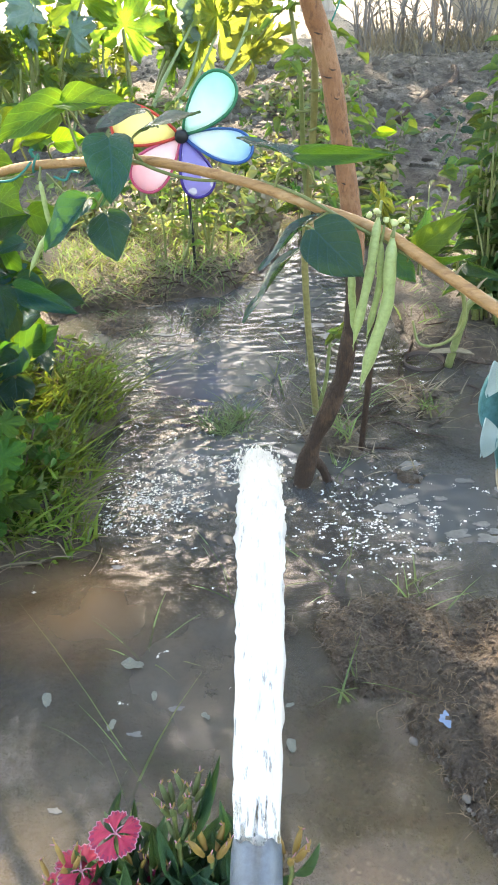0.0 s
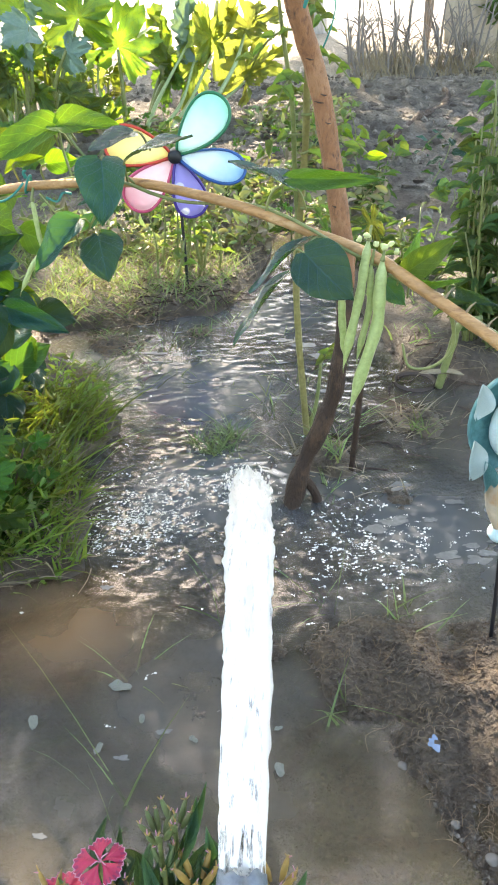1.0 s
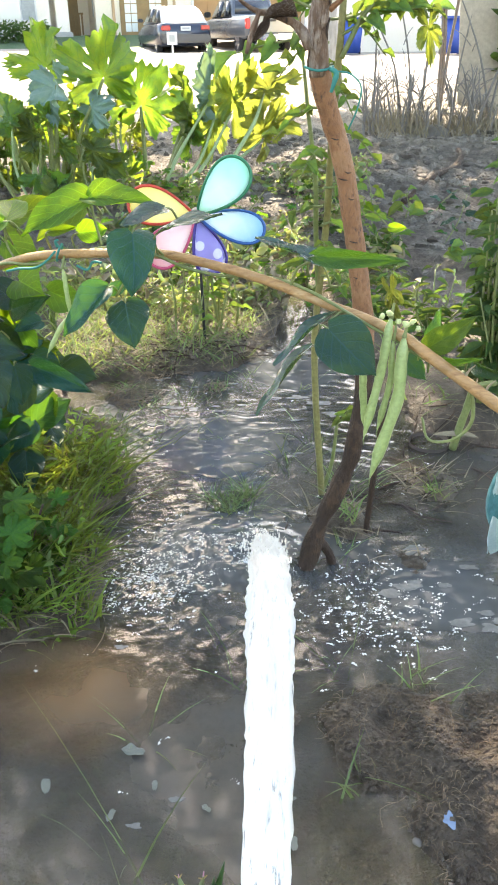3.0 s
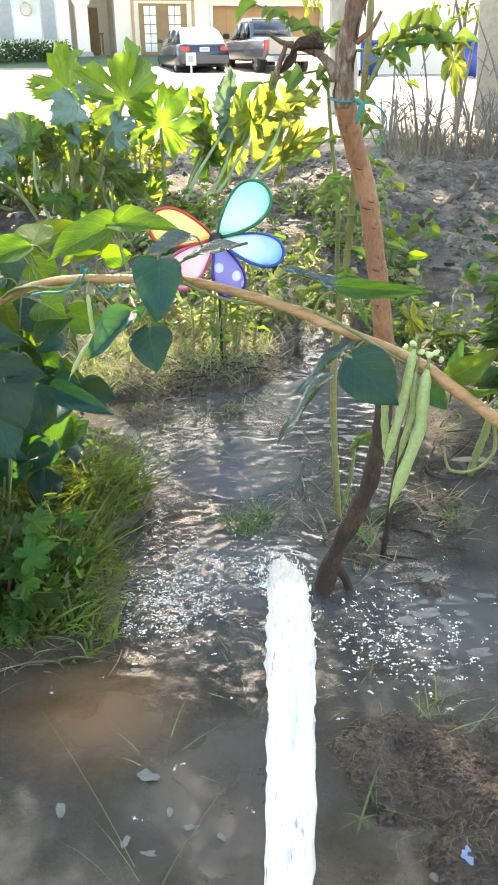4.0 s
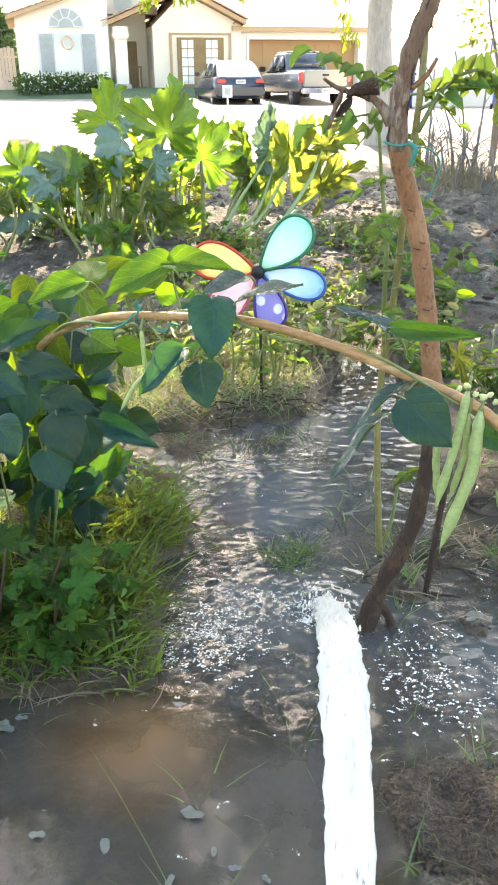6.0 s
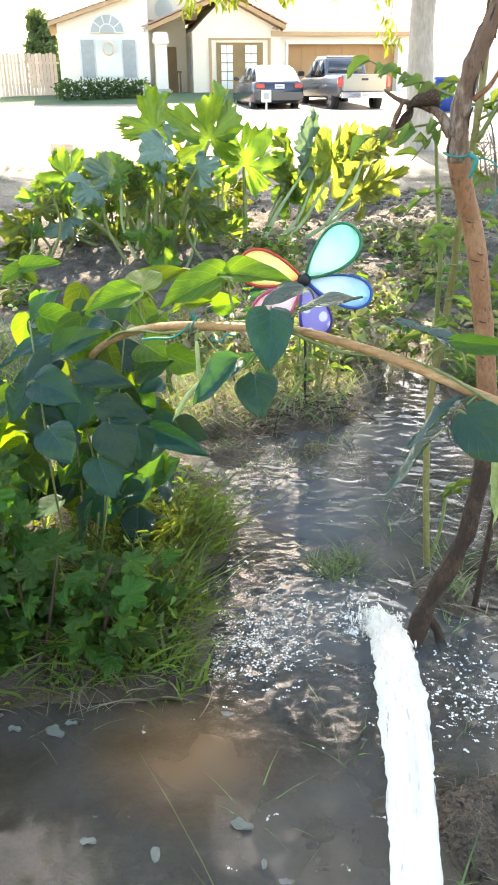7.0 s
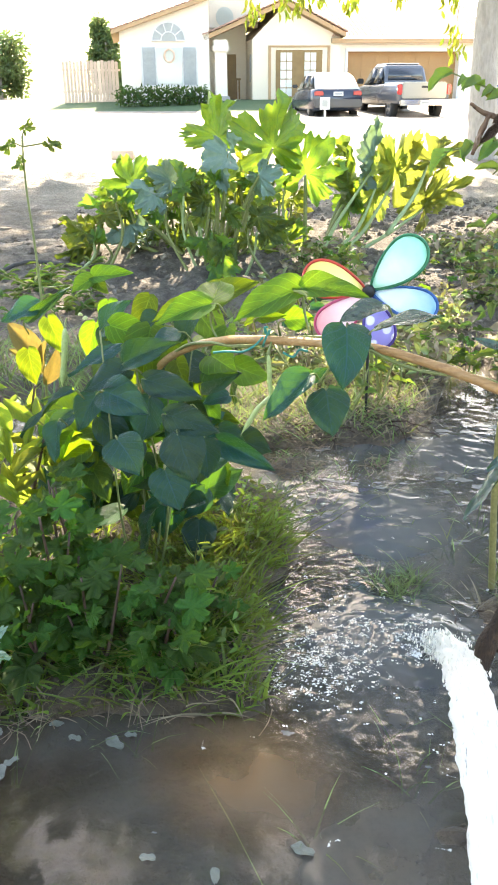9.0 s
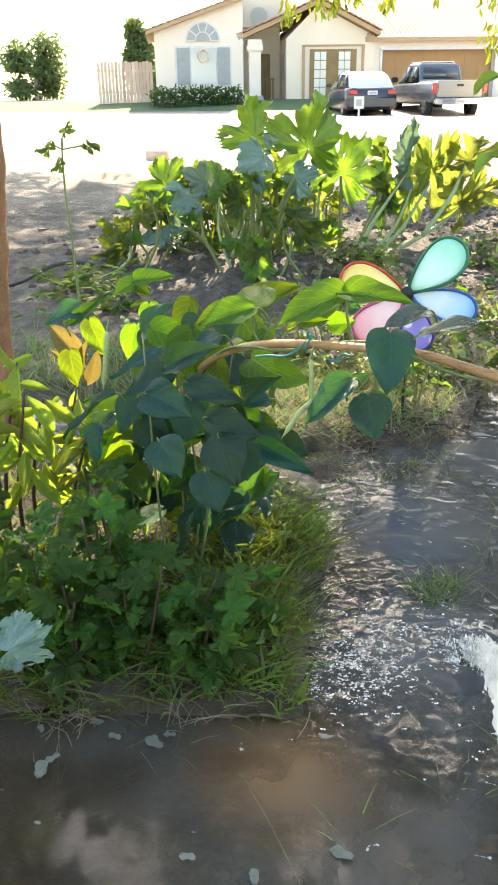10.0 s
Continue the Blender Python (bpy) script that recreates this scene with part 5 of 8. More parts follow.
rod("stalk", [(-0.165, 1.145, 0.642), (-0.160, 1.14, 0.61), (-0.150, 1.125, 0.585)], 0.0018, M["stem"], vine, "", 5)
rod("stalk", [(-0.315, 1.225, 0.594), (-0.316, 1.23, 0.56), (-0.305, 1.225, 0.54)], 0.0018, M["stem"], vine, "", 5)
rod("stalk", [(-0.115, 1.11, 0.585), (-0.12, 1.115, 0.545), (-0.137, 1.122, 0.515)], 0.0018, M["stem"], vine, "", 5)
rod("stalk", [(-0.074, 1.055, 0.612), (-0.07, 1.06, 0.60), (-0.06, 1.07, 0.585)], 0.0016, M["stem"], vine, "", 5)
rod("stalk", [(0.132, 0.995, 0.60), (0.11, 1.01, 0.585), (0.10, 1.02, 0.555)], 0.0018, M["stem"], vine, "", 5)
rod("stalk", [(0.147, 0.96, 0.537), (0.16, 0.98, 0.54), (0.17, 0.99, 0.537)], 0.0018, M["stem"], vine, "", 5)
rod("stalk", [(0.265, 0.97, 0.503), (0.258, 0.955, 0.50), (0.25, 0.945, 0.508)], 0.0018, M["stem"], vine, "", 5)
rod("stalk", [(-0.2, 1.135, 0.56), (-0.18, 1.14, 0.53), (-0.16, 1.12, 0.52)], 0.0013, M["stem"], vine, "", 5)
bean(vine, (-0.166, 1.140, 0.643), (-0.253, 1.100, 0.613), 0.053, 15)
bean(vine, (-0.164, 1.140, 0.644), (-0.076, 1.080, 0.658), 0.037, -10)
bean(vine, (-0.182, 1.180, 0.629), (-0.250, 1.150, 0.592), 0.050, 8)
bean(vine, (-0.314, 1.220, 0.596), (-0.388, 1.180, 0.580), 0.046, 10)
bean(vine, (-0.317, 1.240, 0.592), (-0.319, 1.300, 0.622), 0.058, 0)
bean(vine, (-0.053, 1.040, 0.650), (-0.098, 1.000, 0.642), 0.036, -6, (0.0, -0.12, 1.0))
bean(vine, (-0.053, 1.020, 0.628), (0.019, 1.000, 0.658), 0.046, 4, (0.0, -0.06, 1.0))
bean(vine, (-0.094, 1.050, 0.617), (-0.091, 0.990, 0.562), 0.056, 0)
bean(vine, (-0.150, 1.120, 0.526), (-0.209, 1.080, 0.479), 0.043, 15)
bean(vine, (-0.125, 1.120, 0.507), (-0.109, 1.070, 0.463), 0.056, 0)
bean(vine, (-0.149, 1.130, 0.520), (-0.120, 1.160, 0.525), 0.019, 50)
bean(vine, (-0.223, 1.140, 0.601), (-0.185, 1.120, 0.611), 0.016, 20)
bean(vine, (-0.189, 1.160, 0.594), (-0.152, 1.180, 0.595), 0.031, 20)
bean(vine, (0.145, 0.930, 0.537), (0.199, 0.900, 0.495), 0.061, 0)
bean(vine, (0.150, 0.980, 0.538), (0.078, 0.930, 0.500), 0.034, 10, (-0.3, 0.0, 1.0))
bean(vine, (0.124, 0.980, 0.494), (0.056, 0.920, 0.440), 0.036, 12, (-0.45, 0.0, 0.9))
bean(vine, (0.132, 0.990, 0.605), (0.224, 0.930, 0.613), 0.021, 35)
bean(vine, (0.132, 1.000, 0.596), (0.060, 1.040, 0.622), 0.036, 0, (0.05, 0.0, 1.0))
bean(vine, (0.265, 0.980, 0.505), (0.286, 1.000, 0.539), 0.020, 40)
bean(vine, (0.264, 0.960, 0.504), (0.307, 0.930, 0.550), 0.030, 15)
bean(vine, (0.276, 0.950, 0.495), (0.313, 0.900, 0.509), 0.011, 65)
bean(vine, (0.320, 0.950, 0.489), (0.348, 0.900, 0.482), 0.016, 60)
bean(vine, (0.242, 0.980, 0.484), (0.268, 0.970, 0.458), 0.024, 10)
for k, (x, z) in enumerate(((0.206, 0.547), (0.214, 0.551), (0.224, 0.542), (0.233, 0.538), (0.241, 0.540), (0.248, 0.532), (-0.588, 0.53), (-0.58, 0.524))):
    bm = bmesh.new()
    bmesh.ops.create_icosphere(bm, subdivisions=2, radius=0.0034, matrix=Matrix.Translation((x, 0.945 if x > 0 else 1.36, z)) @ Matrix.Diagonal((1.1, 0.8, 0.8 + 0.1 * (k % 3), 1)))
    for v in bm.verts:
        v.co += v.normal * 0.0035 * noise.noise(v.co * 260)
    part("flower", bm, M["blossom"], vine, "cream bean blossom")


def pod(name_label, top, mid, tip, r):
    p = thing("bean_pod", top, name_label, "bean pod", "hanging bean pods")
    bm = bmesh.new()
    line = smoothline([top, Vector(top).lerp(Vector(mid), 0.5), mid, Vector(mid).lerp(Vector(tip), 0.6), tip], 6)
    rs = [0.74 * r * min(1, (i / len(line)) * 7 + 0.25) * (1 + 0.07 * math.sin(i * 1.15)) * min(1, (len(line) - 1 - i) / len(line) * 5 + 0.06) for i in range(len(line))]
    tube(bm, line, rs, 10, 1)
    part("husk", bm, M["pod"], p)
    rod("stalk", [Vector(top) + Vector((0.003, 0.004, 0.016)), Vector(top) + Vector((0.001, 0, 0.006)), top], [0.0016, 0.002, 0.0035], M["stem"], p, "pale stalk", 6)
    rod("beak", [tip, Vector(tip) + (Vector(tip) - Vector(mid)).normalized() * 0.008 + Vector((0.002, 0, 0))], [0.0012, 0.0004], M["stem"], p, "", 5)


pod("plump pale green bean pod hanging from the cane", (0.233, 0.945, 0.522), (0.230, 0.94, 0.444), (0.203, 0.94, 0.336), 0.0098)
pod("slim green bean pod hanging from the cane", (0.217, 0.95, 0.544), (0.209, 0.945, 0.480), (0.193, 0.945, 0.390), 0.0072)
pod("narrow green bean pod behind the others", (0.222, 0.955, 0.515), (0.222, 0.955, 0.460), (0.210, 0.955, 0.395), 0.0055)
pod("short yellow-green bean pod", (0.190, 0.97, 0.482), (0.192, 0.97, 0.440), (0.198, 0.97, 0.388), 0.0062)
pod("thin young bean pod by the twine", (-0.206, 1.12, 0.555), (-0.204, 1.12, 0.51), (-0.199, 1.12, 0.468), 0.0045)
pod("young green bean pod in the bush", (-0.605, 1.33, 0.515), (-0.612, 1.33, 0.46), (-0.622, 1.33, 0.405), 0.0075)
pod("curved young bean pod on the vine", (-0.20, 1.15, 0.49), (-0.228, 1.15, 0.46), (-0.252, 1.15, 0.42), 0.005)

# ---- bean bush on the left bed ----
bean_bush = thing("bean_bush", (-0.46, 1.32, 0.05), "dense bean bush with broad dark leaves", "bean plant")
rng = random.Random(5)
for k in range(6):
    a = rng.uniform(-0.17, 0.06)
    rod("stem", [(-0.46 + a * 0.4, 1.32 + rng.uniform(-0.06, 0.06), 0.03), (-0.46 + a, 1.30 + rng.uniform(-0.08, 0.08), 0.2), (-0.45 + a * 1.5, 1.30 + rng.uniform(-0.1, 0.08), rng.uniform(0.38, 0.55))], [0.0028, 0.0022, 0.0014], M["stem"], bean_bush, "", 6)
bean(bean_bush, (-0.566, 1.380, 0.591), (-0.597, 1.350, 0.575), 0.032, 0)
bean(bean_bush, (-0.565, 1.380, 0.594), (-0.491, 1.350, 0.615), 0.031, 0)
bean(bean_bush, (-0.563, 1.380, 0.588), (-0.532, 1.350, 0.576), 0.025, 0)
bean(bean_bush, (-0.345, 1.300, 0.578), (-0.428, 1.270, 0.557), 0.043, 10)
bean(bean_bush, (-0.351, 1.340, 0.571), (-0.269, 1.310, 0.616), 0.049, 0)
bean(bean_bush, (-0.696, 1.420, 0.527), (-0.761, 1.390, 0.506), 0.044, 10)
bean(bean_bush, (-0.726, 1.420, 0.500), (-0.625, 1.390, 0.565), 0.022, 40)
bean(bean_bush, (-0.567, 1.400, 0.495), (-0.512, 1.370, 0.557), 0.048, 0)
bean(bean_bush, (-0.486, 1.280, 0.502), (-0.575, 1.250, 0.461), 0.033, 25)
bean(bean_bush, (-0.456, 1.220, 0.496), (-0.366, 1.190, 0.544), 0.042, 10)
bean(bean_bush, (-0.450, 1.220, 0.483), (-0.520, 1.190, 0.458), 0.048, 10)
bean(bean_bush, (-0.412, 1.190, 0.480), (-0.317, 1.160, 0.469), 0.042, 0)
bean(bean_bush, (-0.482, 1.190, 0.455), (-0.404, 1.160, 0.438), 0.059, 0)
bean(bean_bush, (-0.378, 1.180, 0.428), (-0.290, 1.150, 0.420), 0.047, 0)
bean(bean_bush, (-0.427, 1.240, 0.429), (-0.437, 1.210, 0.365), 0.062, 0)
bean(bean_bush, (-0.352, 1.150, 0.408), (-0.321, 1.120, 0.345), 0.067, 0)
bean(bean_bush, (-0.442, 1.130, 0.401), (-0.403, 1.100, 0.361), 0.060, 0)
bean(bean_bush, (-0.379, 1.160, 0.342), (-0.351, 1.130, 0.289), 0.062, 0)
bean(bean_bush, (-0.319, 1.270, 0.352), (-0.222, 1.240, 0.318), 0.039, 15)
bean(bean_bush, (-0.337, 1.340, 0.345), (-0.287, 1.310, 0.338), 0.033, 0)
bean(bean_bush, (-0.369, 1.360, 0.419), (-0.300, 1.330, 0.454), 0.052, 0)
bean(bean_bush, (-0.559, 1.220, 0.438), (-0.652, 1.190, 0.381), 0.025, 40)
bean(bean_bush, (-0.584, 1.220, 0.380), (-0.588, 1.190, 0.323), 0.040, 20)
bean(bean_bush, (-0.529, 1.260, 0.420), (-0.556, 1.230, 0.366), 0.048, 0)
bean(bean_bush, (-0.463, 1.250, 0.348), (-0.468, 1.220, 0.291), 0.054, 0)
bean(bean_bush, (-0.338, 1.240, 0.363), (-0.326, 1.210, 0.309), 0.052, 0)
bean(bean_bush, (-0.405, 1.340, 0.514), (-0.446, 1.310, 0.504), 0.037, 20)
bean(bean_bush, (-0.458, 1.400, 0.523), (-0.490, 1.370, 0.495), 0.045, 0)
bean(bean_bush, (-0.323, 1.360, 0.398), (-0.361, 1.330, 0.395), 0.033, 10)
bean(bean_bush, (-0.592, 1.300, 0.365), (-0.657, 1.270, 0.311), 0.039, 20)
bean(bean_bush, (-0.375, 1.280, 0.401), (-0.407, 1.250, 0.353), 0.048, 0)
bean(bean_bush, (-0.557, 1.420, 0.496), (-0.562, 1.390, 0.444), 0.041, 0)
bean(bean_bush, (-0.399, 1.400, 0.532), (-0.415, 1.370, 0.488), 0.047, 10)
for k in range(120):
    b = Vector((rng.uniform(-0.64, -0.34), rng.uniform(1.30, 1.55), rng.uniform(0.14, 0.52)))
    if b.x < -0.56 and b.z > 0.36:
        b.z -= 0.14
    d = Vector((rng.uniform(-0.9, 0.9), rng.uniform(-0.9, 0.3), rng.uniform(-0.9, 0.2))).normalized() * rng.uniform(0.07, 0.10)
    # upper leaves take the painted sunlit tone, lower ones mostly the shaded tone
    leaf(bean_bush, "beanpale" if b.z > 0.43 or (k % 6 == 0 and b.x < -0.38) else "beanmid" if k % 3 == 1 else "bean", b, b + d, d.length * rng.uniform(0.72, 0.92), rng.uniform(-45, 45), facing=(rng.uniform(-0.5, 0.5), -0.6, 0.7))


# ---- chrysanthemums under the beans ----
def leafy_stem(plant, base, top, n, kind, size, rng, stem_mat, r=0.003, wide=0.85, start=0.25, facing=(0, -0.45, 0.9), hang=0.0):
    b, t = Vector(base), Vector(top)
    mid = b.lerp(t, 0.5) + Vector((rng.uniform(-0.02, 0.02), rng.uniform(-0.02, 0.02), 0))
    rod("stem", [b, mid, t], [r, r * 0.8, r * 0.5], stem_mat, plant, "", 6)
    for k in range(n):
        f = start + (1.03 - start) * k / max(1, n - 1)
        p = b.lerp(mid, f * 2) if f < 0.5 else mid.lerp(t, f * 2 - 1)
        a = k * 2.4 + rng.uniform(-0.4, 0.4)
        s = size * rng.uniform(0.7, 1.15) * (1.1 - 0.35 * f)
        d = Vector((math.cos(a), math.sin(a), rng.uniform(-0.25, 0.45) - hang)).normalized()
        q = p + d * s * 0.35
        leaf(plant, kind, q, q + d * s, s * wide, rng.uniform(-25, 25), facing=Vector(facing) + Vector((rng.gauss(0, 0.45), rng.gauss(0, 0.35), rng.gauss(0, 0.3))))


rng = random.Random(8)
for k, (x, y, h) in enumerate(((-0.72, 1.06, 0.33), (-0.66, 1.02, 0.24), (-0.60, 1.08, 0.31), (-0.55, 1.03, 0.24), (-0.50, 1.08, 0.26), (-0.45, 1.04, 0.20), (-0.40, 1.09, 0.22), (-0.36, 1.06, 0.16), (-0.78, 1.14, 0.38), (-0.84, 1.08, 0.30), (-0.90, 1.16, 0.36), (-0.58, 1.16, 0.34), (-0.34, 1.15, 0.20))):
    c = thing("chrysanthemum", (x, y, gz(x, y)), "leafy chrysanthemum with lobed green leaves on dark stems", "chrysanthemum", "chrysanthemum bed")
    for j in range(3 if k % 3 else 2):
        leafy_stem(c, (x + rng.uniform(-0.02, 0.02), y + rng.uniform(-0.02, 0.02), gz(x, y) - 0.01), (x + rng.uniform(-0.09, 0.07), y + rng.uniform(-0.07, 0.03), h * rng.uniform(0.7, 1.1)), 9, "mum", 0.066, rng, M["darkstem"], 0.0034, 0.9, 0.16)
pep = thing("pepper_plant", (-0.84, 1.32, 0.04), "yellow-green plant with narrow drooping leaves", "plant")
for x, y, tx, tz in ((-0.86, 1.32, -0.80, 0.53), (-0.84, 1.30, -0.76, 0.46), (-0.74, 1.36, -0.68, 0.40), (-0.70, 1.30, -0.64, 0.33), (-0.78, 1.26, -0.73, 0.42), (-0.88, 1.36, -0.86, 0.50), (-0.80, 1.34, -0.74, 0.38), (-0.92, 1.30, -0.90, 0.44)):
    rod("stem", [(x, y, 0.02), (x * 0.6 + tx * 0.4 - 0.02, y, tz * 0.5), (tx, y - 0.02, tz)], [0.005, 0.004, 0.002], M["darkstem"], pep, "", 7)
    for k in range(11):
        p = Vector((x, y, 0.02)).lerp(Vector((tx, y - 0.02, tz)), 0.55 + 0.045 * k)
        a = k * 2.4 + x * 30
        d = Vector((math.cos(a) * 0.8, math.sin(a) * 0.6 - 0.2, rng.uniform(-1.1, 0.1))).normalized() * rng.uniform(0.06, 0.095)
        leaf(pep, "pepper", p + d * 0.15, p + d, d.length * 0.30, rng.uniform(-30, 30), facing=(0.2, -0.9, 0.4))
gold = thing("amaranth", (-0.81, 1.62, 0.04), "young plant with bronze and gold leaves", "plant")
rod("stem", [(-0.80, 1.62, 0.0), (-0.805, 1.62, 0.2), (-0.80, 1.62, 0.34)], [0.005, 0.003], M["stem"], gold, "", 7)
for b, t, w in (((-0.812, 1.62, 0.352), (-0.853, 1.59, 0.437), 0.052), ((-0.812, 1.62, 0.322), (-0.858, 1.59, 0.384), 0.03), ((-0.799, 1.62, 0.304), (-0.757, 1.60, 0.376), 0.035), ((-0.80, 1.62, 0.33), (-0.79, 1.61, 0.40), 0.024)):
    leaf(gold, "bronze", b, t, w, rng.uniform(-50, 50), facing=(0.2, -0.9, 0.3))

# ---- grass on the banks ----
rng = random.Random(3)


# leaves in the painted sunlit tone at the back of the bush
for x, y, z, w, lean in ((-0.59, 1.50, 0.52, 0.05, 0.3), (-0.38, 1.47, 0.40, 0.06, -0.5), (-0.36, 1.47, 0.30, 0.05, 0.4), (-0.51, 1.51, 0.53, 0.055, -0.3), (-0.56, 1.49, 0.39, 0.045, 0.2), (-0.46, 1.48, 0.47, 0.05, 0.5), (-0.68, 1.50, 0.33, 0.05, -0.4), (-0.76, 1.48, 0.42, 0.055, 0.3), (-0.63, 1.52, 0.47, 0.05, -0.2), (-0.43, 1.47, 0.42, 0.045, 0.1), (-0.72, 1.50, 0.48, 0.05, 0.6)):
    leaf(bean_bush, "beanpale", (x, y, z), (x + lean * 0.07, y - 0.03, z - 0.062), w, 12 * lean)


def tuft(n, x0, x1, y0, y1, h0, h1, ok=lambda x, y: True, lean=0.5):
    out = []
    while len(out) < n:
        x, y = rng.uniform(x0, x1), rng.uniform(y0, y1)
        if ok(x, y):
            out.append((x, y, gz(x, y) - 0.004, rng.uniform(h0, h1), max(-1.0, min(1.0, rng.gauss(0, lean))), max(-0.8, min(0.9, rng.gauss(-0.05, lean)))))
    return out


edge_ok = lambda x, y: -0.012 < gz(x, y) < 0.03
bank_ok = lambda x, y: gz(x, y) > 0.004
clump_ok = lambda x, y: gz(x, y) > 0.004 and float(lattice(np.array(x), np.array(y), 0.045, 61)) + 0.6 * float(lattice(np.array(x), np.array(y), 0.018, 62)) > -0.05
blades("grass", M["grass"], tuft(1300, -0.46, -0.23, 1.02, 1.62, 0.02, 0.08, clump_ok, 0.8) + tuft(320, -0.44, -0.25, 1.04, 1.5, 0.06, 0.125, clump_ok, 0.6) + tuft(900, -1.1, -0.45, 1.0, 1.8, 0.03, 0.10, bank_ok) + tuft(520, -1.0, -0.2, 0.93, 1.10, 0.02, 0.07, edge_ok, 0.8) + tuft(360, -1.0, -0.24, 0.98, 1.09, 0.04, 0.09, bank_ok, 0.8), None, "rank green grass fringing the bed", category="grass", wide=0.0031, droopy=0.5)
blades("dry_grass", M["straw"], tuft(420, -0.46, -0.22, 1.02, 1.6, 0.02, 0.07, bank_ok, 0.9), None, "dead tan blades among the bank grass", category="straw", droopy=0.8, wide=0.0016)
blades("grass", M["sedge"], tuft(900, -1.7, -0.6, 1.95, 2.7, 0.03, 0.13, bank_ok, 0.6), None, "rough grass on the bank behind the bean bush", category="grass", wide=0.003)
blades("grass", M["sedge"], tuft(1500, -0.55, 0.0, 2.0, 2.7, 0.02, 0.075, bank_ok, 0.7) + tuft(600, -1.1, -0.4, 2.0, 3.2, 0.02, 0.08, bank_ok, 0.7) + tuft(220, -0.02, 0.26, 2.58, 2.95, 0.03, 0.09, lambda x, y: True, 0.6) + tuft(300, 0.35, 1.0, 1.75, 2.6, 0.02, 0.06, bank_ok, 0.7), None, "short trampled grass round the pinwheel", category="grass")
blades("dry_grass", M["straw"], tuft(80, -0.9, -0.18, 0.92, 1.12, 0.015, 0.06, edge_ok, 0.9) + tuft(600, -0.5, 0.05, 2.0, 2.6, 0.015, 0.06, bank_ok, 0.9) + tuft(110, 0.05, 0.5, 1.25, 1.6, 0.015, 0.05, lambda x, y: gz(x, y) > -0.015, 1.3), None, "dry straw and dead grass along the water's edge", category="straw", droopy=0.9)


def sprout(x, y, n, h, label):
    s = thing("grass_tuft", (x, y, gz(x, y)), label, "grass", "tufts standing in the water")
    blades("blade", M["sedge"], [(x + rng.gauss(0, 0.014), y + rng.gauss(0, 0.016), gz(x, y), h * rng.uniform(0.5, 1.2) - min(0.0, gz(x, y)) * 0.8 + 0.006, max(-0.9, min(0.9, rng.gauss(0, 0.6))), max(-0.8, min(0.8, rng.gauss(0, 0.5)))) for _ in range(n)], s, kind="stuff", wide=0.0019)


for x, y, n, h in ((-0.012, 1.40, 60, 0.035), (0.018, 1.45, 46, 0.04), (-0.035, 1.43, 30, 0.03), (0.03, 1.39, 26, 0.03), (-0.19, 1.69, 24, 0.05), (-0.12, 1.74, 14, 0.05), (-0.073, 0.614, 7, 0.10), (-0.10, 0.839, 9, 0.045), (0.195, 0.745, 9, 0.05), (0.186, 0.987, 8, 0.05), (0.287, 0.935, 16, 0.04), (0.202, 1.26, 16, 0.045), (0.396, 1.46, 22, 0.035), (0.22, 1.34, 20, 0.06), (0.036, 0.95, 8, 0.04), (-0.447, 0.95, 12, 0.05), (-0.53, 0.865, 6, 0.04), (-0.38, 0.96, 12, 0.05), (0.1, 1.62, 14, 0.06), (0.16, 1.75, 14, 0.06), (0.02, 1.02, 6, 0.03), (0.22, 1.52, 24, 0.07), (-0.06, 1.85, 10, 0.03), (-0.30, 1.78, 16, 0.04), (-0.24, 1.88, 18, 0.03), (-0.15, 1.93, 16, 0.03), (-0.32, 1.95, 20, 0.03), (-0.08, 1.98, 14, 0.03), (-0.02, 1.72, 9, 0.04), (0.0, 2.05, 12, 0.03), (0.12, 2.0, 8, 0.04)):
    sprout(x, y, n, h, "small green grass tuft standing in shallow water")

spots = []
while len(spots) < 650:
    x, y = rng.uniform(-0.5, -0.22), rng.uniform(1.02, 1.62)
    if bank_ok(x, y):
        p = Vector((x, y, gz(x, y) + rng.uniform(0.01, 0.10)))
        spots.append((p, p + Vector((rng.gauss(0, 1), rng.gauss(-0.3, 1), rng.uniform(-0.3, 1))).normalized() * rng.uniform(0.010, 0.026), rng.uniform(0.004, 0.008), rng.uniform(-90, 90)))
ob = leaf_cloud("weed_leaves", "shrub", spots, M["grass"], None, "small weed leaves among the bank grass", "stuff")
tagged(ob, "small weed leaves among the bank grass", "weeds", "", "stuff")

# ---- tomato beside the stake ----
tomato = thing("tomato_plant", (0.168, 1.46, 0.01), "tall staked tomato plant with a thick olive stem", "tomato plant")
rod("stem", [(0.172, 1.46, -0.01), (0.163, 1.46, 0.10), (0.154, 1.46, 0.212), (0.149, 1.455, 0.341), (0.158, 1.44, 0.478), (0.163, 1.42, 0.568), (0.164, 1.38, 0.68), (0.169, 1.35, 0.797), (0.172, 1.34, 0.871), (0.172, 1.34, 1.0)], [0.0072, 0.0064, 0.0062, 0.006, 0.0056, 0.0052, 0.0046], M["oldstem"], tomato, "ribbed olive stem", 9, 6, 0.12, 4)
rod("stem", [(0.155, 1.45, 0.40), (0.146, 1.44, 0.52), (0.142, 1.42, 0.62), (0.128, 1.41, 0.72), (0.118, 1.40, 0.80)], [0.005, 0.004, 0.0025], M["stem"], tomato, "", 8, 5, 0.12, 5)
rod("stem", [(0.172, 1.465, 0.0), (0.19, 1.47, 0.07), (0.198, 1.475, 0.16)], [0.005, 0.003], M["stem"], tomato, "", 7)
rng = random.Random(21)


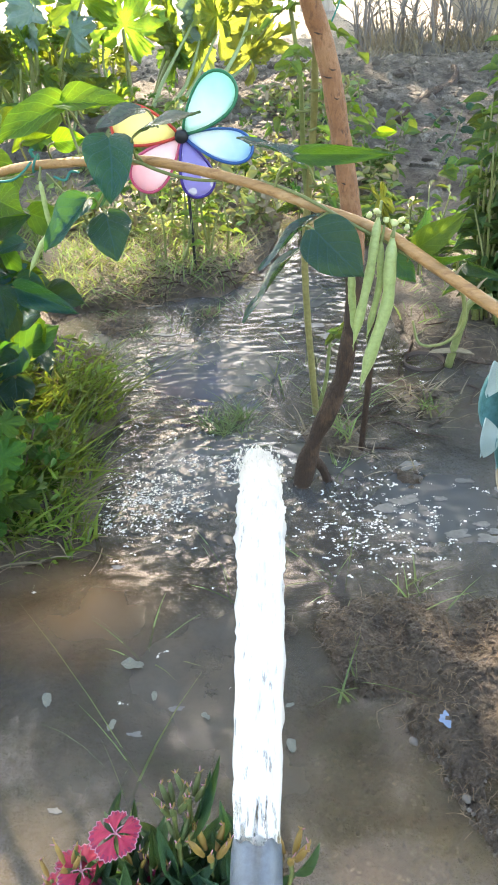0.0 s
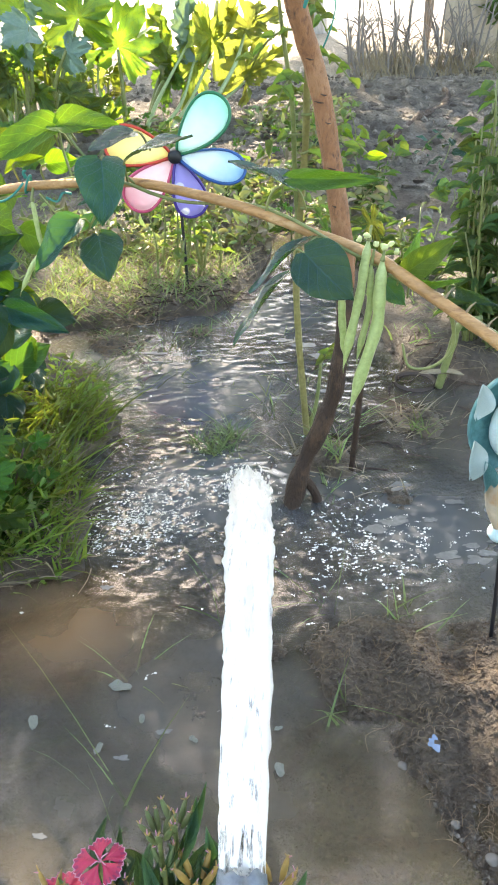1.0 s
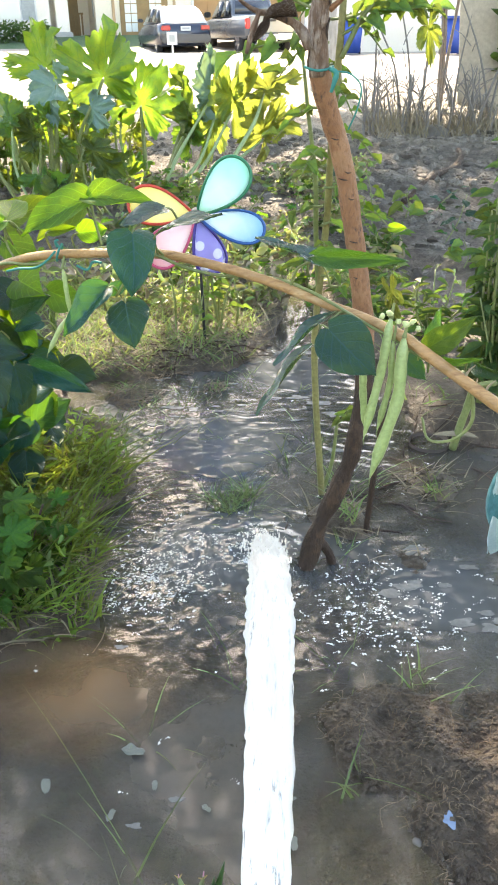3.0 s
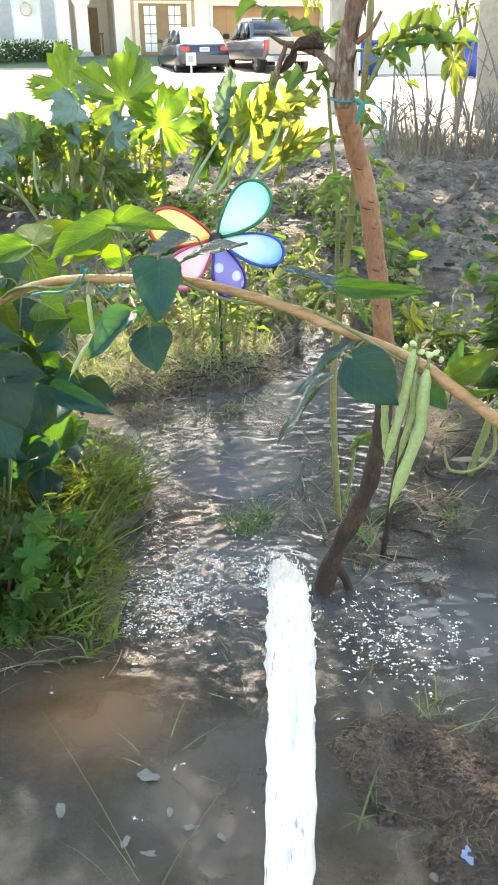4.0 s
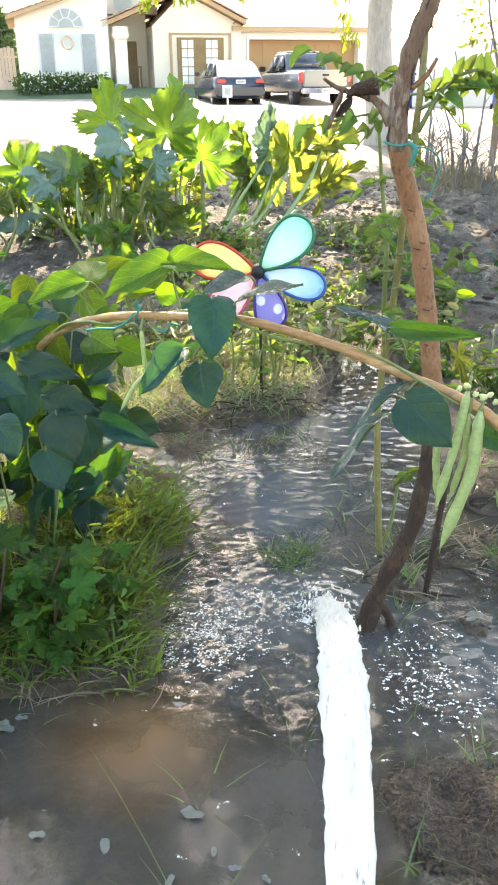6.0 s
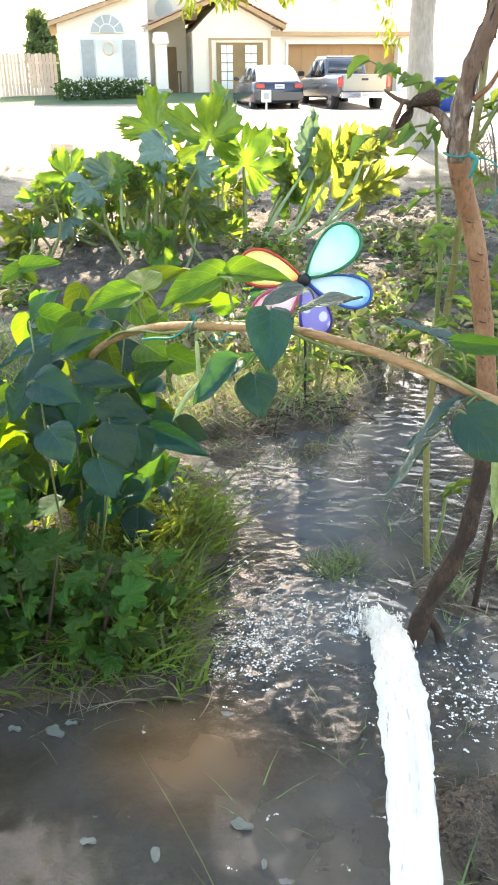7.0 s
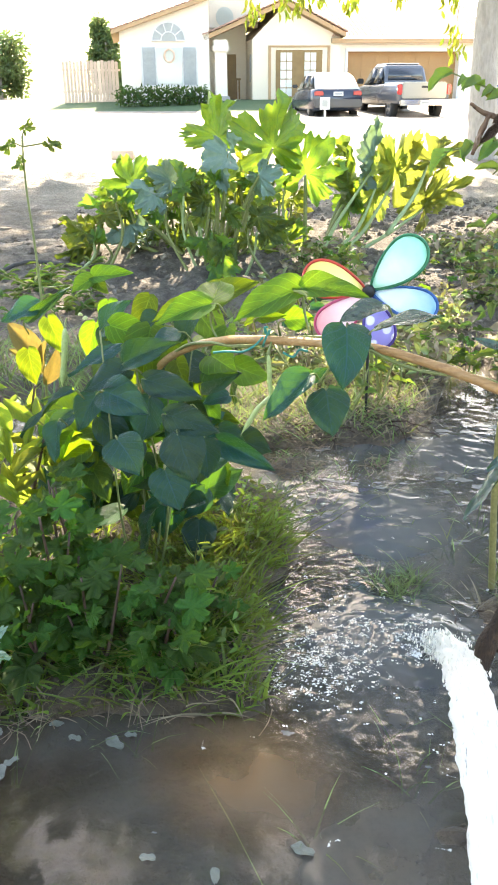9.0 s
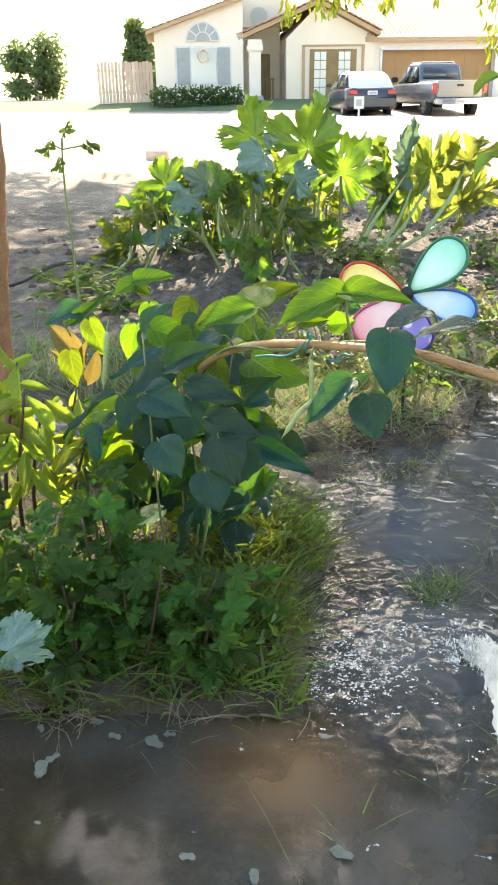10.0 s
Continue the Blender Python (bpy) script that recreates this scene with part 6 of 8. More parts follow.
def compound(plant, base, along, n, size, kind="tomato", rng=rng, droop=0.5):
    """A feathered leaf: a curved rib with leaflets in pairs."""
    b, a = Vector(base), Vector(along)
    pts = [b + a * f + Vector((0, 0, -droop * a.length * f * f)) for f in (0, 0.33, 0.66, 1.0)]
    rod("rib", pts, [0.0024, 0.0018, 0.001], M["stem"], plant, "", 5, 4)
    line = smoothline(pts, 5)
    side = a.cross(Vector((0, 0, 1))).normalized() if abs(a.normalized().z) < 0.95 else Vector((1, 0, 0))
    for k in range(n):
        p = line[int((0.3 + 0.7 * k / max(1, n - 1)) * (len(line) - 1))]
        for s in ((-1, 1) if k < n - 1 else (0,)):
            d = (a.normalized() * 0.55 + side * s + Vector((0, 0, rng.uniform(-0.5, 0.1)))).normalized()
            sz = size * rng.uniform(0.7, 1.2)
            leaf(plant, kind, p, p + d * sz, sz * 0.55, rng.uniform(-30, 30), "leaflet")


compound(tomato, (0.14, 1.34, 0.86), (-0.13, 0.02, 0.05), 6, 0.034, droop=0.0)
compound(tomato, (0.15, 1.34, 0.83), (-0.14, -0.02, -0.01), 4, 0.036, droop=0.1)
compound(tomato, (0.172, 1.34, 0.83), (0.12, 0.0, 0.08), 5, 0.036, droop=0.35)
compound(tomato, (0.175, 1.34, 0.85), (0.13, 0.03, 0.05), 4, 0.040, droop=0.3)
for k in range(15):
    z = 0.46 + 0.03 * k
    a = k * 2.4
    compound(tomato, (0.155, 1.42 - 0.004 * k, z), (0.085 * math.cos(a), 0.06 * math.sin(a), 0.02), 4, 0.025, droop=0.8)
leaf(tomato, "squashgold", (0.262, 1.37, 0.47), (0.285, 1.35, 0.40), 0.03, 10, label="yellowed tomato leaf")
compound(tomato, (0.165, 1.43, 0.44), (0.10, -0.03, 0.02), 4, 0.03, droop=0.8)
compound(tomato, (0.17, 1.40, 0.60), (0.10, 0.0, 0.0), 4, 0.028, "beanpale", droop=0.6)
compound(tomato, (0.198, 1.475, 0.15), (0.02, -0.02, 0.06), 3, 0.03, droop=0.3)
rod("rib", [(0.172, 1.34, 0.80), (0.205, 1.34, 0.86), (0.244, 1.34, 0.882), (0.277, 1.34, 0.871), (0.291, 1.34, 0.849)], [0.004, 0.003, 0.0018], M["stem"], tomato, "arching leaf rib", 7)
for k in range(7):
    p = Vector((0.19 + 0.0145 * k, 1.34, 0.838 + 0.044 * math.sin(0.35 + k * 0.33)))
    for s_ in (-1, 1):
        e = p + Vector((rng.uniform(-0.006, 0.012), -0.012 * s_, rng.uniform(0.008, 0.022) * s_ + 0.006))
        leaf(tomato, "tomato", p, e, 0.016, rng.uniform(-40, 40), "leaflet")
leaf(tomato, "squashgold", (0.289, 1.338, 0.860), (0.300, 1.335, 0.788), 0.036, 15, label="bright yellow drooping leaf")
LEAF["shrivelled"] = [blade_leaf("shrivelled_leaf", M["roughbark"], lambda u: lance(u) ** 0.8, 140 + k, 0.3, 0.5, 0.10, 10, 6, 0.03) for k in range(2)]
leaf(tomato, "shrivelled", (0.104, 1.195, 0.852), (0.066, 1.19, 0.858), 0.016, 20, label="shrivelled dark dead leaf")
leaf(tomato, "shrivelled", (0.070, 1.195, 0.850), (0.052, 1.19, 0.826), 0.012, -30, label="shrivelled dark dead leaf")
stick = thing("garden_stake", (0.249, 1.318, 0.0), "thin dark wet plant stick behind the pods", "stake")
rod("stick", [(0.246, 1.322, -0.05), (0.249, 1.318, 0.02), (0.256, 1.31, 0.15), (0.263, 1.30, 0.28)], [0.006, 0.0055, 0.005], M["wetbark"], stick, "", 8, 5, 0.2, 9)

# ---- the pinwheel ----
def cloth(name, inner, outer, centre, prints=0.0):
    """Thin dyed nylon: a pale middle running out into the full colour, some with printed flowers."""
    m, nt, p, out = nodes_of(name)
    geo = nt.nodes.new("ShaderNodeNewGeometry")
    ds = nt.nodes.new("ShaderNodeVectorMath")
    ds.operation = "DISTANCE"
    nt.links.new(geo.outputs["Position"], ds.inputs[0])
    ds.inputs[1].default_value = centre
    weave = noise_tex(nt, geo.outputs["Position"], 30.0, 3)
    c = mixcol(nt, ramp(nt, mth(nt, "ADD", ds.outputs["Value"], mth(nt, "MULTIPLY", mth(nt, "SUBTRACT", weave, 0.5), 0.05)), 0.03, 0.135), inner, outer)
    if prints:
        spot = add(nt, "ShaderNodeTexVoronoi", Scale=prints)
        nt.links.new(geo.outputs["Position"], spot.inputs["Vector"])
        c = mixcol(nt, ramp(nt, spot.outputs[0], 0.36, 0.32), outer, inner)
    nt.links.new(c, p.inputs["Base Color"])
    p.inputs["Roughness"].default_value = 0.4
    nt.links.new(bump(nt, noise_tex(nt, geo.outputs["Position"], 900.0, 2), 0.1, 0.001), p.inputs["Normal"])
    t = nt.nodes.new("ShaderNodeBsdfTranslucent")
    nt.links.new(c, t.inputs[0])
    mx = nt.nodes.new("ShaderNodeMixShader")
    mx.inputs[0].default_value = 0.62
    nt.links.new(p.outputs[0], mx.inputs[1])
    nt.links.new(t.outputs[0], mx.inputs[2])
    nt.links.new(mx.outputs[0], out.inputs[0])
    return m


M.update(
    p_green=cloth("green_cloth", (0.80, 0.97, 0.93), (0.36, 0.84, 0.66), (-0.070, 2.22, 0.44)),
    p_blue=cloth("blue_cloth", (0.88, 0.96, 0.98), (0.30, 0.66, 0.92), (-0.070, 2.22, 0.382)),
    p_violet=cloth("violet_cloth", (0.90, 0.90, 0.97), (0.50, 0.46, 0.82), (-0.115, 2.23, 0.30), 24.0),
    p_pink=cloth("pink_cloth", (0.98, 0.84, 0.86), (0.88, 0.42, 0.50), (-0.19, 2.22, 0.325)),
    p_yellow=cloth("yellow_cloth", (0.97, 0.93, 0.55), (0.93, 0.74, 0.22), (-0.23, 2.22, 0.41)),
    r_green=plain("green_rim", (0.01, 0.20, 0.08), 0.5), r_blue=plain("blue_rim", (0.01, 0.10, 0.34), 0.5), r_violet=plain("violet_rim", (0.06, 0.03, 0.26), 0.5),
    r_pink=plain("pink_rim", (0.72, 0.10, 0.20), 0.5), r_red=plain("red_rim", (0.70, 0.06, 0.03), 0.5),
)
HUB = Vector((-0.146, 2.235, 0.392))
pin = thing("pinwheel", (-0.136, 2.238, 0.02), "five-petal rainbow garden pinwheel on a black stick", "pinwheel")
rod("stick", [(-0.136, 2.242, -0.08), (-0.139, 2.245, 0.15), HUB + Vector((0, 0.012, 0.0))], 0.0042, M["black"], pin, "", 8)
bm = bmesh.new()
bmesh.ops.create_cone(bm, cap_ends=True, segments=16, radius1=0.021, radius2=0.017, depth=0.034, matrix=Matrix.Translation(HUB) @ Matrix.Rotation(radians(90), 4, "X"))
bmesh.ops.bevel(bm, geom=list(bm.edges), offset=0.002, segments=1, affect="EDGES")
part("hub", bm, M["black"], pin, "black plastic hub")


def petal(tip, width, cloth, rim, label):
    """A teardrop sail: cupped cloth in a wire rim."""
    d = Vector(tip) - HUB
    ln = d.length
    y = d / ln
    z = Vector((0.12, -1, 0.25))
    z = (z - y * z.dot(y)).normalized()
    x = y.cross(z)
    outline = []
    n = 30
    for k in range(n):
        a = 2 * math.pi * k / n
        u = 0.5 - 0.5 * math.cos(a)
        w = width * 0.5 * math.sin(a) * (0.35 + 0.72 * u) * 1.05
        outline.append((u, w))
    at_ = lambda u, w, lift=0.0: HUB + y * (0.012 + u * (ln - 0.012)) + x * w + z * (0.03 * math.sin(math.pi * u) * (0.5 + w / width) + lift)
    bm = bmesh.new()
    rings = []
    for f in (0.0, 0.35, 0.7, 1.0):
        rings.append([bm.verts.new(at_(0.55 + (u - 0.55) * f, w * f, 0.010 * (1 - f * f))) for u, w in outline])
    for a, b in zip(rings[1:], rings[2:]):
        for k in range(n):
            bm.faces.new((a[k], a[(k + 1) % n], b[(k + 1) % n], b[k]))
    bm.faces.new(rings[1])
    bmesh.ops.delete(bm, geom=rings[0], context="VERTS")
    g = bmesh.ops.extrude_face_region(bm, geom=list(bm.faces))
    bmesh.ops.translate(bm, vec=-z * 0.0012, verts=[v for v in g["geom"] if isinstance(v, bmesh.types.BMVert)])
    bmesh.ops.recalc_face_normals(bm, faces=bm.faces)
    p = part("petal", bm, cloth, pin, label)
    pts = [at_(u, w * 1.0) for u, w in outline]
    rod("rim", pts + [pts[0]], 0.0042, rim, p, "", 6, 2)


petal((-0.012, 2.21, 0.532), 0.125, M["p_green"], M["r_green"], "mint green cloth sail with dark green rim")
petal((0.036, 2.20, 0.356), 0.10, M["p_blue"], M["r_blue"], "sky blue cloth sail with dark blue rim")
petal((-0.098, 2.23, 0.238), 0.105, M["p_violet"], M["r_violet"], "violet cloth sail with purple rim")
petal((-0.272, 2.21, 0.272), 0.115, M["p_pink"], M["r_pink"], "pink cloth sail with rose rim")
petal((-0.318, 2.20, 0.440), 0.115, M["p_yellow"], M["r_red"], "yellow cloth sail with red rim")

# ---- squash plants at the back ----
squash_a = thing("squash_plant", (-1.05, 4.2, 0.1), "sprawling squash plant with big lobed leaves", "squash plant", "squash plants")
squash_b = thing("squash_plant", (-0.62, 4.5, 0.1), "squash plant with yellowing leaves on thick stalks", "squash plant", "squash plants")


def squash_leaf(plant, base, tip, width, roll=0):
    kind = "squash"
    if plant is squash_a and (base[2] > tip[2] and base[2] > 0.25):
        kind = "squashblue"
    if plant is squash_b and base[0] > -0.3:
        kind = "squashgold"
    b, t = Vector(base), Vector(tip)
    d = (t - b)
    b0 = b - d * 0.25
    turn = (0.75 if int(abs(b.x) * 97) % 2 else -0.6) if kind == "squashgold" else (0.45 if int(abs(b.x) * 97) % 2 else -0.35)
    leaf(plant, kind, b0, b0 + d * 1.4, width * (1.0 if kind == "squashgold" else 1.2), roll * 0.6, facing=(turn, -0.75, 0.5))
    foot = plant.location + Vector((0.35 * (b.x - plant.location.x), -0.1 + 0.3 * (b.y - plant.location.y), 0.0))
    st = b0 + d * 0.35
    rod("leaf_stalk", [foot, foot.lerp(st, 0.55) + Vector((0, 0, 0.05)), st], [0.013, 0.010, 0.007], M["stem"], plant, "", 8)


squash_leaf(squash_a, (-1.064, 4.300, 0.643), (-1.122, 4.250, 0.848), 0.340, 20)
squash_leaf(squash_a, (-0.783, 4.200, 0.597), (-0.737, 4.150, 0.841), 0.354, 15)
squash_leaf(squash_a, (-0.949, 4.000, 0.624), (-0.979, 3.950, 0.475), 0.241, 35)
squash_leaf(squash_a, (-0.812, 4.000, 0.523), (-0.747, 3.950, 0.440), 0.160, 40)
squash_leaf(squash_a, (-1.475, 4.100, 0.425), (-1.523, 4.050, 0.578), 0.298, 25)
squash_leaf(squash_a, (-1.490, 4.000, 0.326), (-1.679, 3.950, 0.370), 0.156, 45)
squash_leaf(squash_a, (-1.411, 3.900, 0.301), (-1.530, 3.850, 0.224), 0.167, 35)
squash_leaf(squash_a, (-1.627, 3.900, 0.199), (-1.783, 3.850, 0.090), 0.199, 40)
squash_leaf(squash_a, (-0.748, 4.300, 0.129), (-0.625, 4.250, 0.227), 0.175, 40)
squash_leaf(squash_a, (-0.934, 3.700, 0.216), (-0.950, 3.650, 0.056), 0.156, 20)
squash_leaf(squash_a, (-1.328, 4.400, 0.335), (-1.468, 4.350, 0.426), 0.213, 40)
squash_leaf(squash_a, (-1.227, 4.500, 0.354), (-1.056, 4.450, 0.450), 0.214, 40)
squash_leaf(squash_a, (-1.014, 4.400, 0.340), (-0.882, 4.350, 0.392), 0.178, 40)
squash_leaf(squash_a, (-1.452, 4.600, 0.400), (-1.464, 4.550, 0.525), 0.189, 40)
squash_leaf(squash_b, (-0.655, 4.400, 0.460), (-0.542, 4.350, 0.681), 0.343, 25)
squash_leaf(squash_b, (-0.427, 4.800, 0.378), (-0.512, 4.750, 0.617), 0.218, 40)
squash_leaf(squash_b, (-0.417, 4.700, 0.359), (-0.449, 4.650, 0.200), 0.171, 10)
M["palestalk"] = surface("pale_green_stalk", (0.34, 0.42, 0.20), (0.26, 0.36, 0.16), 0.5, 14, 90, 0.2)


def gold_leaf(kind, base, tip, width, facing):
    """A big leaf at the end of one of the long pale stalks."""
    b, d = Vector(base), Vector(tip) - Vector(base)
    leaf(squash_b, kind, b - d * 0.25, b + d * 1.1, width, 0, facing=facing)


gold_leaf("squashblue", (-0.314, 4.650, 0.484), (-0.299, 4.600, 0.734), 0.130, (0.9, -0.4, 0.3))
gold_leaf("squashgold", (-0.207, 4.650, 0.413), (-0.103, 4.600, 0.670), 0.340, (0.15, -0.9, 0.4))
gold_leaf("squashgold", (-0.196, 4.650, 0.486), (-0.248, 4.600, 0.658), 0.200, (-0.35, -0.9, 0.3))
gold_leaf("squashgold", (-0.030, 4.650, 0.531), (0.150, 4.600, 0.601), 0.190, (0.1, -0.8, 0.6))
gold_leaf("squashgold", (-0.039, 4.650, 0.290), (0.061, 4.600, 0.494), 0.220, (-0.15, -0.9, 0.3))
gold_leaf("squashgold", (0.013, 4.650, 0.359), (0.187, 4.600, 0.453), 0.140, (0.2, -0.8, 0.6))
gold_leaf("squashgold", (-0.292, 4.650, 0.412), (-0.351, 4.600, 0.178), 0.210, (0.2, -0.9, 0.3))
gold_leaf("squash", (-0.435, 4.650, 0.380), (-0.483, 4.600, 0.594), 0.160, (0.7, -0.6, 0.3))
rod("leaf_stalk", [(-0.530, 4.350, 0.122), (-0.473, 4.500, 0.247), (-0.314, 4.650, 0.495)], [0.012, 0.010, 0.006], M["palestalk"], squash_b, "thick pale green stalk", 9)
rod("leaf_stalk", [(-0.471, 4.350, 0.062), (-0.332, 4.500, 0.203), (-0.208, 4.650, 0.422)], [0.012, 0.010, 0.006], M["palestalk"], squash_b, "thick pale green stalk", 9)
rod("leaf_stalk", [(-0.429, 4.350, 0.063), (-0.216, 4.500, 0.177), (-0.039, 4.650, 0.290)], [0.012, 0.010, 0.006], M["palestalk"], squash_b, "thick pale green stalk", 9)
rod("leaf_stalk", [(-0.499, 4.350, 0.081), (-0.368, 4.500, 0.208), (-0.292, 4.650, 0.412)], [0.012, 0.010, 0.006], M["palestalk"], squash_b, "thick pale green stalk", 9)
rod("leaf_stalk", [(-0.208, 4.350, 0.201), (-0.081, 4.500, 0.388), (-0.030, 4.650, 0.531)], [0.012, 0.010, 0.006], M["palestalk"], squash_b, "thick pale green stalk", 9)
rng = random.Random(14)
for k in range(70):
    plant = squash_a if k % 4 else squash_b
    b = Vector((rng.uniform(-1.62, -0.70), rng.uniform(3.7, 4.7), rng.uniform(0.16, 0.48)))
    d = Vector((rng.uniform(-1, 1), rng.uniform(-0.6, 0.3), rng.uniform(-0.4, 0.6))).normalized() * rng.uniform(0.10, 0.2)
    leaf(plant, rng.choice(["squash", "squash", "squash", "squashgold", "squashgold", "squashblue"]), b, b + d, d.length * 0.9, rng.uniform(-40, 40))
    rod("leaf_stalk", [(b.x + rng.uniform(-0.12, 0.12), b.y, 0.06), (b.x + rng.uniform(-0.03, 0.03), b.y + 0.02, b.z * 0.6), b], [0.008, 0.0055], M["stem" if k % 3 else "palestalk"], plant, "", 6)


def fruit(a, b, r, col, label):
    f = thing("squash_fruit", a, label, "squash", "squash fruits")
    bm = bmesh.new()
    tube(bm, [a, Vector(a).lerp(Vector(b), 0.3), Vector(a).lerp(Vector(b), 0.7), b], [r * 0.45, r * 0.6, r, r * 0.95, r * 0.2], 12, 6)
    part("rind", bm, col, f)
    rod("stalk", [Vector(a) + (Vector(a) - Vector(b)).normalized() * 0.03 + Vector((0, 0, 0.01)), a], [0.008, 0.012], M["stem"], f, "", 7)


M["rind"] = surface("yellow_rind", (0.55, 0.43, 0.10), (0.42, 0.40, 0.12), 0.4, 12, 60, 0.1)
fruit((-1.56, 4.12, 0.14), (-1.36, 4.02, 0.10), 0.042, M["rind"], "pale yellow squash lying under the leaves")
fruit((-1.68, 4.2, 0.15), (-1.60, 4.12, 0.13), 0.035, M["rind"], "small yellow squash under the leaves")

# ---- low vines and seedlings in the beds behind ----
rng = random.Random(33)
for k in range(26):
    x, y = rng.uniform(-0.55, 0.75), rng.uniform(2.75, 4.0)
    s = thing("vine_seedling", (x, y, gz(x, y)), "low melon vine creeping over the soil", "vine", "creeping vines")
    hgt = rng.uniform(0.08, 0.22)
    leafy_stem(s, (x, y, gz(x, y) - 0.01), (x + rng.uniform(-0.12, 0.12), y + rng.uniform(-0.1, 0.1), gz(x, y) + hgt), 9, rng.choice(["tomato", "bean", "mum"]), rng.uniform(0.05, 0.08), rng, M["stem"], 0.003, 0.7, 0.1)
for k in range(14):
    x, y = -0.13 + rng.gauss(0, 0.06), 2.36 + rng.gauss(0, 0.06)
    s = thing("flower_stalk", (x, y, gz(x, y)), "thin upright flower stalk by the pinwheel", "plant", "stalks by the pinwheel")
    leafy_stem(s, (x, y, gz(x, y) - 0.01), (x + rng.uniform(-0.03, 0.05), y, gz(x, y) + rng.uniform(0.12, 0.30)), 5, "tomato", 0.04, rng, M["stem"], 0.004, 0.5, 0.45)


# ground cover between the beds: creeping leaves in patches
spots = []
while len(spots) < 3300:
    x, y = rng.uniform(-0.7, 0.5), rng.uniform(2.5, 4.4)
    if gz(x, y) > 0.012 and float(lattice(np.array(x), np.array(y), 0.23, 41)) + 0.5 * float(lattice(np.array(x), np.array(y), 0.09, 42)) > 0.15 - 0.25 * (x < 0.3):
        p = Vector((x, y, gz(x, y) + 0.09 * rng.random() ** 2 + 0.005))
        d = Vector((rng.gauss(0, 1), rng.gauss(-0.3, 1), rng.uniform(-0.2, 1.0))).normalized() * rng.uniform(0.015, 0.05)
        spots.append((p, p + d, d.length * rng.uniform(0.35, 0.6), rng.uniform(-90, 90)))
for nm, mat, lo, hi, lab in (("creeping_leaves", "creeper", 0, 1300, "yellow-green creeping leaves over the beds"), ("creeping_leaves", "sedge", 1300, 2100, "green creeping weeds over the beds"), ("dry_leaves", "straw", 2100, 3300, "dry tan leaves strewn over the beds")):
    tagged(leaf_cloud(nm, "shrub", spots[lo:hi], M[mat], None, lab, "stuff"), lab, "ground cover", "", "stuff")


def bushy(x, y, h, spread_, n, label, seed, kind="shrub", size=0.06, wide=0.3):
    rng = random.Random(seed)
    s = thing("herb_plant", (x, y, gz(x, y)), label, "plant")
    for k in range(n):
        leafy_stem(s, (x + rng.uniform(-0.03, 0.03), y + rng.uniform(-0.03, 0.03), gz(x, y) - 0.01), (x + rng.gauss(0, spread_), y + rng.gauss(0, spread_), h * rng.uniform(0.55, 1.0)), 13, kind, size, rng, M["stem"], 0.0035, wide, 0.12)


bushy(0.56, 1.85, 0.64, 0.045, 16, "tall bushy herb with narrow dark green leaves", 41, "shrub", 0.062, 0.42)
bushy(0.62, 1.80, 0.40, 0.06, 12, "bushy herb with narrow green leaves", 42)
bushy(0.52, 2.25, 0.24, 0.08, 7, "low herb with narrow green leaves", 43)
bushy(0.36, 2.45, 0.22, 0.08, 7, "low herb with narrow green leaves", 44)
bushy(0.44, 3.0, 0.24, 0.1, 6, "low leafy weed on the path edge", 45)
bushy(0.72, 1.95, 0.42, 0.05, 6, "bushy herb with narrow green leaves", 46)
bushy(-1.7, 3.35, 0.20, 0.2, 9, "grey-green herb on the bank", 47)
bushy(-1.35, 3.2, 0.16, 0.2, 8, "grey-green herb on the bank", 48)
okra = thing("okra_plant", (-1.49, 3.0, 0.05), "tall thin okra stalk with small leaves at the top", "okra plant")
rod("stem", [(-1.487, 3.0, 0.02), (-1.49, 3.0, 0.3), (-1.50, 3.0, 0.55), (-1.495, 3.0, 0.74)], [0.006, 0.0045, 0.003], M["stem"], okra, "brownish stalk", 7)
for b, t in (((-1.40, 3.0, 0.715), (-1.33, 2.98, 0.70)), ((-1.53, 3.0, 0.715), (-1.60, 2.98, 0.69)), ((-1.49, 3.0, 0.75), (-1.45, 3.0, 0.80)), ((-1.5, 3.0, 0.66), (-1.54, 2.98, 0.62))):
    leaf(okra, "squash", b, t, 0.05, 0)
    rod("leaf_stalk", [(-1.495, 3.0, 0.70), Vector(b)], 0.003, M["stem"], okra, "", 5)
lt = thing("branch_stake", (-1.12, 1.9, 0.03), "thick orange-brown branch stake with peeling bark", "stake")
rod("trunk", [(-1.175, 1.9, -0.05), (-1.168, 1.9, 0.36), (-1.135, 1.9, 0.69), (-1.122, 1.9, 0.96), (-1.10, 1.9, 1.3)], [0.026, 0.025, 0.03, 0.024, 0.02], M["bark"], lt, "", 12, 6, 0.25, 12)
big = thing("squash_leaf_shoot", (-0.56, 0.8, 0.0), "broad pale blue-green leaf on a short stalk", "plant")
leaf(big, "squashblue", (-0.575, 0.82, 0.205), (-0.486, 0.82, 0.27), 0.075, 20)
rod("leaf_stalk", [(-0.60, 0.82, -0.03), (-0.60, 0.81, 0.1), (-0.555, 0.80, 0.21)], 0.004, M["stem"], big, "", 6)

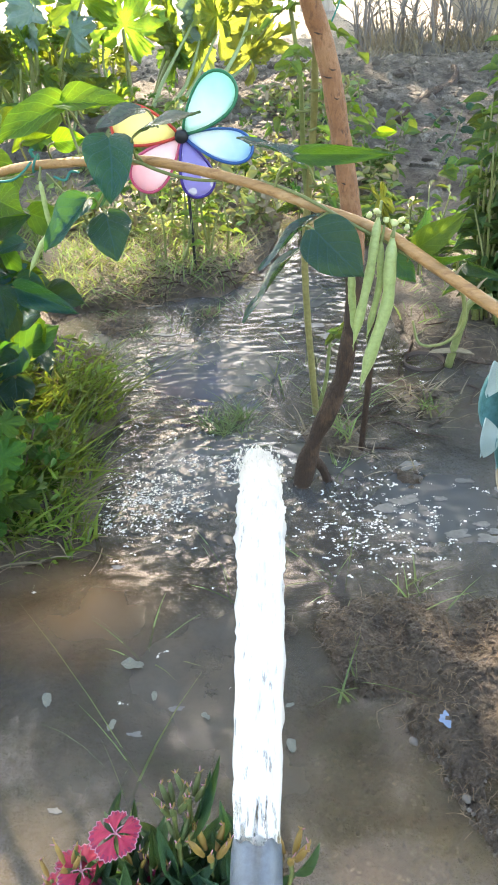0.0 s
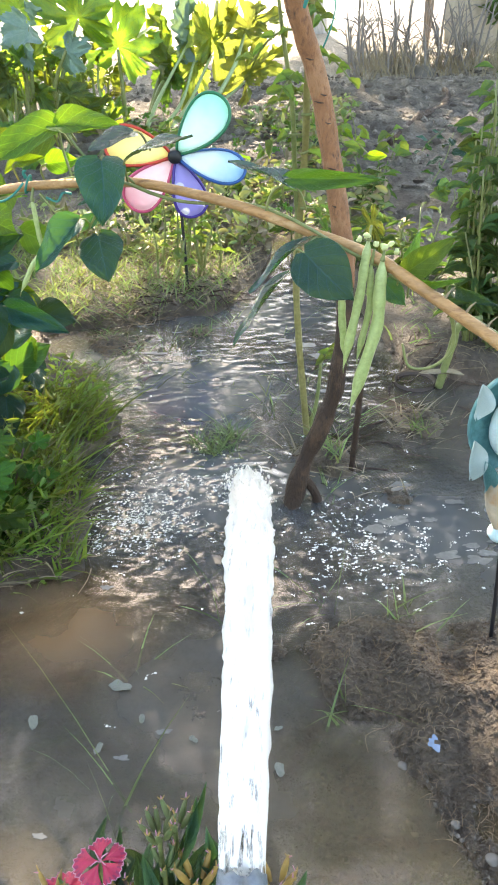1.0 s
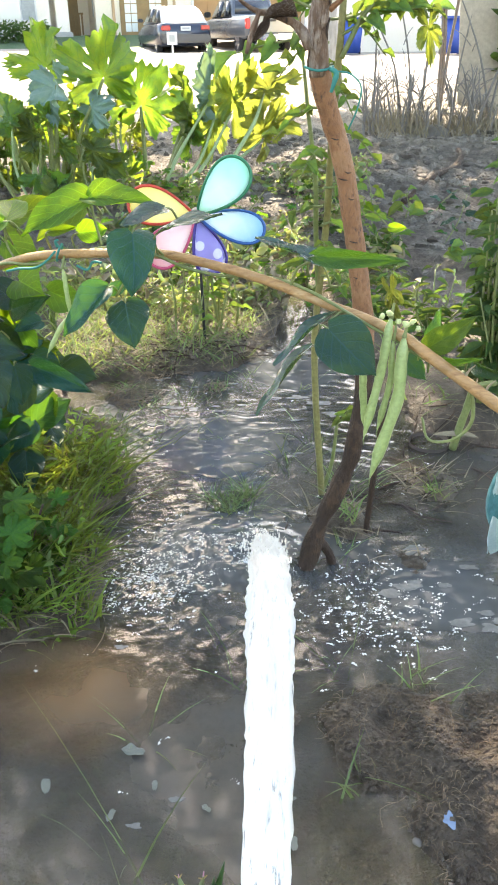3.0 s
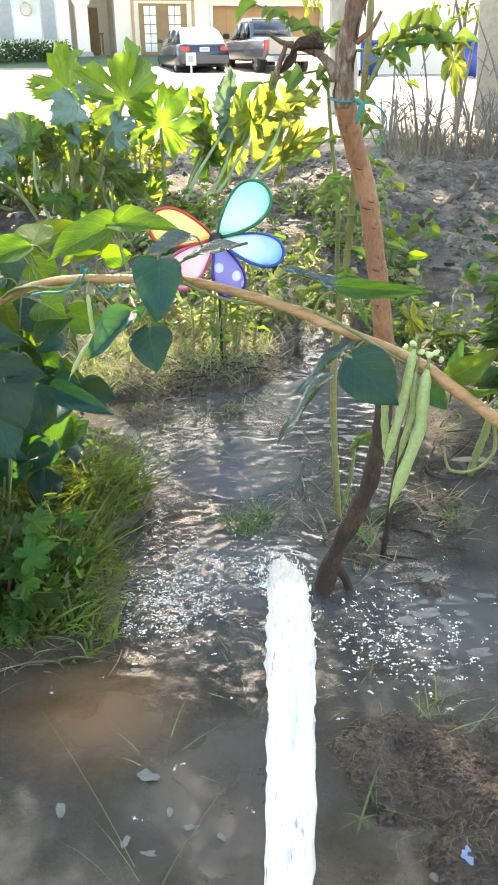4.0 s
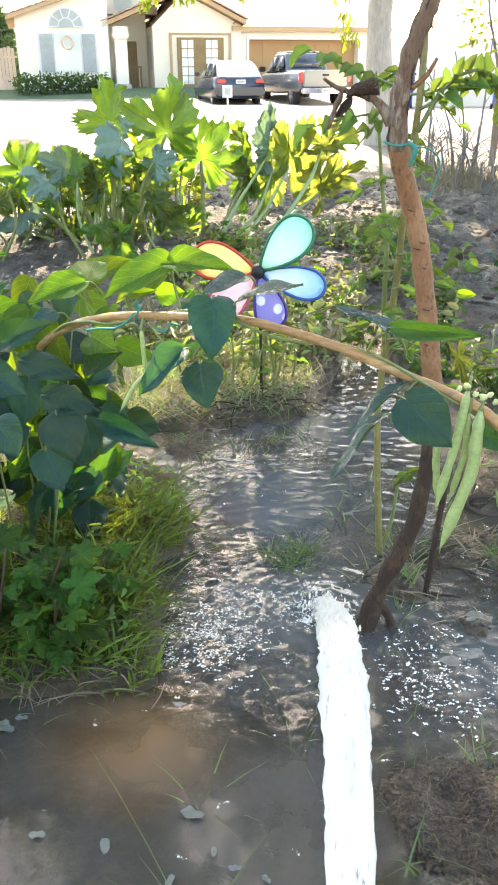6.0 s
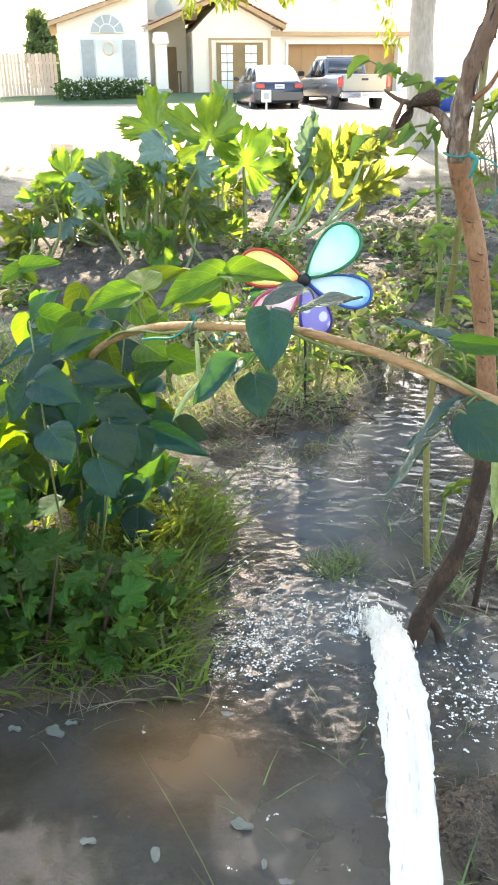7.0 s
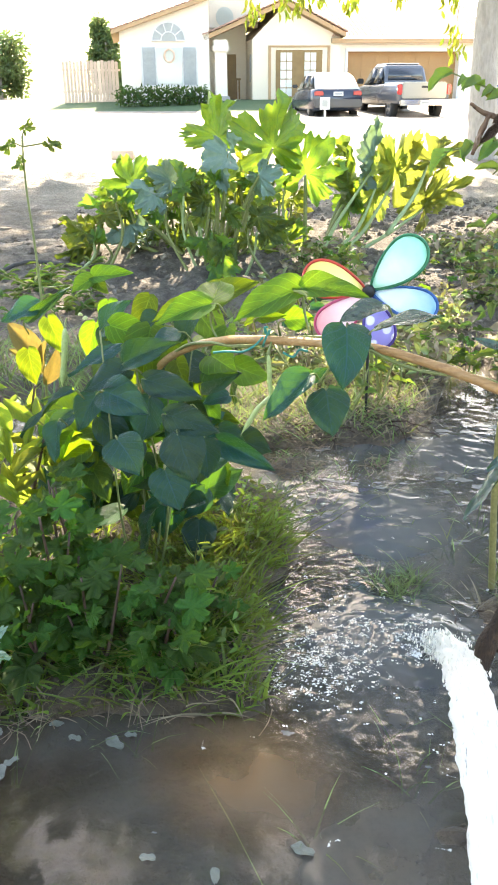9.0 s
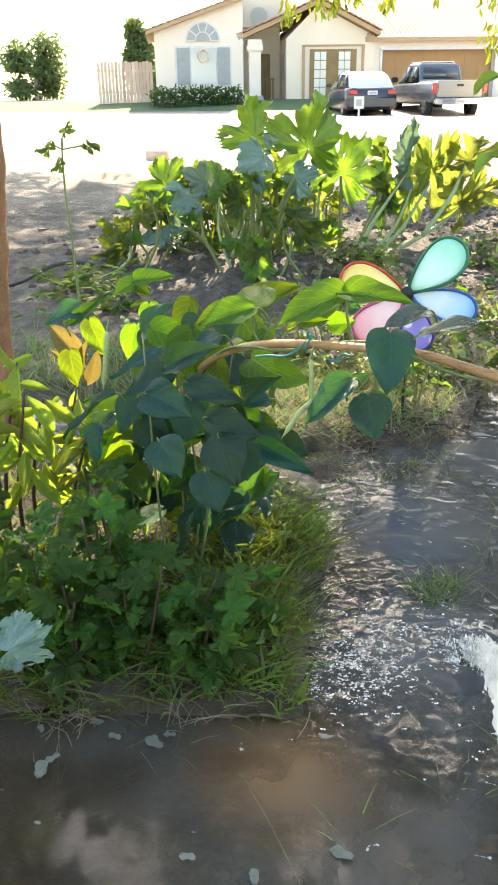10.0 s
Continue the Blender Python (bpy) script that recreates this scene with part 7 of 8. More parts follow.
# ---- the tree whose crown shades the garden ----
tree = thing("tree", (0.52, 10.2, 0.14), "large shade tree with a smooth grey trunk", "tree")
rod("trunk", [(0.56, 10.25, 0.0), (0.53, 10.22, 0.25), (0.49, 10.2, 0.8), (0.46, 10.2, 1.5), (0.5, 10.1, 2.6), (0.6, 10.0, 3.4)], [0.25, 0.17, 0.142, 0.13, 0.125], M["greybark"], tree, "", 18, 6, 0.1, 15)
rng = random.Random(77)
for k in range(11):
    a = k * 2.399
    ex, ey, ez = 0.9 + 2.6 * math.cos(a) * rng.uniform(0.5, 1), 8.7 + 3.2 * math.sin(a) * rng.uniform(0.5, 1), rng.uniform(4.2, 6.0)
    rod("limb", [(0.58, 10.0, 3.1), (0.5 * (0.58 + ex), 0.5 * (10 + ey), 3.4 + 0.35 * (ez - 3)), (ex, ey, ez)], [0.09, 0.05, 0.015], M["greybark"], tree, "", 8, 5, 0.1, k)
# holes cut in the unseen crown to let sun onto these spots: x, y, radius
GAPS = ((-0.42, 0.99, 0.06), (-0.52, 1.06, 0.06), (-0.32, 1.05, 0.06), (-0.40, 1.25, 0.06), (0.20, 1.31, 0.055), (-0.3, 3.0, 0.25), (0.2, 2.95, 0.2), (0.0, 3.3, 0.2), (-1.5, 3.9, 0.25), (-0.9, 4.25, 0.25), (-0.45, 4.1, 0.3), (-0.1, 4.5, 0.3), (-0.125, 1.17, 0.06), (-0.35, 1.40, 0.09), (-0.26, 1.30, 0.06), (-0.12, 1.20, 0.06), (-0.15, 0.44, 0.2), (-0.42, 0.70, 0.08), (-0.10, 1.72, 0.05), (0.3, 1.18, 0.06), (0.14, 0.24, 0.06), (0.13, 0.46, 0.10), (0.10, 0.78, 0.045), (0.07, 1.2, 0.06), (0.37, 0.33, 0.14), (-0.32, 1.14, 0.09), (-0.70, 0.97, 0.22), (-0.12, 4.0, 0.4), (-1.2, 3.8, 0.35), (-0.8, 3.7, 0.25), (-0.6, 5.0, 0.3), (0.4, 5.2, 0.35), (-1.8, 5.2, 0.5), (0.1, 3.4, 0.2), (0.9, 4.3, 0.25), (0.40, 0.70, 0.17), (0.25, 0.82, 0.11), (-0.16, 2.24, 0.22), (-0.4, 2.2, 0.25), (-0.22, 2.42, 0.2))


def leafed(p):
    """Leaves are left out of the crown over spots chosen to get sun."""
    g = p - SUNWARD * (p.z / SUNWARD.z)
    return all((g.x - x) ** 2 + (g.y - y) ** 2 > r * r for x, y, r in GAPS)


# ground spots darkened by extra unseen leaf clumps set along the sun's line
SHADE = ((0.38, 1.1), (0.45, 1.2), (0.36, 1.25), (0.48, 1.05), (0.42, 0.98), (-0.17, 1.32), (-0.1, 1.38), (-0.2, 1.4), (-0.02, 1.3), (0.0, 0.85), (0.0, 0.72), (-0.05, 0.97), (0.06, 0.93), (0.14, -0.03), (0.14, -0.13), (-0.01, 0.27), (-0.06, 0.24), (-0.10, 0.30), (-0.195, 0.91), (-0.22, 0.86), (0.22, 0.56), (0.26, 0.48), (-0.9, 2.0), (-0.8, 2.3), (-1.05, 1.9), (-0.72, 2.1), (-0.95, 2.3), (-1.2, 2.1), (0.05, 1.55), (0.12, 1.70), (-0.05, 1.52), (-0.25, 1.62), (-0.12, 1.66), (0.0, 1.82), (-0.2, 1.85), (0.12, 1.95), (-0.05, 2.02), (0.15, 2.2), (0.02, 1.66), (-0.3, 1.5), (-0.15, 1.5))
for k, (x, y) in enumerate(SHADE):
    c = Vector((x, y, 0)) + SUNWARD * (5.0 / SUNWARD.z)
    clump("foliage", c, (0.20, 0.20, 0.25), 42, 0.15, M["crown"], tree, 700 + k, hollow=0.05, keep=leafed)
for gx in np.arange(-5.6, 3.6, 0.72):
    for gy in np.arange(8.4, 11.6, 0.75):
        c = (gx + rng.uniform(-0.25, 0.25), gy + rng.uniform(-0.25, 0.25), rng.uniform(2.9, 4.1) + 0.06 * (gy - 8))
        clump("foliage", c, (0.6, 0.6, 0.42), 62, 0.16, M["crown"], tree, 900 + int(gx * 40 + gy * 7), hollow=0.1, keep=leafed)
# unseen clumps added to keep bright sky out of the water's reflection
for gx in np.arange(-5.6, 0.6, 0.62):
    for gy in (11.3, 11.9, 12.5):
        c = (gx + rng.uniform(-0.25, 0.25), gy + rng.uniform(-0.2, 0.2), rng.uniform(4.3, 5.8))
        clump("foliage", c, (0.6, 0.5, 0.45), 80, 0.16, M["crown"], tree, 1700 + int(gx * 40 + gy * 7), hollow=0.1, keep=leafed)
k = 0
for gx in np.arange(-4.2, 4.4, 0.58):
    for gy in np.arange(4.0, 12.4, 0.58):
        if gy > 9.6 and gx < 0.4:
            continue
        k += 1
        c = (gx + rng.uniform(-0.25, 0.25), gy + rng.uniform(-0.25, 0.25), rng.uniform(4.2, 6.0))
        clump("foliage", c, (0.55, 0.55, 0.40), 125, 0.15, M["crown"], tree, 300 + k, hollow=0.1, keep=leafed)
for k, (x, z, ln) in enumerate(((-1.66, 1.62, 0.16), (-1.40, 1.70, 0.2), (-1.22, 1.66, 0.17), (-0.80, 1.70, 0.2), (-0.40, 1.75, 0.2), (0.10, 1.40, 0.28), (0.02, 1.68, 0.2), (-1.05, 1.75, 0.15))):
    rod("twig", [(x + 0.3, 8.6, 4.2), (x + 0.1, 8.2, 2.6), (x, 8.0, z)], [0.012, 0.006, 0.003], M["twig"], tree, "", 6)
    spots = []
    for j in range(26):
        p = Vector((x + rng.gauss(0, 0.05), 8.0 + rng.gauss(0, 0.05), z - ln * rng.random()))
        spots.append((p, p + Vector((rng.uniform(-0.04, 0.04), rng.uniform(-0.04, 0.04), -rng.uniform(0.04, 0.09))), 0.03, rng.uniform(-90, 90)))
    leaf_cloud("hanging_leaves", "shrub", spots, M["hangleaf"], tree, "hanging leaves in a painted sunlit yellow-green tone", "stuff")


# ---- the pipe and its jet ----
def churn_material():
    """Wild water: white aerated crests, clear dark hollows between."""
    m, nt, p, out = nodes_of("churned_water")
    v = place(nt)
    f = mth(nt, "ADD", mth(nt, "MULTIPLY", noise_tex(nt, v, 60.0, 4, 0.65), 0.55), mth(nt, "MULTIPLY", noise_tex(nt, v, 240.0, 3, 0.6), 0.45))
    p.inputs["Base Color"].default_value = (0.74, 0.74, 0.71, 1)
    p.inputs["Roughness"].default_value = 0.2
    nt.links.new(bump(nt, f, 0.7, 0.006), p.inputs["Normal"])
    clear = nt.nodes.new("ShaderNodeBsdfTransparent")
    mx = nt.nodes.new("ShaderNodeMixShader")
    nt.links.new(ramp(nt, f, 0.49, 0.60), mx.inputs[0])
    nt.links.new(clear.outputs[0], mx.inputs[1])
    nt.links.new(p.outputs[0], mx.inputs[2])
    nt.links.new(mx.outputs[0], out.inputs[0])
    return m


M["churn"] = churn_material()
pipe = thing("water_pipe", (0.085, -0.2, 0.0), "grey plastic irrigation pipe pouring out water", "pipe")
PM = Vector((0.087, 0.350, 0.318))                     # mouth
PD = Vector((0.0, 1.0, 0.22)).normalized()
bm = bmesh.new()
sx = PD.cross(Vector((0, 0, 1))).normalized()
sz = sx.cross(PD)
rings = []
for dist, r in ((0.0, 0.0140), (0.0, 0.0160), (-0.003, 0.0164), (-0.035, 0.0164), (-0.037, 0.0176), (-0.048, 0.0176), (-0.05, 0.0164), (-0.5, 0.0164)):
    rings.append([bm.verts.new(PM + PD * (dist + (0.003 * math.sin(3 * a) + 0.0022 * math.sin(7 * a + 1)) * (dist > -0.003)) + sx * r * math.cos(a) + sz * r * math.sin(a)) for a in np.linspace(0, 2 * math.pi, 48, endpoint=False)])
inner = [bm.verts.new(PM + PD * -0.12 + sx * 0.0140 * math.cos(a) + sz * 0.0140 * math.sin(a)) for a in np.linspace(0, 2 * math.pi, 48, endpoint=False)]
rings.insert(0, inner)
for a, b in zip(rings, rings[1:]):
    for k in range(48):
        bm.faces.new((a[k], a[(k + 1) % 48], b[(k + 1) % 48], b[k]))
bmesh.ops.recalc_face_normals(bm, faces=bm.faces)
part("tube", bm, M["pipe"], pipe)
rod("riser", [PM - PD * 0.49, PM - PD * 0.56 + Vector((0, 0, -0.02)), (0.087, -0.22, 0.1), (0.087, -0.22, -0.1)], 0.018, M["pipe"], pipe, "", 14)


def jet_line(f):
    """The stream's middle, f from 0 at the mouth to 1 where it strikes the water."""
    p = PM + (Vector((0.057, 1.23, 0.012)) - PM) * f
    return p + Vector((0.034, 0, 0.50)) * f * (1 - f)


bm = bmesh.new()
rings = []
N, S = 220, 34
for i in range(N + 1):
    f = i / N
    c = jet_line(f)
    rx = np.interp(f, [0, 0.05, 0.4, 0.65, 0.85, 1], [0.0140, 0.0160, 0.0225, 0.0215, 0.0150, 0.0115])
    rz = np.interp(f, [0, 0.05, 0.4, 0.8, 1], [0.0142, 0.0145, 0.017, 0.020, 0.024])
    ring = []
    for k in range(S):
        a = 2 * math.pi * k / S
        d = Vector((math.cos(a), 0, math.sin(a)))
        q = Vector((d.x * 1.6, f * 13, d.z * 1.6))
        w = 1 + (0.04 + 0.34 * f ** 1.6) * noise.noise(q * 1.1) + (0.05 + 0.30 * f ** 1.6) * noise.noise(q * 2.6 + Vector((5, 0, 0))) + (0.05 + 0.2 * f) * noise.noise(q * 6.0)
        strand = 0.0024 * math.sin(k * 3.1 + 2 * noise.noise(Vector((k * 0.7, f * 5, 0)))) * (0.4 + f)
        ring.append(bm.verts.new(c + Vector((d.x * rx * w, 0.01 * noise.noise(q * 2), d.z * rz * w)) + d * strand))
    rings.append(ring)
for a, b in zip(rings, rings[1:]):
    for k in range(S):
        bm.faces.new((a[k], a[(k + 1) % S], b[(k + 1) % S], b[k]))
bm.faces.new(rings[-1])
bm.faces.new(rings[0][::-1])
jet = thing("water_jet", jet_line(0), "white foaming jet of water arching out of the pipe", "water jet")
part("stream", bm, M["froth"], jet)
rng = random.Random(2)


def drops(name, n, spot, size, mat, parent, label="", kind="stuff", seed=1, flat=1.0, long=1.0):
    """Small drops or bubbles joined in one mesh."""
    rng = random.Random(seed)
    base = bmesh.new()
    bmesh.ops.create_icosphere(base, subdivisions=1, radius=1)
    co = np.array([v.co[:] for v in base.verts])
    fc = np.array([[v.index for v in f.verts] for f in base.faces])
    base.free()
    V, F = [], []
    o = np.array(origin(parent)[:])
    for i in range(n):
        p, s = spot(rng), size(rng)
        V.append(co * np.array([s * rng.uniform(0.7, 1.0 + 1.2 * (flat < 1)), s * rng.uniform(0.6, 1.3) * long, s * flat]) * (1 + (flat < 1) * np.array([[rng.uniform(-0.4, 0.4)] for _ in co])) + np.array(p) - o)
        F.append(fc + i * len(co))
    me = bpy.data.meshes.new(name)
    me.from_pydata(np.concatenate(V).tolist(), [], np.concatenate(F).tolist())
    me.polygons.foreach_set("use_smooth", [True] * len(me.polygons))
    me.materials.append(mat)
    ob = new(name, me)
    ob.parent = parent
    return tagged(ob, label, "", "", kind)


def along(rng):
    f = 0.55 + 0.45 * rng.random()
    c = jet_line(f)
    a = rng.uniform(0, 6.283)
    r = (0.016 + 0.012 * f) * rng.uniform(0.85, 1.2 + 0.3 * f)
    return (c.x + r * math.cos(a), c.y, c.z + r * 0.8 * math.sin(a))


drops("spray", 260, along, lambda r: 0.0004 + 0.0016 * r.random() ** 3, M["foam"], jet, "loose white spray", long=4.0)


def splash(rng):
    a, r = rng.uniform(0, 6.283), abs(rng.gauss(0, 0.045))
    return (0.055 + r * math.cos(a), 1.235 + r * math.sin(a), max(0.002, 0.03 * math.exp(-(r / 0.05) ** 2) + rng.uniform(-0.012, 0.016)))


bm = bmesh.new()
rows = []
for i in range(56):
    row = []
    for j in range(56):
        u, v = i / 27.5 - 1, j / 27.5 - 1
        x, y = 0.028 + 0.115 * u, 1.245 + 0.085 * v
        d2 = ((x - 0.055) / 0.05) ** 2 + ((y - 1.24) / 0.04) ** 2
        away = max(0.0, 1 - u * u - v * v)
        lump = 0.011 * abs(noise.noise(Vector((x * 55, y * 55, 3)))) + 0.006 * noise.noise(Vector((x * 130, y * 130, 9)))
        row.append(bm.verts.new((x + 0.004 * noise.noise(Vector((x * 70, y * 70, 20))), y, (0.022 * math.exp(-d2) + lump) * min(1.0, away * 1.6) - 0.004 * (1 - away))))
    rows.append(row)
for ra, rb in zip(rows, rows[1:]):
    for j in range(55):
        bm.faces.new((ra[j], rb[j], rb[j + 1], ra[j + 1]))
part("churn", bm, M["churn"], jet, "aerated water heaving where the jet lands")
drops("splash", 420, splash, lambda r: 0.0004 + 0.0018 * r.random() ** 2.5, M["foam"], jet, "white splash where the jet lands", seed=4)


# ---- floating things: foam, bubbles, leaves, straw ----
def foam_clusters(n):
    """Centres of drifting foam, strings of bubbles that trail along the current, and of sun glints."""
    rng = random.Random(7)
    out = []
    while len(out) < n:
        k = rng.random()
        if k < 0.20:
            x, y = -0.03 + rng.gauss(0, 0.10), 1.28 + rng.gauss(0, 0.05)
        elif k < 0.58:
            # white flecks here also stand for sun glints on the ripples
            x, y = -0.135 + rng.gauss(0, 0.055), 1.17 + rng.gauss(0, 0.055)
        elif k < 0.90:
            x, y = 0.25 + rng.gauss(0, 0.08), 1.10 + rng.gauss(0, 0.07)
        else:
            x, y = rng.uniform(-0.3, 0.45), rng.uniform(0.7, 2.3)
        a = rng.uniform(-0.6, 0.9)
        for q in range(rng.randrange(2, 9)):
            x, y = x + math.cos(a) * rng.uniform(0.001, 0.005), y + math.sin(a) * rng.uniform(0.0, 0.004)
            a += rng.gauss(0, 0.7)
            out.append((x, y, 0.0004 + 0.0021 * rng.random() ** 3))
    return out


rng = random.Random(17)
V, F = [], []
for x, y, r in foam_clusters(5200):
    z, n0 = float(ripple(x, y)), len(V)
    V.append((x, y, z + 0.0004 + r * 0.35))
    turn = rng.uniform(0, 6.283)
    for k in range(7):
        q = r * rng.uniform(0.45, 1.5)
        V.append((x + q * math.cos(turn + k * 0.8976), y + q * math.sin(turn + k * 0.8976), z + 0.0001))
    F += [(n0, n0 + 1 + k, n0 + 1 + (k + 1) % 7) for k in range(7)]
me = bpy.data.meshes.new("foam_flecks")
me.from_pydata(V, [], F)
me.materials.append(M["foam"])
tagged(new("foam_flecks", me), "white foam flecks and modelled sun glints in strings on the water", "foam", "", "stuff")


def flat_patch(x, y, r, squash_, seed, z=0.0004):
    """A thin raft with a ragged rounded edge."""
    bm = bmesh.new()
    n = 40
    top = []
    for k in range(n):
        a = 2 * math.pi * k / n
        q = r * (1 + 0.75 * noise.noise(Vector((math.cos(a) * 1.1, math.sin(a) * 1.1, seed))) + 0.3 * noise.noise(Vector((math.cos(a) * 2.1, math.sin(a) * 2.1, seed + 9))))
        top.append(bm.verts.new((x + q * math.cos(a), y + q * math.sin(a) * squash_, float(ripple(x, y)) + z)))
    f = bm.faces.new(top)
    g = bmesh.ops.extrude_face_region(bm, geom=[f])
    bmesh.ops.translate(bm, vec=(0, 0, 0.0005), verts=[v for v in g["geom"] if isinstance(v, bmesh.types.BMVert)])
    bmesh.ops.recalc_face_normals(bm, faces=bm.faces)
    return bm


M["scum"] = surface("grey_scum", (0.20, 0.20, 0.19), (0.14, 0.138, 0.13), 0.12, 30, 120, 0.15)
rng = random.Random(19)
for k in range(100):
    if k >= 60:
        x, y, r = rng.uniform(-0.36, 0.10), rng.uniform(1.58, 2.1), rng.uniform(0.004, 0.014)
    elif k < 20:
        x, y, r = rng.uniform(0.06, 0.30), rng.uniform(1.55, 2.5), rng.uniform(0.008, 0.03)
    elif k < 32:
        x, y, r = rng.uniform(0.27, 0.50), rng.uniform(1.04, 1.30), rng.uniform(0.010, 0.026)
    elif k < 44:
        x, y, r = rng.uniform(-0.35, 0.05), rng.uniform(1.6, 2.05), rng.uniform(0.006, 0.018)
    else:
        x, y, r = rng.uniform(-0.7, 0.2), rng.uniform(0.55, 1.0), rng.uniform(0.003, 0.009)
    if gz(x, y) < 0.0:
        tagged(part("floating_scum", flat_patch(x, y, r, rng.uniform(0.3, 0.6), k), M["scum"], None, smooth=False), "pale grey scum floating on the water", "scum", "floating scum")
M["deadleaf"] = surface("dead_leaf", (0.24, 0.25, 0.20), (0.15, 0.14, 0.10), 0.3, 14, 60, 0.3)
LEAF["dead"] = [blade_leaf("dead_leaf", M["deadleaf"], lambda u: lance(u) ** 0.6 * (1 + 0.12 * math.sin(u * 11)), 90 + s, 0.05, 0.06, 0.08, 9, 6) for s in range(3)]
for x, y, a, ln in ((-0.534, 0.821, 20, 0.034), (-0.385, 0.915, 60, 0.034), (-0.452, 0.919, 80, 0.02), (-0.51, 0.939, -70, 0.022), (-0.526, 0.866, 140, 0.022), (-0.573, 0.904, 40, 0.016), (-0.085, 0.795, 75, 0.03), (-0.195, 0.731, 20, 0.022), (-0.106, 0.708, 160, 0.016), (-0.061, 0.740, 10, 0.014), (0.01, 0.711, 50, 0.013), (0.114, 0.733, 110, 0.011), (0.112, 0.663, 10, 0.02), (-0.279, 0.748, 95, 0.02), (-0.373, 0.944, 95, 0.018)):
    l = new("fallen_leaf", LEAF["dead"][int(abs(x) * 100) % 3])
    l.matrix_basis = Matrix.Translation((x, y, 0.0028)) @ Matrix.Rotation(radians(a), 4, "Z") @ Matrix.Diagonal((ln * 0.55, ln, ln, 1))
    tagged(l, "dull grey-green dead leaf floating flat on the water", "leaf", "fallen leaves")

rng = random.Random(29)


def straws(n, x0, x1, y0, y1, ok, ln, lift=0.004):
    out = []
    while len(out) < n:
        x, y = rng.uniform(x0, x1), rng.uniform(y0, y1)
        if ok(x, y):
            a = rng.uniform(0, 6.283)
            out.append((x, y, max(gz(x, y), 0.0) + lift * rng.random(), rng.uniform(*ln), math.cos(a), math.sin(a)))
    return out


def litter(name, mat, items, label, category, r=0.0011):
    """Thin bent stalks lying about, joined."""
    bm = bmesh.new()
    for x, y, z, ln, dx, dy in items:
        k = rng.uniform(-0.3, 0.3)
        p1 = (x + dx * ln * 0.5 - dy * ln * k, y + dy * ln * 0.5 + dx * ln * k, z + rng.uniform(0.0, 0.006))
        x2, y2 = x + dx * ln, y + dy * ln
        tube(bm, [(x, y, z), p1, (x2, y2, max(gz(x2, y2), 0) + 0.002)], [r, r * 0.6], 4, 2)
    ob = part(name, bm, mat, None, label)
    return tagged(ob, label, category, "", "stuff")


on_heap = lambda x, y: gz(x, y) > 0.004
heap_mat = lambda x, y: by_heap(x, y) and float(lattice(np.array(x), np.array(y), 0.05, 51)) > -0.05
by_heap = lambda x, y: gz(x, y) > -0.006 and x > 0.1 + 0.25 * max(0.0, 0.7 - y)
litter("root_fibres", M["fibre"], straws(950, 0.10, 0.55, 0.5, 0.97, heap_mat, (0.004, 0.018)) + straws(90, 0.10, 0.55, 0.5, 0.97, by_heap, (0.02, 0.05)), "brown root fibres matted on the spoil heap", "fibres", 0.00042)
litter("straw_litter", M["straw"], straws(90, -0.9, -0.18, 0.92, 1.12, lambda x, y: gz(x, y) > -0.012, (0.015, 0.07)) + straws(260, -0.5, 0.1, 2.0, 2.5, on_heap, (0.02, 0.09)) + straws(70, 0.1, 0.6, 1.3, 1.8, on_heap, (0.02, 0.09)), "dry straw and root fibres strewn on wet soil", "straw", 0.0007)
litter("twig_litter", M["wetbark"], straws(26, 0.05, 0.6, 1.25, 1.9, lambda x, y: gz(x, y) > -0.03, (0.03, 0.12)) + straws(50, -0.3, 0.05, 2.05, 2.3, on_heap, (0.03, 0.1)), "dark wet twigs in the mud", "twigs", 0.0022)
litter("root_fibres", M["fibre"], straws(170, -0.9, -0.18, 0.90, 1.08, lambda x, y: -0.02 < gz(x, y) < 0.03, (0.015, 0.06)) + straws(380, -0.35, 0.12, 1.6, 2.1, lambda x, y: gz(x, y) > -0.008, (0.01, 0.05)), "brown roots trailing from the bank", "fibres", 0.001)


def clods(name, n, x0, x1, y0, y1, r0, r1, mat, label, ok=lambda x, y: True, seed=1):
    rng = random.Random(seed)
    base = bmesh.new()
    bmesh.ops.create_icosphere(base, subdivisions=1, radius=1)
    co = np.array([v.co[:] for v in base.verts])
    fc = np.array([[v.index for v in f.verts] for f in base.faces])
    base.free()
    V, F, i = [], [], 0
    while i < n:
        x, y = rng.uniform(x0, x1), rng.uniform(y0, y1)
        if not ok(x, y):
            continue
        r = r0 + (r1 - r0) * rng.random() ** 2.5
        k = rng.uniform(0, 99)
        w = 1 + 0.45 * lattice(co[:, 0] * 1.0 + k, co[:, 1] + co[:, 2] * 0.7, 0.8, 3) + 0.35 * lattice(co[:, 0] + co[:, 2] + k, co[:, 1] - co[:, 2], 0.4, 5)
        V.append(co * w[:, None] * r * np.array([rng.uniform(0.8, 1.3), rng.uniform(0.8, 1.2), 0.8]) + np.array([x, y, gz(x, y) - r * 0.05]))
        F.append(fc + i * len(co))
        i += 1
    me = bpy.data.meshes.new(name)
    me.from_pydata(np.concatenate(V).tolist(), [], np.concatenate(F).tolist())
    me.materials.append(mat)
    return tagged(new(name, me), label, "soil", "", "stuff")


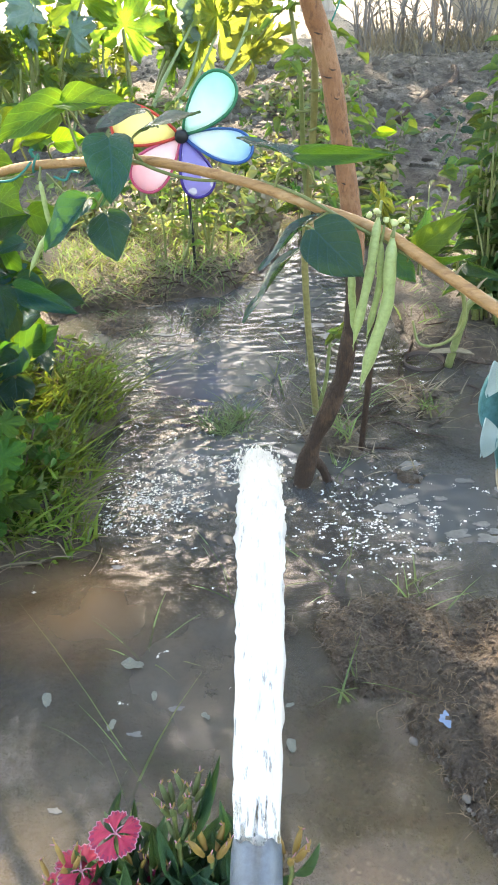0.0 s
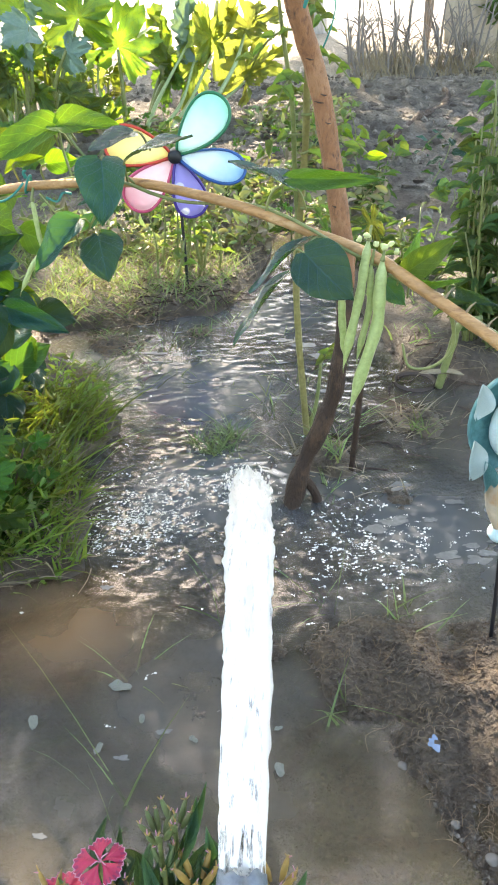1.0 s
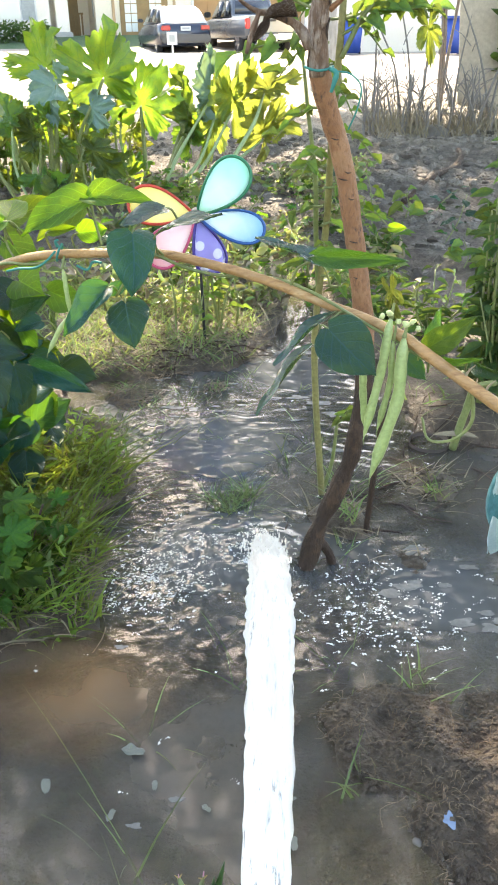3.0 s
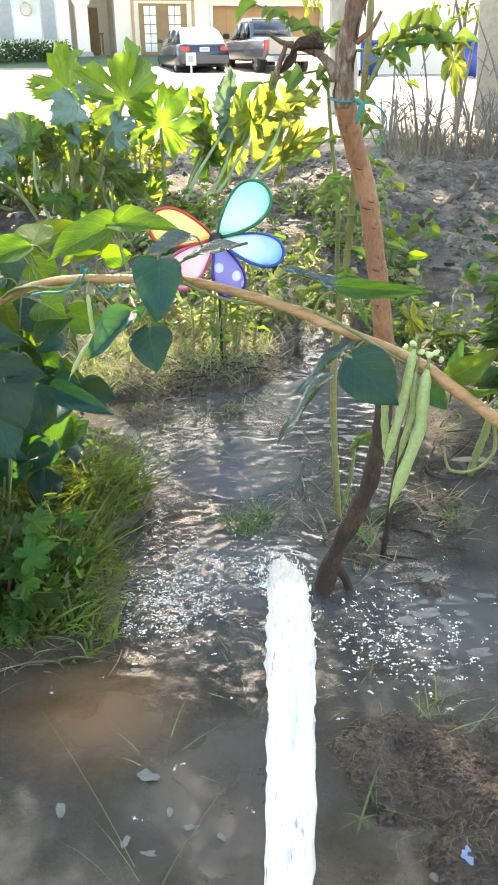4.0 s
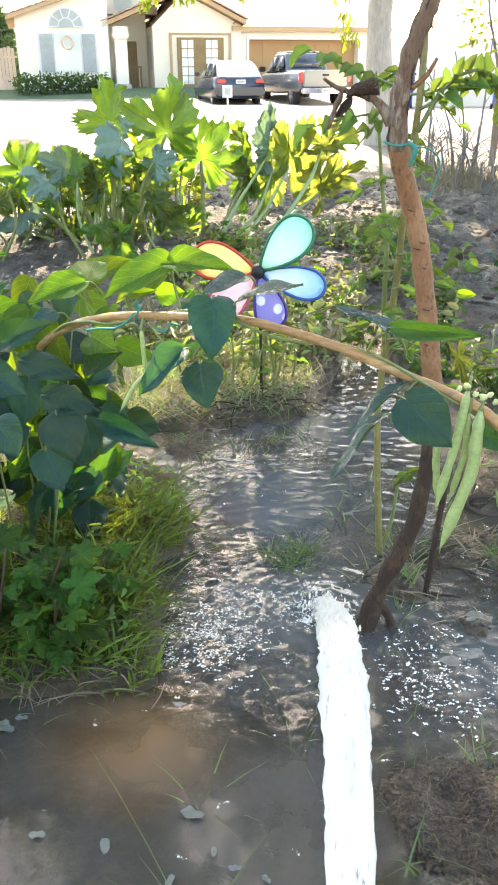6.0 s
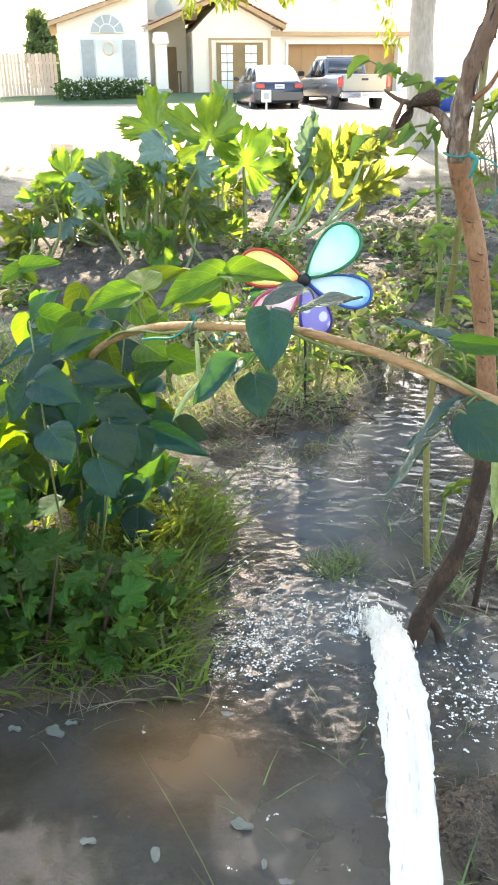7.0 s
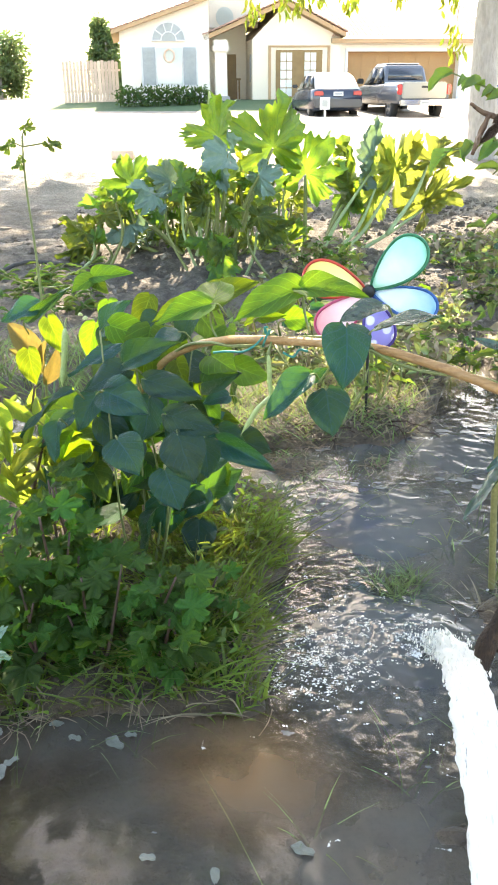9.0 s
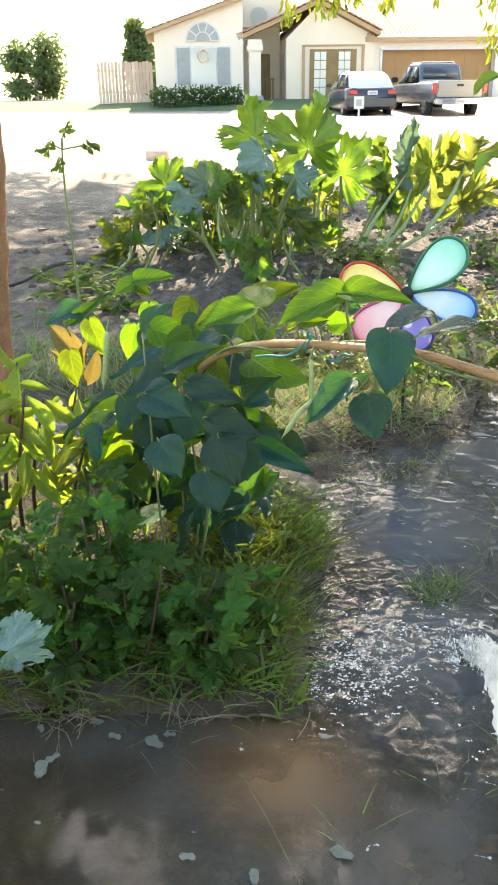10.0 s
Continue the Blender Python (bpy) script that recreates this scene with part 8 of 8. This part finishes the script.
M["crumb"], _nt, _p, _o = nodes_of("crumbled_loam")
_geo = _nt.nodes.new("ShaderNodeNewGeometry")
_tone = mixcol(_nt, _geo.outputs["Random Per Island"], (0.075, 0.058, 0.044), (0.33, 0.285, 0.23))
_grain = noise_tex(_nt, _geo.outputs["Position"], 90.0, 4, 0.65)
_nt.links.new(mixcol(_nt, ramp(_nt, _grain, 0.35, 0.75), _tone, (0.085, 0.066, 0.05)), _p.inputs["Base Color"])
_nt.links.new(bump(_nt, _grain, 0.8, 0.02), _p.inputs["Normal"])
_p.inputs["Roughness"].default_value = 0.9
clods("gravel", 2600, 0.08, 0.46, 0.30, 0.74, 0.0008, 0.0042, M["crumb"], "fine gravel on the bottom of the shallow pool", lambda x, y: -0.035 < gz(x, y) < 0.004, 8)
clods("soil_crumbs", 7500, 0.10, 0.6, 0.45, 0.97, 0.0008, 0.0055, M["soil"], "loose brown crumbs on the spoil heap", by_heap, 3)
clods("soil_clods", 4200, -0.5, 2.0, 2.9, 6.6, 0.004, 0.030, M["crumb"], "grey clods of dug garden soil", lambda x, y: True, 4)
clods("soil_clods", 1300, -2.6, 0.3, 3.2, 6.6, 0.004, 0.030, M["crumb"], "dry clods along the bed edge", lambda x, y: True, 5)
clods("mud_lumps", 420, -0.5, 0.7, 1.2, 2.6, 0.002, 0.012, M["soil"], "wet mud lumps at the water's edge", lambda x, y: -0.012 < gz(x, y) < 0.03, 6)
M["pebble"] = surface("grey_pebble", (0.19, 0.16, 0.13), (0.13, 0.11, 0.09), 0.8, 20, 90, 0.3)
rng = random.Random(61)
for x, y, r in ((1.19, 6.45, 0.10), (0.255, 0.68, 0.006), (0.30, 0.60, 0.005), (0.33, 0.56, 0.007), (0.26, 0.62, 0.004), (0.36, 0.52, 0.008), (0.92, 5.6, 0.03), (0.85, 5.9, 0.035)):
    bm = bmesh.new()
    bmesh.ops.create_icosphere(bm, subdivisions=3, radius=r)
    for v in bm.verts:
        v.co *= 1 + 0.25 * noise.noise(v.co / r * 1.2 + Vector((x, y, 0)))
        v.co.z *= 0.7
    bmesh.ops.translate(bm, vec=(x, y, gz(x, y) + r * 0.3), verts=bm.verts)
    tagged(part("stone", bm, M["pebble"], None), "rounded grey stone half sunk in soil", "stone", "stones")
bm = flat_patch(0.291, 0.693, 0.007, 1.6, 3, gz(0.291, 0.693) + 0.004)
M["bluefoil"] = plain("pale_blue_plastic", (0.22, 0.31, 0.44), 0.5)
tagged(part("plastic_scrap", bm, M["bluefoil"], None, smooth=False), "scrap of pale blue plastic on the mud", "litter")

# ---- dianthus by the pipe ----
M.update(
    petalpink=surface("magenta_petal", (0.45, 0.012, 0.055), (0.34, 0.008, 0.05), 0.6, 90, 300, 0.3),
    petaldeep=surface("deep_magenta_petal", (0.28, 0.008, 0.06), (0.18, 0.006, 0.045), 0.6, 90, 300, 0.3),
    greenbud=surface("green_bud", (0.13, 0.18, 0.06), (0.17, 0.15, 0.06), 0.55, 60, 150, 0.2),
    petaledge=plain("pale_pink_edge", (0.62, 0.27, 0.36), 0.6),
    bud=surface("dry_yellow_bud", (0.42, 0.26, 0.06), (0.22, 0.13, 0.05), 0.6, 60, 150, 0.2),
)
dianthus = thing("dianthus", (0.0, 0.45, 0.0), "dianthus clump with magenta flowers and dry seed heads", "dianthus")
rng = random.Random(91)


def bloom(c, r, tilt, turn=0.2):
    """Five wedge petals with toothed pale edges, dark veins of the eye and curled white stamens."""
    c = Vector(c)
    m = Matrix.Translation(c) @ Matrix.Rotation(radians(tilt[0]), 4, "X") @ Matrix.Rotation(radians(tilt[1]), 4, "Y")
    for k in range(5):
        bm, edge = bmesh.new(), []
        a0 = 2 * math.pi * k / 5 + turn + rng.uniform(-0.1, 0.1)
        size = r * rng.uniform(0.86, 1.08)
        rows = []
        for i in range(7):
            f = i / 6
            row = []
            for j in range(13):
                s = j / 6 - 1
                aa = a0 + s * (0.10 + 0.52 * f ** 0.6)
                rr = size * (0.08 + 0.92 * f) * (1 - 0.13 * s * s * f + (0.09 * (j % 2) if i == 6 else 0))
                row.append(bm.verts.new(m @ Vector((rr * math.cos(aa), rr * math.sin(aa), r * (0.20 * f - 0.30 * f * f + 0.07 * math.sin(7 * s + k) * f * f + 0.02 * k)))))
            rows.append(row)
        for i, (ra, rb) in enumerate(zip(rows, rows[1:])):
            for j in range(12):
                fc = bm.faces.new((ra[j], ra[j + 1], rb[j + 1], rb[j]))
                fc.material_index = 1 if i == 5 and j % 2 else 0
        rim = [v.co.copy() for v in rows[6]]
        p = part("petal", bm, [M["petalpink"], M["petaldeep"]], dianthus)
        rod("fringe", rim, 0.0005, M["petaledge"], p, "pale fringed edge", 4, 1)
    for k in range(4):
        a = k * 1.7 + turn
        rod("stamen", [m @ Vector((0, 0, 0)), m @ Vector((0.003 * math.cos(a), 0.003 * math.sin(a), 0.005)), m @ Vector((0.009 * math.cos(a), 0.009 * math.sin(a), 0.006))], [0.0008, 0.0005], M["petaledge"], dianthus, "", 4)
    rod("stem", [c, c + Vector((0.002, -0.004, -0.03)), (c.x * 0.6, 0.45, 0.0)], [0.002, 0.0016], M["stem"], dianthus, "", 5)


def seedhead(c, n, col, fat=1.0):
    """A cluster of pointed buds, some with a dry frayed tip."""
    c = Vector(c)
    for k in range(n):
        a = k * 2.4
        q = c + Vector((0.006 * math.cos(a), 0.006 * math.sin(a), 0.002 * (k % 3))) * fat
        d = Vector((0.45 * math.cos(a), 0.45 * math.sin(a), 1)).normalized() * fat
        bud = rod("bud", [q, q + d * 0.008, q + d * 0.017, q + d * 0.024], [0.0018 * fat, 0.0029 * fat, 0.0023 * fat, 0.0009], M[col], dianthus, "", 7)
        for j in range(3):
            e = q + d * 0.022
            rod("frayed_tip", [e, e + Vector((rng.uniform(-0.004, 0.004), rng.uniform(-0.004, 0.004), 0.005))], [0.0009, 0.0004], M["bud" if (k + j) % 3 else "petaledge"], bud, "", 4)
    rod("stem", [c, c + Vector((0.0, -0.002, -0.03)), (c.x * 0.7 + 0.01, 0.46, 0.0)], [0.0024, 0.0018], M["stem"], dianthus, "", 5)


bloom((-0.040, 0.455, 0.168), 0.0225, (8, -10), 0.5)
bloom((-0.076, 0.450, 0.120), 0.0235, (4, 8), 0.1)
bloom((-0.098, 0.440, 0.105), 0.020, (2, -18), 0.9)
bloom((-0.066, 0.432, 0.110), 0.018, (20, 15), 0.3)
for c, n, col, fat in (((0.009, 0.470, 0.178), 9, "greenbud", 1.0), ((0.022, 0.475, 0.186), 4, "greenbud", 1.0), ((0.040, 0.452, 0.142), 6, "bud", 1.15), ((0.107, 0.452, 0.138), 6, "bud", 1.1), ((-0.088, 0.452, 0.122), 4, "bud", 0.9), ((-0.105, 0.45, 0.105), 3, "bud", 0.8), ((-0.024, 0.448, 0.108), 4, "petaldeep", 0.9), ((-0.012, 0.446, 0.118), 2, "darkstem", 1.0), ((-0.028, 0.45, 0.125), 2, "bud", 0.7), ((0.012, 0.458, 0.150), 4, "greenbud", 0.9)):
    seedhead(c, n, col, fat)
M["darkleaf"] = foliage("dianthus_leaf", (0.030, 0.085, 0.045), (0.14, 0.26, 0.05), (0.09, 0.17, 0.09), 0.35, 0.28, 2.0, 0.35, (0.045, 0.11, 0.05))
LEAF["dianthus"] = [blade_leaf("dianthus_leaf", M["darkleaf"], lance, 120 + s, 0.12 + 0.08 * s, 0.25, 0.02, 10, 4) for s in range(4)]
for k in range(230):
    x = rng.uniform(-0.075, 0.078)
    b = Vector((x, rng.uniform(0.43, 0.475), rng.uniform(0.03, 0.115)))
    d = Vector((rng.uniform(-0.8, 0.8), rng.uniform(-0.6, 0.6), rng.uniform(0.15, 1.0))).normalized() * rng.uniform(0.028, 0.058)
    leaf(dianthus, "dianthus", b, b + d, d.length * rng.uniform(0.2, 0.3), rng.uniform(-50, 50))
for b, t, w in (((0.018, 0.470, 0.150), (0.049, 0.472, 0.222), 0.012), ((0.030, 0.472, 0.165), (0.042, 0.474, 0.215), 0.010), ((0.052, 0.470, 0.130), (0.051, 0.468, 0.178), 0.013), ((0.048, 0.462, 0.135), (0.062, 0.462, 0.168), 0.010), ((0.112, 0.452, 0.118), (0.133, 0.456, 0.150), 0.010), ((0.022, 0.45, 0.10), (0.040, 0.448, 0.122), 0.010), ((0.005, 0.452, 0.115), (-0.002, 0.452, 0.17), 0.013), ((-0.012, 0.455, 0.10), (-0.010, 0.457, 0.165), 0.012)):
    leaf(dianthus, "dianthus", b, t, w, 15)

# ---- verdigris flower ornament ----
M["verdigris"] = surface("weathered_teal_paint", (0.055, 0.20, 0.20), (0.16, 0.36, 0.36), 0.45, 24, 110, 0.3)
M["palelens"] = surface("weathered_pale_aqua_paint", (0.66, 0.74, 0.72), (0.34, 0.54, 0.54), 0.4, 36, 120, 0.3)
M["rustpaint"] = surface("rusty_cream_paint", (0.58, 0.50, 0.38), (0.36, 0.20, 0.09), 0.55, 26, 110, 0.3)
orn = thing("garden_ornament", (0.40, 0.87, 0.03), "weathered teal and white painted flower ornament on a stem", "ornament")
bm = bmesh.new()
c0 = Vector((0.383, 0.867, 0.352))
rings = []
for f, r, dep in ((0, 0.062, 0.0), (0.3, 0.064, 0.004), (0.5, 0.060, 0.012), (0.75, 0.046, 0.022), (1, 0.030, 0.026)):
    rings.append([bm.verts.new(c0 + Vector((r * 0.82 * math.cos(a), dep - 0.006, r * 1.05 * math.sin(a)))) for a in np.linspace(0, 2 * math.pi, 32, endpoint=False)])
for a, b in zip(rings, rings[1:]):
    for k in range(32):
        bm.faces.new((a[k], a[(k + 1) % 32], b[(k + 1) % 32], b[k]))
bm.faces.new(rings[-1])
g = bmesh.ops.extrude_face_region(bm, geom=list(bm.faces))
bmesh.ops.translate(bm, vec=(0, 0.003, 0), verts=[v for v in g["geom"] if isinstance(v, bmesh.types.BMVert)])
part("bowl", bm, M["verdigris"], orn, "teal bowl")
bm = bmesh.new()
bmesh.ops.create_uvsphere(bm, u_segments=24, v_segments=12, radius=1, matrix=Matrix.Translation(c0 + Vector((0.008, 0.006, -0.008))) @ Matrix.Diagonal((0.034, 0.012, 0.045, 1)))
part("lens", bm, M["palelens"], orn, "pale aqua centre")
for (b, t, w, col) in (((0.338, 0.862, 0.365), (0.333, 0.858, 0.415), 0.024, "palelens"), ((0.340, 0.862, 0.285), (0.329, 0.858, 0.345), 0.026, "palelens"), ((0.372, 0.860, 0.295), (0.405, 0.855, 0.335), 0.02, "palelens"), ((0.36, 0.862, 0.265), (0.345, 0.858, 0.315), 0.02, "verdigris")):
    me = blade_leaf("petal", M[col], lance, int(b[2] * 1000), -0.25, 0.3)
    ob = new("petal", me)
    ob.parent = orn
    ob.matrix_basis = Matrix.Translation(-origin(orn)) @ leaf_pose(b, t, w, 10)
rod("stem", [(0.372, 0.866, 0.29), (0.376, 0.867, 0.24), (0.386, 0.868, 0.205)], [0.014, 0.012, 0.008], M["rustpaint"], orn, "cream painted neck with rust showing", 12)
rod("base", [(0.386, 0.868, 0.21), (0.389, 0.869, 0.2), (0.391, 0.87, 0.196)], [0.008, 0.018, 0.016], M["palelens"], orn, "", 14)
rod("rod", [(0.39, 0.87, 0.2), (0.396, 0.872, 0.1), (0.40, 0.874, 0.0)], 0.003, M["black"], orn, "", 6)

# ---- sunken pot and vine stalk on the right bank ----
M["terracotta"] = surface("muddy_terracotta", (0.085, 0.055, 0.036), (0.05, 0.034, 0.024), 0.7, 20, 80, 0.3)
bm = bmesh.new()
pc = Vector((0.420, 1.685, max(gz(0.42, 1.685), 0.0) + 0.004))
rings = []
for r, z in ((0.034, -0.05), (0.042, 0.0), (0.046, 0.004), (0.046, -0.012), (0.040, -0.06)):
    rings.append([bm.verts.new(pc + Vector((r * math.cos(a), r * math.sin(a), z))) for a in np.linspace(0, 2 * math.pi, 24, endpoint=False)])
for a, b in zip(rings, rings[1:]):
    for k in range(24):
        bm.faces.new((a[k], a[(k + 1) % 24], b[(k + 1) % 24], b[k]))
pot = thing("plant_pot", pc, "muddy brown pot sunk to its rim in the bank", "pot")
part("rim", bm, M["terracotta"], pot)
rs = thing("vine_stalk", (0.473, 1.66, 0.03), "thick yellow-green vine stalk rising from the mud", "vine")
rod("stem", [(0.468, 1.66, 0.0), (0.478, 1.66, 0.05), (0.49, 1.66, 0.106), (0.50, 1.655, 0.15), (0.54, 1.64, 0.17)], [0.009, 0.0085, 0.006], M["stem"], rs, "", 8, 5, 0.15, 3)
husk = thing("dry_husk", (0.47, 1.65, 0.03), "flat tan strip of dry husk beside the pot", "husk")
ob = new("strip", blade_leaf("strip", M["straw"], lance, 99, 0.05, 0.1, 0.02, 8, 4))
ob.parent = husk
ob.matrix_basis = Matrix.Translation(-husk.location) @ leaf_pose((0.43, 1.655, 0.036), (0.52, 1.648, 0.038), 0.018, 0, (0, -0.3, 1))

yt = thing("young_tree", (1.44, 8.0, 0.13), "thin multi-stemmed young tree with sparse yellow-green leaves", "tree")
rng = random.Random(48)
for pts in (((1.44, 8.0, 0.1), (1.435, 8.0, 0.494), (1.421, 8.0, 0.903), (1.36, 8.02, 1.15), (1.289, 8.0, 1.40), (1.24, 8.0, 1.75)), ((1.45, 8.0, 0.1), (1.46, 8.0, 0.6), (1.438, 8.0, 1.079), (1.464, 8.0, 1.335), (1.47, 8.0, 1.8)), ((1.46, 8.0, 0.1), (1.50, 8.0, 0.6), (1.545, 8.0, 0.991), (1.58, 8.0, 1.4), (1.66, 8.0, 1.9))):
    rod("stem", pts, [0.017, 0.014, 0.012, 0.006], M["twig"], yt, "", 7, 5, 0.15, 4)
    for j in range(5):
        p = Vector(pts[2 + j % 3]) + Vector((0, 0, 0.06 * j))
        e = p + Vector((rng.uniform(-0.35, 0.3), rng.uniform(-0.2, 0.2), rng.uniform(0.1, 0.3)))
        rod("twig", [p, p.lerp(e, 0.5) + Vector((0, 0, 0.03)), e], [0.005, 0.002], M["twig"], yt, "", 5)
        clump("leaves", e, (0.14, 0.12, 0.10), 26, 0.05, M["hangleaf"], yt, 800 + j, hollow=0.1)

# ---- dead stalks, leaning board, hose ----
rng = random.Random(44)
for k in range(46):
    x, y = rng.uniform(0.65, 1.75), rng.uniform(6.4, 7.1)
    h = rng.uniform(0.15, 0.5) if k % 6 else rng.uniform(0.7, 1.1)
    z = gz(x, y)
    s = thing("dead_stalk", (x, y, z), "bare grey dead plant stalk", "dead plant", "dead stalks")
    bm = bmesh.new()
    lx, ly = rng.gauss(0, 0.18), rng.gauss(0, 0.1)
    p2 = Vector((x + lx * h, y + ly * h, z + h))
    tube(bm, [(x, y, z - 0.03), (x + lx * h * 0.4 + rng.gauss(0, 0.02), y, z + h * 0.5), p2], [0.011, 0.008, 0.004], 6, 4)
    for j in range(4):
        f = rng.uniform(0.3, 0.9)
        q = Vector((x, y, z)).lerp(p2, f)
        e = q + Vector((rng.gauss(0, 0.1), rng.gauss(0, 0.08), rng.uniform(0.02, 0.16)))
        tube(bm, [q, q.lerp(e, 0.5) + Vector((0, 0, 0.02)), e], [0.005, 0.002], 5, 3)
    part("stalk", bm, M["twig"], s)
blades("dry_grass", M["straw"], [(rng.uniform(0.7, 2.0), rng.uniform(6.2, 7.2), 0.1, rng.uniform(0.08, 0.3), rng.gauss(0, 0.4), rng.gauss(0, 0.4)) for _ in range(700)], None, "grey dry weeds under the dead stalks", category="weeds", wide=0.004)
M["board"] = surface("weathered_board", (0.58, 0.47, 0.35), (0.48, 0.38, 0.28), 0.8, 2, 30, 0.3)
bd = thing("leaning_board", (2.4, 7.3, 0.15), "weathered tan sheet of board standing at the garden's edge", "board")
bm = bmesh.new()
prism(bm, [(1.48, 0.235), (3.6, -0.22), (3.6, 1.5), (1.40, 1.35)], 7.26, 7.285)
part("sheet", bm, M["board"], bd, smooth=False)
mpart("prop", bd, Matrix.Translation((0, 0, 0)), M["fence"], [(1.7, 1.78, 7.285, 7.36, 0.05, 1.3), (2.9, 2.98, 7.285, 7.36, 0.0, 1.3)])
climb = thing("creeper", (1.75, 7.0, 0.12), "dark leafy creeper hanging on the board", "creeper")
for k in range(4):
    clump("foliage", (1.86 + 0.1 * (k % 2), 7.12, 0.55 + 0.17 * k), (0.12, 0.1, 0.14), 110, 0.09, M["shrub"], climb, 500 + k, hollow=0.1)
rod("stem", [(1.85, 7.1, 0.05), (1.88, 7.15, 0.6), (1.9, 7.2, 1.2)], 0.012, M["twig"], climb)
M["hose"] = surface("dusty_black_hose", (0.05, 0.048, 0.045), (0.09, 0.083, 0.075), 0.7, 14, 80, 0.2)
hose = thing("hose", (-2.03, 3.4, 0.06), "black irrigation hose lying on the bank", "hose")
rod("tube", [(-2.3, 3.2, gz(-2.3, 3.2) + 0.012), (-2.03, 3.42, gz(-2.03, 3.42) + 0.02), (-1.9, 3.68, gz(-1.9, 3.68) + 0.02), (-1.6, 3.75, gz(-1.6, 3.75) + 0.012)], 0.010, M["hose"], hose, "", 8)
dried = thing("dried_vine", (0.649, 4.021, 0.08), "dark dried vine stem lying on the dug soil", "vine")
rod("stem", [(0.649, 4.021, gz(0.649, 4.021) + 0.012), (0.823, 4.329, gz(0.823, 4.329) + 0.012), (0.892, 4.576, gz(0.892, 4.576) + 0.012), (1.045, 4.885, gz(1.045, 4.885) + 0.012), (1.115, 5.107, gz(1.115, 5.107) + 0.012), (1.124, 5.255, gz(1.124, 5.255) + 0.012)], [0.016, 0.020, 0.014], M["wetbark"], dried, "", 8, 5, 0.6, 31)
